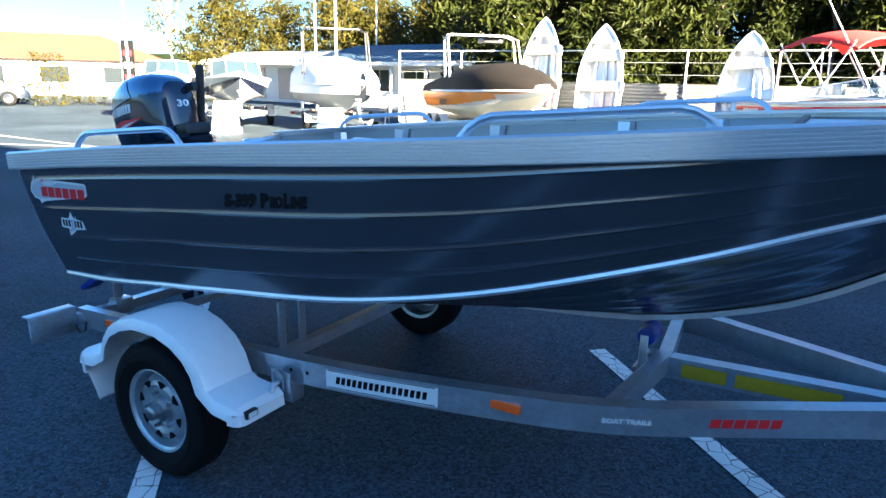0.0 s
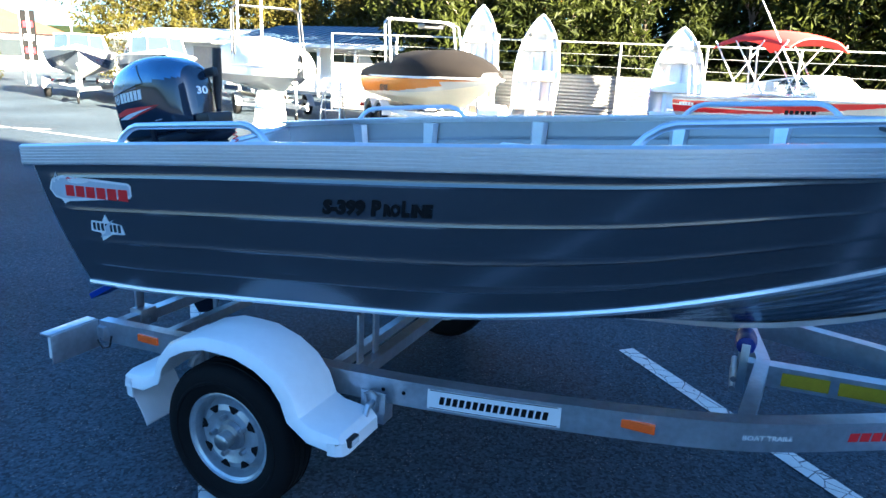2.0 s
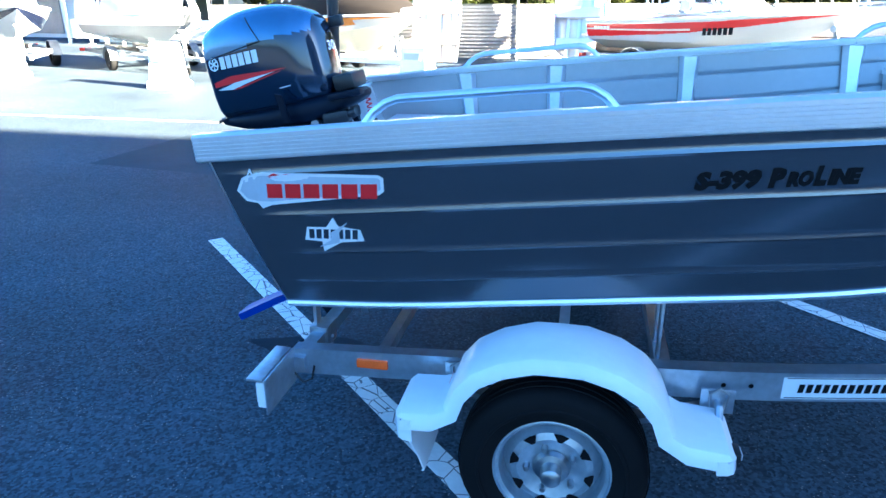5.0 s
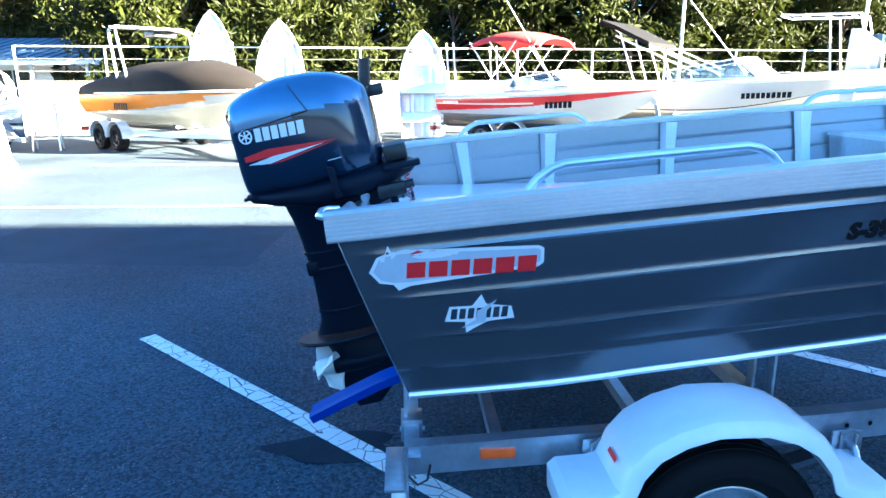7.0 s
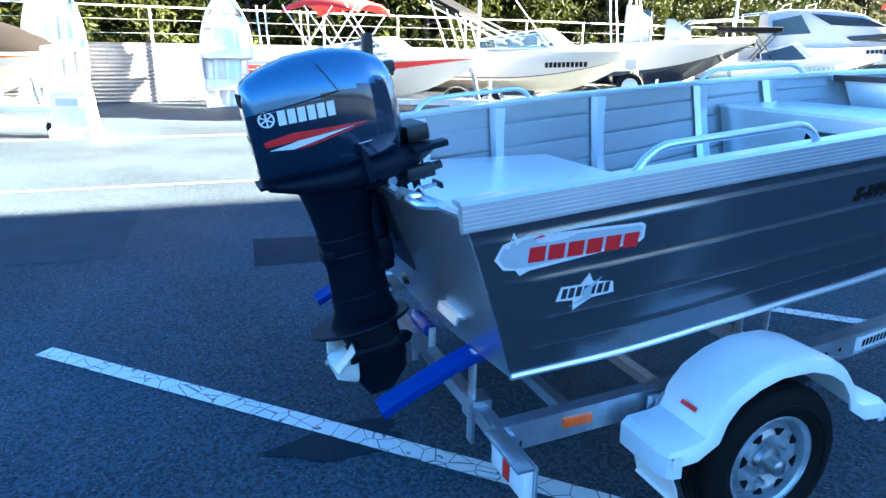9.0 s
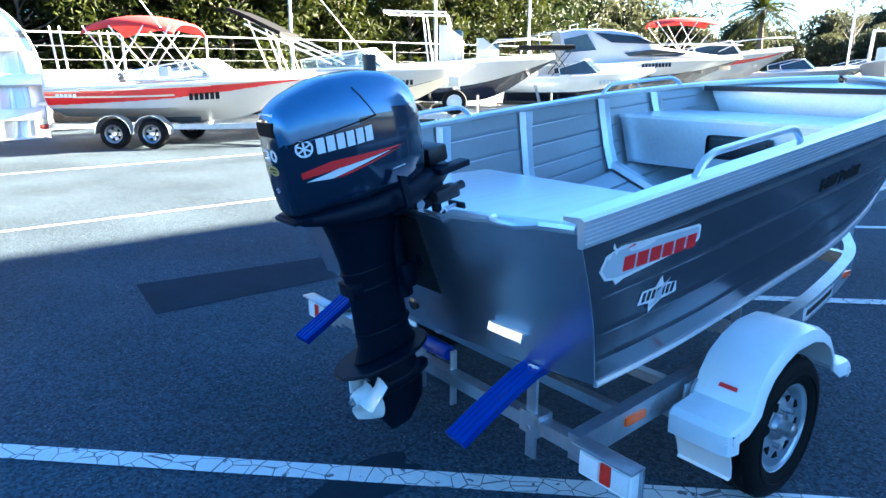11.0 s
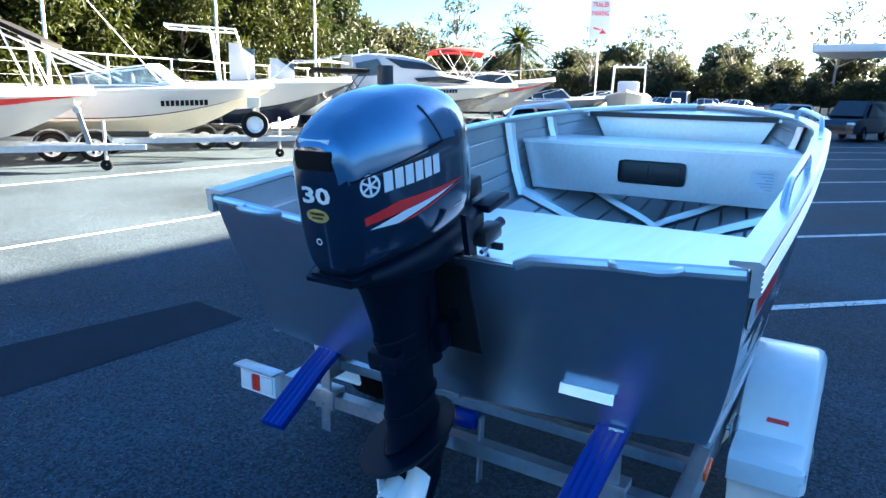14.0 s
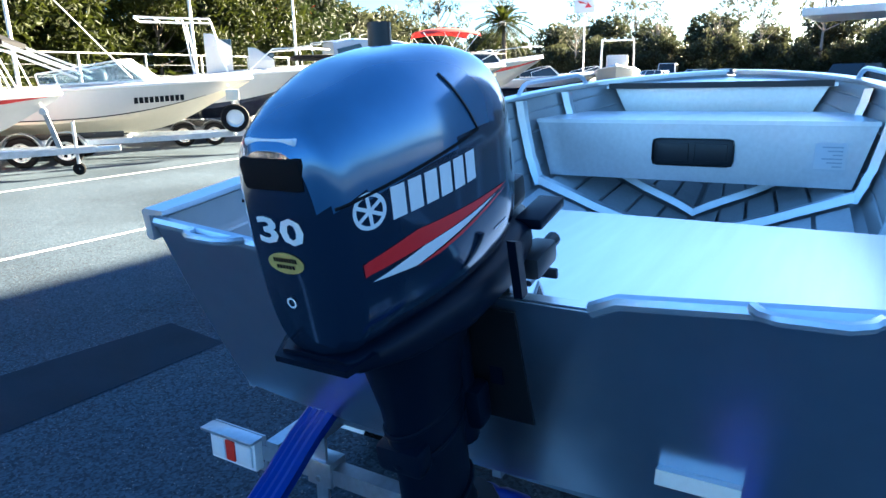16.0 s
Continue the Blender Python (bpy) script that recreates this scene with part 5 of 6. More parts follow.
def bimini(parent, x0, x1, w, z0, z1, mat):
    rings = []
    for k in range(9):
        t = k / 8
        x = x0 + (x1 - x0) * t
        zc = z1 - .16 * (2 * t - 1) ** 2
        ring = []
        for j in range(11):
            s = j / 5 - 1
            ring.append(Vector((x, s * w, zc - .22 * abs(s) ** 3)))
        ring += [q - Vector((0, 0, .035)) for q in ring[::-1]]
        rings.append(ring)
    Geo().rings(rings).make("canopy", mat, parent, "red canvas sun canopy" if mat is M_CANVAS_RED else "folded canvas canopy", sharp=60)
    xm = (x0 + x1) / 2
    for s in (-1, 1):
        for xa, xb in ((xm - .1, x0 + .05), (xm + .1, x1 - .05), (xm - .5, xm + .35), (xm + .5, xm - .35)):
            Geo().tube([(xa, s * w * .98, z0), (xb, s * w, z1 - .25)], .016, 6).make("canopy_pole", M_FRAME_W, parent)


def tower(parent, x, w, z0, z1, sweep=.5, mat=None):
    mat = mat or M_FRAME_W
    for dx in (0, .45):
        Geo().tube([(x + dx, -w, z0), (x + dx * .7 - sweep * .6, -w * .95, z1 - .12), (x + dx * .5 - sweep, -w * .8, z1), (x + dx * .5 - sweep, w * .8, z1), (x + dx * .7 - sweep * .6, w * .95, z1 - .12), (x + dx, w, z0)], .032, 8).make("tower_tube", mat, parent, "bent tube wake tower")
    Geo().box(x - sweep - .1, x - sweep + .35, -w * .7, w * .7, z1 - .03, z1 + .015, .01).make("tower_rack", mat, parent)


def whip(parent, a, b, r=.012):
    Geo().tube([a, b], [r, r * .5], 6).make("antenna", M_FRAME_W, parent)


def side_bars(parent, hb, sh, L, x, dz, w, h, count, mat, name="registration_bars", label="dark letter-sized bars"):
    for s in (-1, 1):
        for k in range(count):
            xa = x + w * (k + .12) / count
            xb = x + w * (k + .88) / count
            vs = []
            for xx, zz in ((xa, 0), (xb, 0), (xb, h), (xa, h)):
                t = xx / L
                vs.append(Vector((xx, s * (hb(t) + .012), sh(t) - dz + zz)))
            ob = obj(name, vs, [(0, 1, 2, 3)], mat, parent, label, smooth=False)


def outboard(parent, x, z, s=1.0, mat=None):
    mat = mat or M_LEG
    rr = [[Vector((x + .28 * s * k * math.cos(a) - .1, .2 * s * k * math.sin(a), z + dz * s)) for a in (2 * math.pi * q / 14 for q in range(14))] for k, dz in ((.8, 0), (1, .1), (1, .4), (.8, .55), (.3, .6))]
    Geo().rings(rr).make("outboard_cowl", mat, parent, sharp=50)
    Geo().box(x - .2 * s, x + .05 * s, -.06 * s, .06 * s, z - .9 * s, z, .03).make("outboard_leg", mat, parent)


# red and white bowrider
P = sized(1.41, 14.89, -39)
b = thing("bowrider_boat", "white bowrider with red flash and red canvas canopy", "boat", group="boats in the row", at=P)


def red_flash(t, v):
    """Sweeping red flash, wide at the stern, with a pale lick through it and a fine dark line above."""
    top, low = .10 + .10 * (1 - t), .30 + .56 * (1 - t)
    if t > .98 or not top < v < low:
        return 2 if top - .14 < v < top - .10 and .10 < t < .62 else 0
    mid_v = top + (low - top) * (.30 + .35 * t / .5)
    return 3 if t < .5 and mid_v < v < mid_v + .07 else 1


hb, sh = row_hull(b, 5.41, 2.15, .52, 1.24, 1.44, [M_GEL, M_GEL_RED, M_DECAL_K, M_GEL_CREAM], red_flash, rake=.8, strips=40)
screen(b, 1.75, 3.75, .92, 1.38, .40, M_SCREEN)
bimini(b, .85, 2.75, .9, 1.38, 2.70, M_CANVAS_RED)
side_bars(b, hb, sh, 5.41, 3.0, .33, .62, .14, 6, M_DECAL_K)
side_bars(b, hb, sh, 5.41, .25, .20, .45, .07, 5, M_DECAL_W, "maker_bars", "small white letter-sized bars")
whip(b, (3.1, -.8, 1.5), (1.5, -.95, 3.9), .018)
for s in (-1, 1):
    for x in (.35, .55):
        Geo().tube([(x, s * .95, 1.25), (x - .1, s * .95, 2.45)], .02, 6).make("canopy_leg", M_FRAME_W, b)
Geo().box(-.45, .0, -.18, .18, .45, .80, .08).make("stern_drive", M_BLACK, b)
Geo().box(-.30, .05, -.9, .9, .86, .93, .02).make("swim_platform", M_GEL, b)
Geo().box(2.4, 2.62, -.98, -.88, 1.45, 1.65, .02).make("mirror", M_GEL, b)
road_trailer(P, 5.95, .86, 1.78, True, "galvanised tandem trailer under the red and white boat", mat=M_GALV, guard_mat=M_GALV)

# cream-sided cabin boat beside it
P = sized(5.18, 15.2, -38.9)
b = thing("cuddy_boat", "white runabout with folded canopy on a trailer with white wheels", "boat", group="boats in the row", at=P)
hb, sh = row_hull(b, 6.13, 2.25, .55, 1.46, 1.66, [M_GEL, M_GEL_CREAM, M_DECAL_K], lambda t, v: 2 if .88 < v < .92 and t < .85 else (1 if v > .92 else 0), rake=1.0, strips=26)
screen(b, 2.0, 4.2, .94, 1.60, .46, M_SCREEN)
side_bars(b, hb, sh, 6.13, 3.68, .36, .98, .12, 10, M_DECAL_K, "boat_name_bars", "black script-sized bars")
for s in (-1, 1):
    Geo().tube([(1.2, s * .9, 1.5), (.75, s * .9, 2.72)], .022, 6).make("canopy_pole", M_FRAME_W, b)
    Geo().tube([(1.5, s * .9, 1.5), (1.15, s * .9, 2.55)], .02, 6).make("canopy_pole", M_FRAME_W, b)
    for dz in (0, .14):
        Geo().tube([(.65, s * .9, 2.78 - dz), (2.7, s * .9, 1.86 - dz)], .026, 6).make("canopy_pole", M_FRAME_W, b)
rings = [[Vector((x, y, z + dz)) for y, dz in ((-.95, -.05), (-.95, .05), (.95, .05), (.95, -.05))] for x, z in ((.25, 2.98), (.7, 2.80), (1.2, 2.56), (1.5, 2.42))]
Geo().rings(rings).make("folded_canopy", M_CANVAS_DARK, b, "folded dark canopy")
whip(b, (3.7, -.85, 1.7), (1.6, -1.0, 4.3), .018)
t = road_trailer(P, 6.7, .86, 1.93, True, "galvanised tandem trailer with white wheels and a spare", rim_mat=M_FRAME_W, mat=M_GALV)
sp = new("spare_wheel"); sp.parent = t
for nm, pr, mt in (("tyre", [(.19, -.09), (.29, -.09), (.31, -.04), (.31, .04), (.29, .09), (.19, .09)], M_RUBBER), ("rim", [(.0, .05), (.06, .05), (.13, .04), (.165, .02), (.175, .06), (.195, .075)], M_FRAME_W)):
    Geo().lathe(pr, pose(5.65, -.58, .80, 0, 0, 180), 24).make(nm, mt, sp)
Geo().box(5.5, 5.78, -.62, -.46, 1.18, 1.42, .02).make("winch_box", M_GEL_CREAM, t)
Geo().tube([(5.62, -.45, .42), (5.64, -.5, 1.2)], .03, 8).make("spare_carrier", M_GALV, t)
Geo().box(4.3, 4.75, -.60, -.594, .41, .47).make("rail_plate", M_DECAL_W, t, smooth=False)

# white centre-console fishing boat with tower
P = sized(9.4, 16.2, -41.5, .94)
b = thing("fishing_boat", "white aluminium fishing boat with a tall centre console and hardtop frame", "boat", group="boats in the row", at=P)
hb, sh = row_hull(b, 6.3, 2.4, .68, 1.78, 2.02, [M_GEL, M_GEL_NAVY], lambda t, v: 1 if v > .86 else 0, rake=.8)
for x, zt, w in ((3.05, 3.0, .62), (4.2, 2.62, .42)):
    Geo().rings([[Vector((x + dx, y, z)) for dx, y in ((-.35, -w), (.35, -w * .8), (.35, w * .8), (-.35, w))] for z, dx0 in ((1.7, 0), (zt - .35, 0))] + [[Vector((x - .2 + dx * .5, y, zt)) for dx, y in ((-.3, -w * .8), (.1, -w * .6), (.1, w * .6), (-.3, w * .8))]]).make("console", M_GEL, b, "white moulded console", sharp=20)
    Geo().box(x + .05, x + .36, -w * .6, w * .6, zt - .45, zt - .15, .03).make("console_window", M_TINT, b)
for s in (-1, 1):
    Geo().tube([(2.4, s * .75, 1.7), (2.2, s * .7, 3.35), (1.0, s * .7, 3.42)], .03, 8).make("hardtop_pole", M_FRAME_W, b)
    Geo().tube([(3.3, s * .72, 1.75), (2.9, s * .7, 3.36), (1.0, s * .7, 3.4)], .03, 8).make("hardtop_pole", M_FRAME_W, b)
    Geo().tube([(3.8, s * .95, 1.95), (4.5, s * .85, 2.55), (5.6, s * .45, 2.6), (6.2, 0, 2.55)], .022, 6).make("bow_rail", M_FRAME_W, b)
for x in (1.0, 1.5, 2.0, 2.6):
    Geo().tube([(x, -.7, 3.39), (x, .7, 3.39)], .022, 6).make("hardtop_bar", M_FRAME_W, b)
outboard(b, -.15, 1.5, 1.1)
road_trailer(P, 6.7, .95, 2.35, True, "galvanised trailer with white wheels under the fishing boat", rim_mat=M_FRAME_W)

# small plate-aluminium dinghy between the larger ones
P = sized(14.2, 14.9, -40, .93)
b = thing("runabout_boat", "small bare aluminium runabout with a dark canopy", "boat", group="boats in the row", at=P)
hb, sh = row_hull(b, 5.3, 2.0, .60, 1.40, 1.62, [M_ALU_EDGE, M_GEL_NAVY], lambda t, v: 1 if v > .97 else 0, rake=.7)
screen(b, 1.9, 3.5, .85, 1.5, .5)
side_bars(b, hb, sh, 5.3, 3.2, .3, .8, .12, 6, M_DECAL_S)
Geo().box(.5, 2.4, -.9, .9, 2.35, 2.5, .08).make("canopy", M_CANVAS_DARK, b, "dark canvas canopy")
for s in (-1, 1):
    for xa, xb in ((.9, .6), (2.3, 1.6), (1.6, 2.3)):
        Geo().tube([(xa, s * .88, 1.45), (xb, s * .88, 2.36)], .018, 6).make("canopy_pole", M_BLACK, b)
road_trailer(P, 5.6, .8, 2.0, False, "galvanised trailer under the aluminium runabout", jockey=False)

# white cabin cruiser with a navy bottom
P = sized(16.41, 15.79, -35.5, .885)
b = thing("cabin_cruiser", "white cabin cruiser with tinted side windows and navy bottom", "boat", group="boats in the row", at=P)
hb, sh = row_hull(b, 8.6, 2.9, .85, 1.95, 2.20, [M_GEL, M_GEL_NAVY], lambda t, v: 1 if v > .60 + .1 * t else 0, rake=1.3)
rings = []
for x, w, z1 in ((.9, 1.15, 3.20), (1.5, 1.15, 3.32), (3.0, 1.10, 3.30), (4.0, 1.02, 3.15), (5.1, .88, 2.62), (6.6, .62, 2.42), (7.9, .25, 2.28)):
    zb = 1.9 + .02 * x
    rings.append([Vector((x, -w, zb)), Vector((x + .02, -w * .96, zb + (z1 - zb) * .55)), Vector((x, -w * .78, z1 - .06)), Vector((x, -w * .5, z1)), Vector((x, w * .5, z1)), Vector((x, w * .78, z1 - .06)), Vector((x + .02, w * .96, zb + (z1 - zb) * .55)), Vector((x, w, zb))])
Geo().rings(rings).make("cabin", M_GEL, b, "moulded white cabin", sharp=25)
for s in (-1, 1):
    Geo().rings([[Vector((x, s * (y + o), z)) for x, y, z in ((2.2, 1.0, 3.16), (3.9, .88, 3.02), (4.75, .86, 2.72), (2.9, 1.06, 2.78))] for o in (.0, .03)]).make("cabin_window", M_WINDOW, b, "dark tinted cabin window", smooth=False)
    Geo().rings([[Vector((x, s * (y + o), z)) for x, y, z in ((3.4, 1.06, 2.40), (4.6, .98, 2.52), (6.1, .72, 2.38), (5.6, .83, 2.25), (3.6, 1.06, 2.26))] for o in (.02, .05)]).make("cabin_window", M_WINDOW, b, smooth=False)
    Geo().rings([[Vector((x, s * (y + o), z)) for x, y, z in ((1.0, 1.10, 2.9), (1.9, 1.08, 3.1), (2.3, 1.1, 2.5), (1.1, 1.14, 2.4))] for o in (.0, .03)]).make("clear_panel", M_TINT, b, smooth=False)
    Geo().tube([(4.4, s * .9, 2.25), (4.9, s * .95, 2.75), (7.0, s * .7, 2.75), (8.6, 0, 2.7)], .018, 6).make("bow_rail", M_POST, b)
    Geo().tube([(.2, s * 1.2, 1.9), (.0, s * 1.2, 3.1), (.9, s * 1.1, 3.2)], .025, 6).make("cockpit_frame", M_FRAME_W, b)
side_bars(b, hb, sh, 8.6, 4.0, .20, 1.2, .15, 9, M_GEL_NAVY, "boat_name_bars", "navy name-sized bars")
side_bars(b, hb, sh, 8.6, 7.35, .42, .6, .16, 6, M_DECAL_K)
Geo().tube([(1.6, -.7, 3.5), (1.6, .7, 3.5)], .02, 6).make("roof_rack", M_POST, b)
Geo().tube([(2.4, -.7, 3.5), (2.4, .7, 3.5)], .02, 6).make("roof_rack", M_POST, b)
for x in (1.6, 2.4):
    for y in (-.7, .7):
        Geo().tube([(x, y, 3.22), (x, y, 3.5)], .018, 6).make("rack_leg", M_POST, b)
road_trailer(P, 8.6, 1.1, 2.8, True, "galvanised trailer under the cabin cruiser", jockey=False)

# second red and white bowrider farther along, and others beyond
P = sized(22.3, 16.2, -41, .93)
b = thing("bowrider_boat", "white bowrider with a narrow red band and red canopy", "boat", group="boats in the row", at=P)
hb, sh = row_hull(b, 7.1, 2.5, .95, 2.0, 2.5, [M_GEL, M_GEL_RED], lambda t, v: 1 if .25 < v < .45 else 0, rake=1.1)
screen(b, 2.4, 4.9, 1.0, 2.2, .65)
bimini(b, .9, 3.6, 1.05, 2.2, 3.85, M_CANVAS_RED)
for s in (-1, 1):
    Geo().tube([(3.6, s * 1.1, 2.4), (4.6, s * .95, 2.85), (6.2, s * .55, 3.0), (7.1, 0, 3.0)], .02, 6).make("bow_rail", M_FRAME_W, b)
road_trailer(P, 7.2, .98, 2.4, True, "galvanised trailer under the far red and white boat", jockey=False)
for al, c, L, mats_, top_ in ((11.0, 33.0, 6.0, M_GEL, .0), (15.5, 36.5, 5.6, M_GEL, .6), (19.0, 40.5, 6.2, M_GEL, .5), (22.5, 44.5, 6.0, M_GEL, .4)):
    P = row_pose(al, c)
    b = thing("runabout_boat", "distant white runabout on a trailer", "boat", group="boats in the row", at=P)
    hb, sh = row_hull(b, L, 2.2, .6, 1.35, 1.6, [mats_, M_GEL_NAVY], lambda t, v: 1 if v > .8 else 0, rake=.8, strips=6)
    screen(b, 1.8, 3.6, .9, 1.5, .5)
    road_trailer(P, L, .9, 2.1, False, "galvanised trailer under a distant boat", jockey=False)

# centre console with tall frame seen bow-on beyond the dinghy
P = pose(37.2, 11.7, 0, 0, 0, 197)
b = thing("fishing_boat", "white centre-console boat with a tall lamp bar", "boat", group="boats in the row", at=P)
hb, sh = row_hull(b, 5.8, 2.3, .6, 1.6, 1.9, [M_GEL, M_GEL_NAVY], lambda t, v: 0, rake=.8, strips=6)
Geo().box(2.4, 3.2, -.55, .55, 1.5, 2.5, .1).make("console", M_GEL, b)
for s in (-1, 1):
    Geo().tube([(2.0, s * .85, 1.6), (2.1, s * .8, 3.25), (3.0, s * .8, 3.3), (3.2, s * .85, 1.65)], .04, 8).make("lamp_frame", M_FRAME_W, b)
Geo().tube([(2.1, -.85, 3.28), (2.1, .85, 3.28)], .045, 8).make("lamp_bar", M_FRAME_W, b)
for k in range(5):
    Geo().box(2.0, 2.1, -.75 + k * .36, -.65 + k * .36, 3.32, 3.42, .02).make("deck_lamp", M_LENS, b)
outboard(b, -.1, 1.3, 1.2)
road_trailer(P, 6.0, .9, 2.2, False, "trailer under the console boat", jockey=False)

# wake boat with orange sides under a dark cover
P = sized(-7.17, 15.06, -40.1)
b = thing("wake_boat", "orange and white wake boat under a charcoal fitted cover", "boat", group="boats in the row", at=P)
# cream low on this hull paints in the bounce from sunlit ground
hb, sh = row_hull(b, 6.06, 2.3, .55, 1.30, 1.40, [M_GEL, M_GEL_ORANGE, M_GEL_CREAM, M_DECAL_K], lambda t, v: 1 if (v < 1.0 - .6 * t and t < .78) or (v < .26 and t < .97) else (2 if v > .80 else 0), rake=1.0)
rings = []
for k in range(15):
    t = .02 + .96 * k / 14
    g = hb(t) + .03
    zt = 1.32 + (.30 + .40 * min(1, t / .32)) * (1 if t < .66 else max(0, 1 - (t - .66) / .34) ** .7)
    ring = []
    for j in range(11):
        a = math.pi * j / 10
        ring.append(Vector((t * 6.06, -g * math.cos(a), sh(t) - .03 + (zt - sh(t) + .03) * max(0.0, math.sin(a)) ** .75 + .03 * noise.noise(Vector((k * .6, j * .7, 3))))))
    rings.append(ring)
cover = Geo().rings(rings, close=False, cap=False).make("fitted_cover", [M_CANVAS_DARK, M_CANVAS_TAN], b, "charcoal fitted canvas cover with a taupe panel", sharp=60)
for f in cover.data.polygons:
    f.material_index = 1 if f.center.x > 2.2 + 1.4 * max(0, 1.75 - f.center.z) else 0
tower(b, 1.9, 1.05, 1.35, 2.78, .55, M_POST)
side_bars(b, hb, sh, 6.06, 1.75, .36, .62, .15, 6, M_DECAL_K)
Geo().box(.9, 1.4, .2, .8, 2.60, 2.74, .03).make("board_rack", M_BLACK, b)
road_trailer(P, 6.0, .9, 1.25, True, "white tandem trailer with black alloy wheels", rim_mat=M_BLACK, mat=M_FRAME_W)

# white shrink-covered boat seen from its bow
P = sized(-12.9, 15.3, -36, .88)
b = thing("covered_boat", "white boat under a pale shrink cover with tower", "boat", group="boats in the row", at=P)
hb, sh = row_hull(b, 6.4, 2.5, .68, 1.55, 1.62, [M_GEL, M_GEL_NAVY], lambda t, v: 0, rake=1.0)
rings = []
for k in range(13):
    t = .02 + .97 * k / 12
    g = hb(t) + .03
    zt = 2.55 - 1.0 * max(0, t - .35) ** 1.3
    rings.append([Vector((t * 6.4, -g * math.cos(math.pi * j / 10), sh(t) - .3 + (zt - sh(t) + .3) * max(0.0, math.sin(math.pi * j / 10)) ** .6)) for j in range(11)])
Geo().rings(rings, close=False, cap=False).make("shrink_cover", M_CANVAS_WHITE, b, "pale taut cover", sharp=60)
tower(b, 2.6, 1.2, 1.6, 3.5, .5, M_BLACK)
road_trailer(P, 6.7, 1.05, 3.2, False, "galvanised trailer with dark wheels", rim_mat=M_BLACK)

# smaller boats farther along the left of the lot
for (x, y, hd, L, mm, lab) in ((-16.4, 14.4, -38, 5.2, M_GEL_NAVY, "white and navy open boat on a trailer"), (-20.3, 14.7, -38, 5.6, M_GEL_NAVY, "white runabout with navy sides on a trailer")):
    P = pose(x, y, 0, 0, 0, hd)
    b = thing("open_boat", lab, "boat", group="boats in the row", at=P)
    hb, sh = row_hull(b, L, 2.2, .65, 1.4, 1.6, [M_GEL, mm], lambda t, v: 1 if .45 < v < .95 else 0, rake=.8, strips=8)
    screen(b, 1.6, 3.4, .9, 1.5, .55)
    road_trailer(P, L + .3, .9, 2.4, False, "galvanised trailer under an open boat", jockey=True)
    outboard(b, -.15, 1.2, .9)


# dinghies stood on end against the fence
def upright_dinghy(x, y, top, lean, half):
    at = pose(x, y, 0, lean, 0, 0)
    d = thing("upright_dinghy", "bare aluminium dinghy stood on its stern against the fence", "boat", group="dinghies stood on end", at=at)
    n = 26
    hbf = lambda t: half * max(0.0, 1 - max(0, (t - .45) / .55) ** 2.2) ** .8 * (.9 + .1 * min(1, t * 3))
    rings = []
    for i in range(n + 1):
        t = i / n
        g = max(.012, hbf(t))
        dep = .50 * (1 - .55 * max(0, (t - .5) / .5) ** 2)
        z = t * top
        ring = []
        for j in range(13):
            a = math.pi * j / 12
            ring.append(Vector((-g * math.cos(a), dep * max(0.0, math.sin(a)) ** .8 if 0 < j < 12 else 0.0, z)))
        rings.append(ring)
    hob = Geo().rings(rings, close=False, cap=False).make("hull", M_ALU, d, "bare aluminium hull", sharp=40)
    so = hob.modifiers.new("thickness", "SOLIDIFY"); so.thickness = .02
    for s in (-1, 1):
        Geo().tube([(s * max(.005, hbf(k / 24)), -.005, top * k / 24) for k in range(25)], .03, 8).make("gunwale", M_ALU_EDGE, d)
    for t in (.16, .43, .70):
        g = hbf(t) - .03
        Geo().box(-g, g, .02, .30, t * top - .02, t * top + .25, .02).make("seat", M_ALU_BRIGHT, d, "aluminium bench seat")
    g = hbf(.86)
    vs = [Vector((-hbf(.84), .01, .84 * top)), Vector((hbf(.84), .01, .84 * top)), Vector((hbf(.93), .01, .93 * top)), Vector((0, .01, .995 * top)), Vector((-hbf(.93), .01, .93 * top))]
    Geo().rings([vs, [q + Vector((0, .02, 0)) for q in vs]]).make("foredeck", M_ALU_BRIGHT, d, smooth=False)
    Geo().box(-hbf(0) + .02, hbf(0) - .02, .0, .42, .0, .04, .01).make("transom", M_ALU_EDGE, d)
    for k in range(3):
        Geo().box(-.35 + .3 * k, -.25 + .3 * k, .38, .44, .1, top * .75, .01).make("floor_rib", M_ALU_EDGE, d)


upright_dinghy(-5.45, 16.7, 3.52, -8, .66)
upright_dinghy(-3.6, 16.9, 3.28, -8, .69)
upright_dinghy(.46, 16.6, 2.98, -8, .66)


# white roadside plinths with small plaques
def plinth(x, y, rz):
    d = thing("display_plinth", "white tapered plastic display barrier standing on the asphalt", "barrier", group="white plinths", at=pose(x, y, 0, 0, 0, rz))
    Geo().rings([[Vector((sx * w, sy * dpt, z)) for sx, sy in ((-1, -1), (1, -1), (1, 1), (-1, 1))] for z, w, dpt in ((0, .36, .26), (.12, .36, .26), (.18, .32, .21), (.78, .29, .15), (.90, .27, .12))]).make("body", M_GUARD, d, smooth=False)
    Geo().box(-.2, .2, -.262 + .06, -.25 + .065, .55, .68).make("plaque", M_DECAL_S, d, smooth=False)


plinth(-2.47, 10.8, -20)
plinth(-7.4, 9.6, -10)
plinth(-12.2, 10.5, 10)

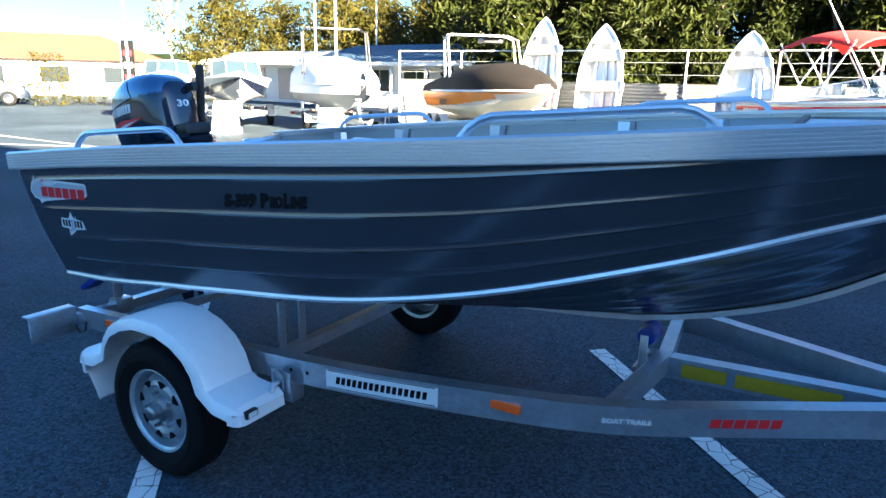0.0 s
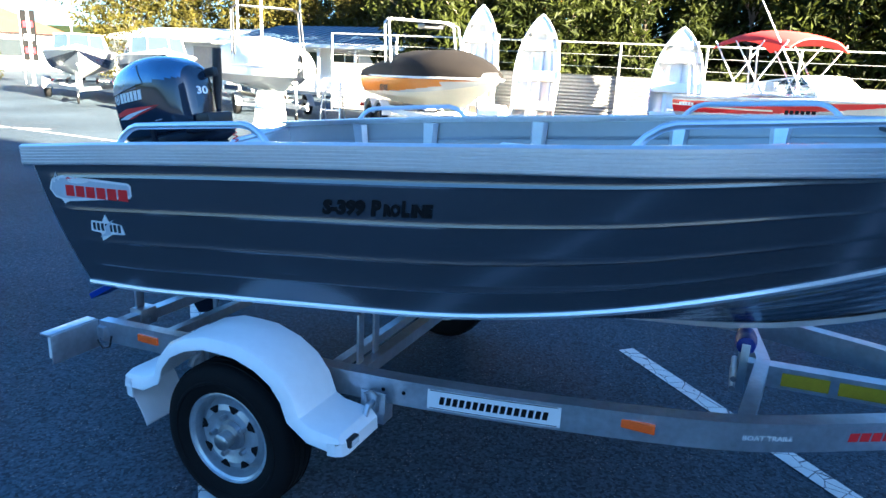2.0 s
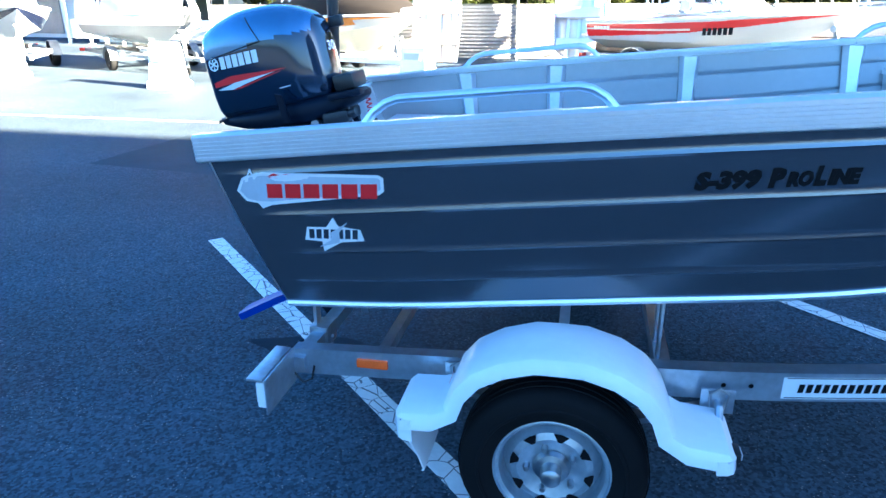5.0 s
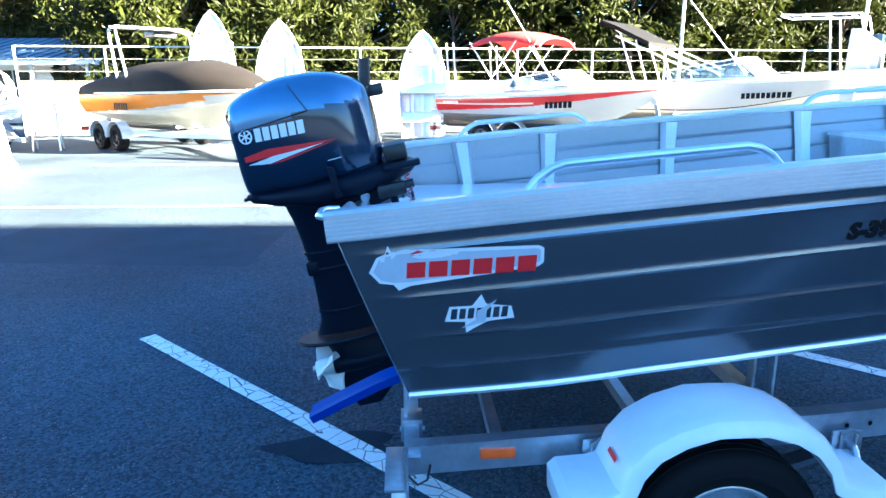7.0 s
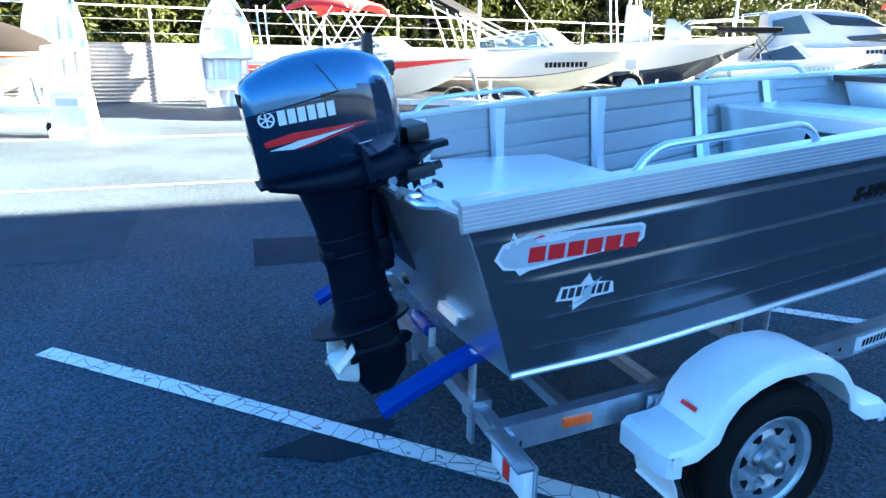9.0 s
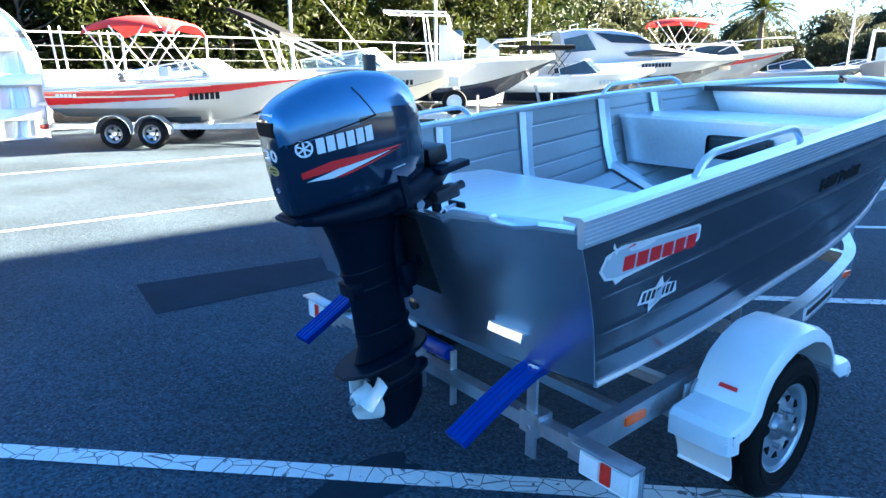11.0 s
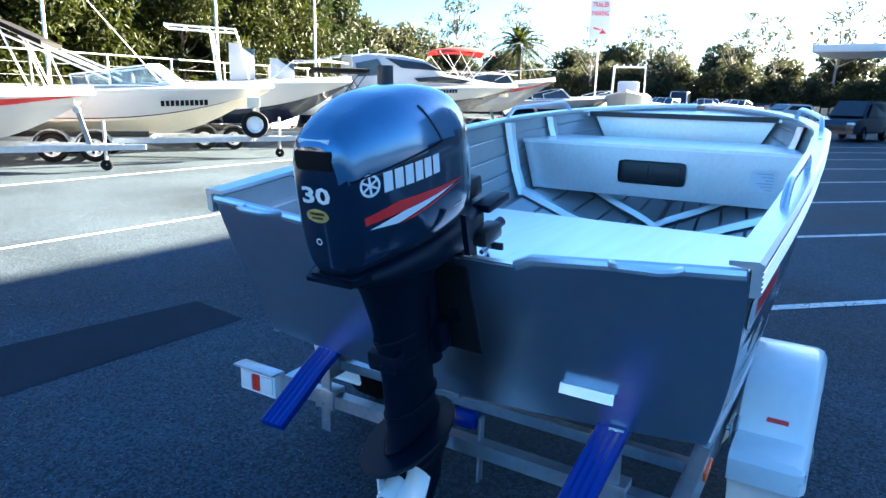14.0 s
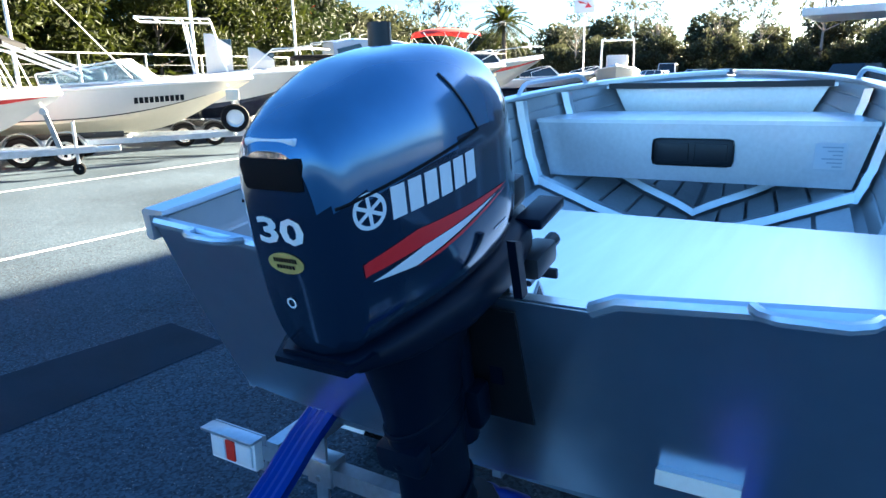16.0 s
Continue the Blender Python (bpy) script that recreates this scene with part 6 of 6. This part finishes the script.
# stepladder beside the covered boat
lad = thing("step_ladder", "small aluminium boarding steps on the asphalt", "ladder", at=pose(-8.4, 13.5, 0, 0, 0, 20))
for s in (-.28, .28):
    Geo().tube([(s, -.25, 0), (s * .8, .0, 1.15)], .02, 6).make("rail", M_ALU_EDGE, lad)
    Geo().tube([(s, .35, 0), (s * .8, .0, 1.15)], .02, 6).make("rail", M_ALU_EDGE, lad)
for z in (.28, .56, .84, 1.12):
    Geo().box(-.25, .25, -.25 + z * .21, -.10 + z * .19, z - .015, z + .015, .004).make("tread", M_ALU_EDGE, lad)

# ---- fence ----
FY = 18.3
fence = thing("boundary_fence", "weathered iron sheet fence with galvanised posts and wire above", "fence", kind="structure", at=pose(0, 0, 0, 0, 0, 0))
x = -11.0
while x < 34:
    yy = FY + .10 * (x + 1)
    # horizontal ribs
    vs, fs = [], []
    rows = 30
    for r_ in range(rows + 1):
        z = .04 + 1.56 * r_ / rows
        o = .014 * (1 if r_ % 2 else -1)
        vs += [Vector((x + .01, yy + o, z)), Vector((x + 2.39, yy + .24 + o, z))]
    fs = [(2 * r_, 2 * r_ + 1, 2 * r_ + 3, 2 * r_ + 2) for r_ in range(rows)]
    sheet = obj("iron_sheet", vs, fs, M_CORR, fence)
    Geo().tube([(x, yy - .05, 0), (x, yy - .05, 2.56)], .035, 8).make("post", M_POST, fence)
    Geo().tube([(x, yy - .05, 2.54), (x + 2.4, yy + .19, 2.54)], .024, 6).make("top_rail", M_POST, fence)
    for z in (1.85, 2.2):
        Geo().tube([(x, yy - .05, z), (x + 2.4, yy + .19, z)], .006, 4).make("wire", M_POST, fence)
    x += 2.4

# ---- buildings beyond the lot on the left ----
hs = thing("site_office", "low white weatherboard office with a blue sheet roof and verandah", "building", at=pose(-16.6, 24.5, 0, 0, 0, -6))
Geo().box(-5.0, 5.2, 0, 6, 0, 2.35).make("wall", M_WALL_WHITE, hs, smooth=False)
Geo().rings([[Vector((x, -1.6, 2.30)), Vector((x, 3.0, 3.35)), Vector((x, 7.0, 2.3)), Vector((x, 7.0, 2.24)), Vector((x, 3.0, 3.27)), Vector((x, -1.6, 2.22))] for x in (-5.6, 5.8)]).make("roof", M_ROOF_BLUE, hs, "blue sheet roof", smooth=False)
for k in range(24):
    xx = -5.5 + 11.2 * k / 23
    Geo().tube([(xx, -1.62, 2.31), (xx, 3.0, 3.362)], .018, 4).make("roof_rib", M_ROOF_BLUE, hs)
Geo().box(-5.65, 5.85, -1.66, -1.58, 2.16, 2.32).make("gutter", M_FRAME_W, hs, smooth=False)
for k in range(6):
    xx = -5.2 + 2.1 * k
    Geo().box(xx - .05, xx + .05, -1.5, -1.4, 0, 2.22).make("verandah_post", M_FRAME_W, hs, smooth=False)
for k in range(4):
    xx = -4.2 + 2.4 * k
    w_ = Geo().box(xx, xx + 1.7, -.04, .02, .9, 2.05).make("window", M_FRAME_W, hs, smooth=False)
    Geo().box(xx + .06, xx + .82, -.055, -.042, .96, 1.99).make("pane", M_WINDOW, w_, smooth=False)
    Geo().box(xx + .88, xx + 1.64, -.055, -.042, .96, 1.99).make("pane", M_WINDOW, w_, smooth=False)
for k in range(10):
    Geo().box(-5.2, 5.4, -1.46, -1.42, .25 + .08 * k, .29 + .08 * k).make("verandah_slat", M_FRAME_W, hs, smooth=False)

hs = thing("long_shed", "long low white shed with a pale roof", "building", at=pose(-30, 29, 0, 0, 0, -8))
Geo().box(-8, 8.5, 0, 7, 0, 2.5).make("wall", M_WALL_WHITE, hs, smooth=False)
Geo().rings([[Vector((x, -.8, 2.4)), Vector((x, 3.5, 3.3)), Vector((x, 7.8, 2.4)), Vector((x, 7.8, 2.3)), Vector((x, 3.5, 3.2)), Vector((x, -.8, 2.3))] for x in (-8.6, 9)]).make("roof", M_WALL_WHITE, hs, smooth=False)
for k in range(4):
    Geo().box(-7 + 4 * k, -4.4 + 4 * k, -.05, .02, .2, 2.1).make("roller_door", M_CORR, hs, smooth=False)
hs = thing("house", "house with a terracotta tiled roof beyond the hedge", "house", at=pose(-46, 24, 0, 0, 0, 62))
Geo().box(-7, 7, 0, 8, 0, 2.5).make("wall", M_WALL_WHITE, hs, smooth=False)
Geo().rings([[Vector((-7.6, -.6, 2.45)), Vector((7.6, -.6, 2.45)), Vector((7.6, 8.6, 2.45)), Vector((-7.6, 8.6, 2.45))], [Vector((-3.2, 4, 4.4)), Vector((3.2, 4, 4.4)), Vector((3.2, 4.1, 4.4)), Vector((-3.2, 4.1, 4.4))]]).make("roof", M_ROOF_RED, hs, "terracotta tiled hip roof", smooth=False)
for xx in (-5, -1, 3):
    Geo().box(xx, xx + 1.8, -.05, .02, .9, 2.0).make("window", M_WINDOW, hs, smooth=False)


# ---- poles, banners, sign, canopy ----
def pole(x, y, h, r=.06):
    p = thing("flag_pole", "tall white painted metal pole", "pole", group="white poles", at=pose(x, y, 0))
    Geo().tube([(0, 0, 0), (0, 0, h)], [r, r * .7], 10).make("shaft", M_FRAME_W, p)
    Geo().lathe([(.0, 0), (.16, 0), (.16, .03), (.0, .03)], pose(0, 0, .0, 90, 0, 0), 10).make("base_plate", M_POST, p)


for x, y, hgt in ((14.6, 19.2, 9), (19.5, 19.2, 9), (8.7, 19.2, 8), (-16.7, 20.4, 8), (-25.4, 16.2, 8), (-20.4, 23.1, 8), (-22.0, 30, 9)):
    pole(x, y, hgt)
bn = thing("feather_banner", "dark feather banner with pale marks on a pole", "banner", at=pose(-27.0, 16.9, 0, 0, 0, 35))
Geo().tube([(0, 0, 0), (0, 0, 3.3)], .025, 8).make("mast", M_POST, bn)
Geo().box(.03, .62, -.006, .006, 1.0, 3.1).make("flag", M_CANVAS_DARK, bn, smooth=False)
for k in range(3):
    Geo().box(.12, .52, -.012, -.007, 1.3 + .55 * k, 1.55 + .55 * k).make("flag_mark", M_DECAL_S if k % 2 else M_DECAL_R, bn, smooth=False)

sign = thing("parking_sign", "white parking sign with red lettering on a tall pole", "sign", at=pose(36.0, 13.3, 0, 0, 0, -69))
Geo().tube([(0, 0.03, 0), (0, 0.03, 7.5)], .05, 10).make("pole", M_FRAME_W, sign)
Geo().box(-.56, .56, -.03, -.005, 4.85, 7.6, .01).make("board", M_DECAL_W, sign, "white sign board", smooth=False)
for k, wd in enumerate(("CAR &", "TRAILER", "PARKING")):
    vs, fs = letters(wd, .27, width=.92 if k else .64)
    wmid = max(v.x for v in vs) / 2
    obj("lettering", [Vector((v.x - wmid, -.036, 7.0 - .46 * k + v.y)) for v in vs], fs, M_DECAL_R, sign, "red lettering", smooth=False)
obj("arrow", [Vector((x, -.036, z)) for x, z in ((-.38, 5.50), (-.1, 5.42), (.14, 5.30), (.10, 5.45), (.40, 5.12), (.0, 5.12), (.06, 5.22), (-.3, 5.36))], [(0, 1, 2, 7), (2, 3, 4, 6), (4, 5, 6)], M_DECAL_R, sign, "red arrow", smooth=False)

cano = thing("forecourt_canopy", "flat white canopy on columns beside a tall sign tower", "canopy", at=pose(43.2, .8, 0, 0, 0, -4))
Geo().box(-3, 3, -5.2, 2.0, 4.25, 4.65, .05).make("roof", M_FRAME_W, cano, smooth=False)
for y in (-4.5,):
    for x in (-2.2, 2.2):
        Geo().box(x - .12, x + .12, y - .12, y + .12, 0, 4.25).make("column", M_FRAME_W, cano, smooth=False)
tw = thing("sign_tower", "white upright sign tower with red roundel and pale bars", "sign", at=pose(41.6, -3.6, 0, 0, 0, -75))
Geo().box(-1.3, 1.3, 0, .5, 0, 5.4, .03).make("body", M_WALL_WHITE, tw, smooth=False)
Geo().lathe([(.0, 0), (.32, 0), (.32, .03), (.0, .03)], pose(-.8, -.035, 4.8), 20).make("roundel", M_DECAL_R, tw)
for k in range(4):
    Geo().box(-.35, .9 - .2 * (k % 2), -.03, -.004, 4.7 - .5 * k, 4.95 - .5 * k).make("sign_bar", M_DECAL_R if k < 1 else M_DECAL_S, tw, smooth=False)


# ---- parked vehicles ----
def vehicle(x, y, rz, paint, label, L=4.7, W=1.85, H=1.75):
    v = thing("parked_car", label, "car", group="parked cars", at=pose(x, y, 0, 0, 0, rz))
    body = []
    for xx, w, zt in ((-L / 2, .82, .95), (-L / 2 + .1, .92, 1.02), (-L * .2, W / 2, 1.05), (L * .15, W / 2, 1.05), (L * .30, W / 2 * .98, 1.0), (L / 2 - .25, .86, .92), (L / 2, .75, .72)):
        body.append([Vector((xx, -w, .35)), Vector((xx, -w * 1.02, .7)), Vector((xx, -w * .95, zt)), Vector((xx, w * .95, zt)), Vector((xx, w * 1.02, .7)), Vector((xx, w, .35))])
    Geo().rings(body).make("body", paint, v, sharp=30)
    top = [Vector((-L * .46, -.72, H - .1)), Vector((-L * .40, -.66, H)), Vector((L * .06, -.64, H)), Vector((L * .24, -.74, 1.03)), Vector((-L * .48, -.8, 1.03))]
    Geo().rings([top, [Vector((q.x, -q.y, q.z)) for q in top]]).make("cabin", paint, v, smooth=False)
    for s in (-1, 1):
        Geo().rings([[Vector((xx, s * (yy + o), zz)) for xx, yy, zz in ((-L * .44, .74, 1.08), (-L * .40, .70, H - .14), (L * .04, .68, H - .12), (L * .17, .76, 1.08))] for o in (.02, .05)]).make("side_window", M_WINDOW, v, smooth=False)
        for xx in (-L * .29, L * .31):
            road_wheel(v, xx, s * (W / 2 - .1), .35, w=.11)
        Geo().box(L / 2 - .14, L / 2 - .02, s * .62 - .16, s * .62 + .16, .68, .84, .03).make("headlight", M_LENS, v)
        Geo().box(-L / 2 - .02, -L / 2 + .06, s * .72 - .08, s * .72 + .08, .75, .98, .02).make("tail_light", M_RED, v)
    Geo().rings([[Vector((L * .075, -.58, H - .06)), Vector((L * .075, .58, H - .06)), Vector((L * .235, .66, 1.08)), Vector((L * .235, -.66, 1.08))], [Vector((L * .085, -.58, H - .03)), Vector((L * .085, .58, H - .03)), Vector((L * .25, .66, 1.1)), Vector((L * .25, -.66, 1.1))]]).make("windscreen", M_WINDOW, v, smooth=False)
    Geo().box(L / 2 - .03, L / 2 + .03, -.45, .45, .5, .72, .02).make("grille", M_BLACK, v)


vehicle(34.3, .3, 165, M_CAR, "navy four-wheel-drive parked in the lot")
vehicle(58, 6, 150, M_CAR_W, "white car parked far across the lot", H=1.5)
vehicle(64, 9, 120, M_CAR, "dark car parked far across the lot", H=1.5)
vehicle(57, 14.0, 190, M_CAR_W, "white van parked by the far boats", L=5, H=2.3)
vehicle(-33, 13.0, 60, M_CAR, "dark car parked by the hedge", H=1.5)
for k, (x, y, hd) in enumerate(((50, 10.5, 200), (54, 8.0, 170), (60, 11, 210), (52, 13.5, 190), (47, 11.5, 175))):
    P = pose(x, y, 0, 0, 0, hd)
    b = thing("runabout_boat", "distant white runabout among parked boats", "boat", group="boats in the row", at=P)
    hb, sh = row_hull(b, 5.5, 2.1, .5, 1.15, 1.35, [M_GEL, M_GEL_NAVY], lambda t, v: 1 if v > .75 else 0, rake=.8, strips=5)
    screen(b, 1.7, 3.4, .85, 1.25, .45)
    road_trailer(P, 5.6, .85, 2.1, False, "trailer under a distant runabout", jockey=False)
# low slatted fence at the far end
ff_ = thing("paling_fence", "low timber paling fence at the far end of the lot", "fence", kind="structure", at=pose(0, 0, 0))
for k in range(60):
    Geo().box(62 + .02 * k, 62.03 + .02 * k, 22 - k * .62, 22 - k * .62 + .5, 0, 1.25 + .05 * ((k * 7) % 3)).make("paling", M_BARK_PALE, ff_, smooth=False)


# ---- trees and hedges ----
def leaf_cloud(clumps, per, size, seed, spread=1.0, droop=0.0):
    """Many small bent leaves in ragged clumps. clumps: (x, y, z, r)."""
    rng = np.random.default_rng(seed)
    vs, fs = [], []
    for cx, cy, cz, r in clumps:
        k = int(per * (r ** 2))
        d = rng.normal(size=(k, 3)); d /= np.linalg.norm(d, axis=1)[:, None]
        rad = r * (0.35 + 0.75 * rng.random(k) ** .6)
        c = np.array([cx, cy, cz]) + d * rad[:, None] * np.array([1, 1, .78])
        ax = d * .6 + rng.normal(size=(k, 3)) * .7 + np.array([0, 0, -droop]); ax /= np.linalg.norm(ax, axis=1)[:, None]
        sd = np.cross(ax, rng.normal(size=(k, 3))); sd /= np.linalg.norm(sd, axis=1)[:, None]
        ln = size * (.6 + .8 * rng.random(k))[:, None]
        w = ln * .30
        nm = np.cross(ax, sd)
        for a, b_, c_, e in zip(c - ax * ln, c + sd * w + nm * ln * .12, c + ax * ln, c - sd * w + nm * ln * .12):
            o = len(vs)
            vs += [a, b_, c_, e]
            fs.append((o, o + 1, o + 2, o + 3))
    return vs, fs


def tree(name, label, seed, h, crown_r, leaf, bark, per=70, size=.17, clumps=16, trunk_r=.14, crown_low=.3, flowers=False, gappy=False):
    rng = random.Random(seed)
    tr = thing(name, label, "tree", group="trees round the lot")
    g_ = Geo()
    top = Vector((rng.uniform(-.3, .3), rng.uniform(-.3, .3), h * .75))
    pts = [Vector((0, 0, 0)), Vector((rng.uniform(-.1, .1), rng.uniform(-.1, .1), h * .25)), Vector((top.x * .6, top.y * .6, h * .5)), top]
    g_.tube(pts, [trunk_r, trunk_r * .8, trunk_r * .55, trunk_r * .25], 9)
    cl = []
    for k in range(clumps):
        a = 2.4 * k + rng.uniform(-.4, .4)
        zz = h * (crown_low + (1 - crown_low) * (k + .5) / clumps) * rng.uniform(.9, 1.05)
        f = (k + .5) / clumps
        rr = crown_r * (1 - .65 * f ** 2) * rng.uniform(.45, 1.0)
        p = Vector((rr * math.cos(a), rr * math.sin(a), zz))
        r = crown_r * rng.uniform(.26, .5) * (.75 if gappy else 1)
        cl.append((p.x, p.y, p.z, r))
        s = pts[1].lerp(pts[3], min(1, max(0, (zz / h - .25) * 1.1)))
        g_.tube([s, s.lerp(p, .5) + Vector((0, 0, -.15)), p], [trunk_r * .35, trunk_r * .22, trunk_r * .08], 6)
    g_.make("trunk", bark, tr, "forked trunk with limbs")
    vs, fs = leaf_cloud(cl, per, size, seed, droop=.5 if gappy else .15)
    me = bpy.data.meshes.new("crown")
    me.from_pydata([tuple(v) for v in vs], [], fs)
    me.materials.append(leaf)
    ob = new("crown", me); ob.parent = tr
    if flowers:
        vs, fs = leaf_cloud([(c[0], c[1], c[2], c[3] * 1.05) for c in cl[::3]], 2.5, .12, seed + 5)
        me = bpy.data.meshes.new("flowers"); me.from_pydata([tuple(v) for v in vs], [], fs); me.materials.append(M_FLOWER)
        fo = new("flowers", me); fo.parent = tr
    return tr


def plant(src, spots):
    first = True
    for x, y, s, rz in spots:
        m = pose(x, y, 0, 0, 0, rz) @ Matrix.Diagonal((s, s, s, 1))
        if first:
            src.matrix_world = m; first = False
        else:
            q = copy_thing(src, Matrix()); q.matrix_world = m


rngt = random.Random(7)
bright = tree("shade_tree", "bushy sunlit green tree with feathery leaves", 11, 7.5, 3.0, M_LEAF, M_BARK, per=260, size=.19, clumps=24, crown_low=.10)
green2 = tree("flowering_tree", "dark green tree with scattered red flowers", 12, 8.0, 3.1, M_LEAF_DARK, M_BARK, per=240, size=.2, clumps=24, crown_low=.12, flowers=True)
gold = tree("golden_tree", "yellow-green tree in warm sunlight", 13, 6.5, 2.9, M_LEAF_GOLD, M_BARK, per=200, size=.19, clumps=20, crown_low=.2)
gum = tree("gum_tree", "tall thin gum tree with sparse grey-green tufts", 14, 11.0, 2.6, M_LEAF_GUM, M_BARK_PALE, per=110, size=.22, clumps=15, trunk_r=.15, crown_low=.5, gappy=True)
low = tree("scrub_tree", "olive scrub tree with distance haze in its leaf colour", 15, 5.5, 3.0, M_LEAF_FAR, M_BARK, per=170, size=.26, clumps=20, crown_low=.12)

plant(bright, [(-10.5, 24.5, 1.0, 10)] + [(-8 + 3.3 * k + rngt.uniform(-.5, .5), 23.6 + .12 * (3.3 * k) + rngt.uniform(-.4, 1.2), rngt.uniform(.85, 1.1), rngt.uniform(0, 360)) for k in range(11)])
plant(green2, [(-11.5, 28.5, 1.1, 40)] + [(-7 + 4.2 * k, 27.5 + .1 * 4.2 * k + rngt.uniform(-.8, .8), rngt.uniform(.95, 1.2), rngt.uniform(0, 360)) for k in range(11)])
plant(gold, [(-36, 36, 1.0, 0), (-31, 37, 1.15, 80), (-27, 38, .95, 150), (-22, 37, 1.05, 220), (-17, 36, 1.2, 30), (-13, 33, 1.1, 100), (-40, 34, 1.1, 200), (-26, 44, 1.3, 10), (-18, 42, 1.3, 60), (-34, 45, 1.2, 300)])
plant(gum, [(33, 42, 1.0, 0), (38, 40, 1.1, 60), (44, 43, 1.2, 110), (57, 36, 1.15, 10), (64, 33, 1.0, 200), (70, 27, .85, 20), (71, 18.8, .8, 90), (85, 27, .95, 150), (72.3, 13, .76, 240), (78, 10, .95, 70), (74, 4, 1.1, 10), (80, 0, 1.0, 140), (50, 47, 1.2, 260), (-55, 40, 1.0, 30), (85, 25, 1.1, 320), (88, 14, 1.1, 45)])
plant(low, [(30 + 3.4 * k, 36 - .5 * k + rngt.uniform(-2, 2), rngt.uniform(.9, 1.3), rngt.uniform(0, 360)) for k in range(9)] + [(63 + 1.2 * k + rngt.uniform(-2, 2), 30 - 3.1 * k, rngt.uniform(.65, .95), rngt.uniform(0, 360)) for k in range(14)] + [(84 + rngt.uniform(-3, 3), 40 - 6 * k, rngt.uniform(1.0, 1.4), rngt.uniform(0, 360)) for k in range(9)])


# fan palm among the far trees
palm = thing("palm_tree", "tall palm with a round head of arching fronds", "tree", group="trees round the lot", at=pose(47.5, 24.2, 0))
Geo().tube([(0, 0, 0), (.1, 0, 3), (.05, .05, 5.6)], [.22, .18, .16], 10).make("trunk", M_BARK, palm)
vs, fs = [], []
for k in range(46):
    a = 2.4 * k
    el = math.radians(75 - 130 * (k / 46))
    d = Vector((math.cos(a) * math.cos(el), math.sin(a) * math.cos(el), math.sin(el)))
    s = d.cross(Vector((0, 0, 1))).normalized() if abs(d.z) < .99 else Vector((1, 0, 0))
    for q in range(14):
        t = (q + 2) / 16
        p = Vector((.05, .05, 5.6)) + d * 2.6 * t + Vector((0, 0, -1.3 * t * t))
        for sg in (-1, 1):
            e = p + s * sg * .5 * (1 - .5 * t) + d * .35 + Vector((0, 0, -.22))
            o = len(vs)
            vs += [p, p + d * .09, e, p - d * .03]
            fs.append((o, o + 1, o + 2, o + 3))
me = bpy.data.meshes.new("fronds"); me.from_pydata([tuple(v) for v in vs], [], fs); me.materials.append(M_LEAF)
fr_ = new("fronds", me); fr_.parent = palm


def hedge(x, y, rz, lx, ly, hz, leaf, label):
    hg = thing("clipped_hedge", label, "hedge", group="clipped hedges", at=pose(x, y, 0, 0, 0, rz))
    cl = [(-lx / 2 + lx * (i + .5) / max(1, round(lx / .6)), 0, hz * (j + .5) / max(1, round(hz / .6)), .48) for i in range(max(1, round(lx / .6))) for j in range(max(1, round(hz / .6)))]
    vs, fs = leaf_cloud(cl, 420, .09, int(abs(x) * 10))
    vs = [np.array((min(max(v[0], -lx / 2), lx / 2), min(max(v[1], -ly / 2), ly / 2), min(max(v[2], .02), hz))) + np.random.normal(size=3) * .015 for v in vs]
    me = bpy.data.meshes.new("foliage"); me.from_pydata([tuple(v) for v in vs], [], fs); me.materials.append(leaf)
    f_ = new("foliage", me); f_.parent = hg


hedge(-30.2, 15.1, 62, 1.5, 1.2, 2.5, M_LEAF_GOLD, "clipped yellow-green hedge block")
hedge(-30.4, 16.9, 62, 2.0, 1.2, 1.45, M_LEAF_GOLD, "low clipped yellow-green hedge block")
hedge(-31.4, 25.6, 40, 2.6, 1.2, 2.85, M_LEAF_GOLD, "square clipped golden hedge")
hedge(-33.0, 14.6, 60, 2.4, 1.2, 1.2, M_LEAF, "low clipped green garden hedge")

# wide strip of scrubland that closes the far edges of the lot
g = Geo()
for k in range(56):
    a = 2 * math.pi * k / 56
    a2 = 2 * math.pi * (k + 1) / 56
    R = 170
    h1 = 7 + 4 * noise.noise(Vector((math.cos(a) * 3, math.sin(a) * 3, 1)))
    h2 = 7 + 4 * noise.noise(Vector((math.cos(a2) * 3, math.sin(a2) * 3, 1)))
    g.add([(R * math.cos(a), R * math.sin(a), -.1), (R * math.cos(a2), R * math.sin(a2), -.1), (R * 1.15 * math.cos(a2), R * 1.15 * math.sin(a2), h2), (R * 1.15 * math.cos(a), R * 1.15 * math.sin(a), h1)], [(0, 1, 2, 3)])
tagged(g.make("backdrop", M_LEAF_DARK, smooth=False), "distant wooded rise round the lot", "hill", kind="structure")
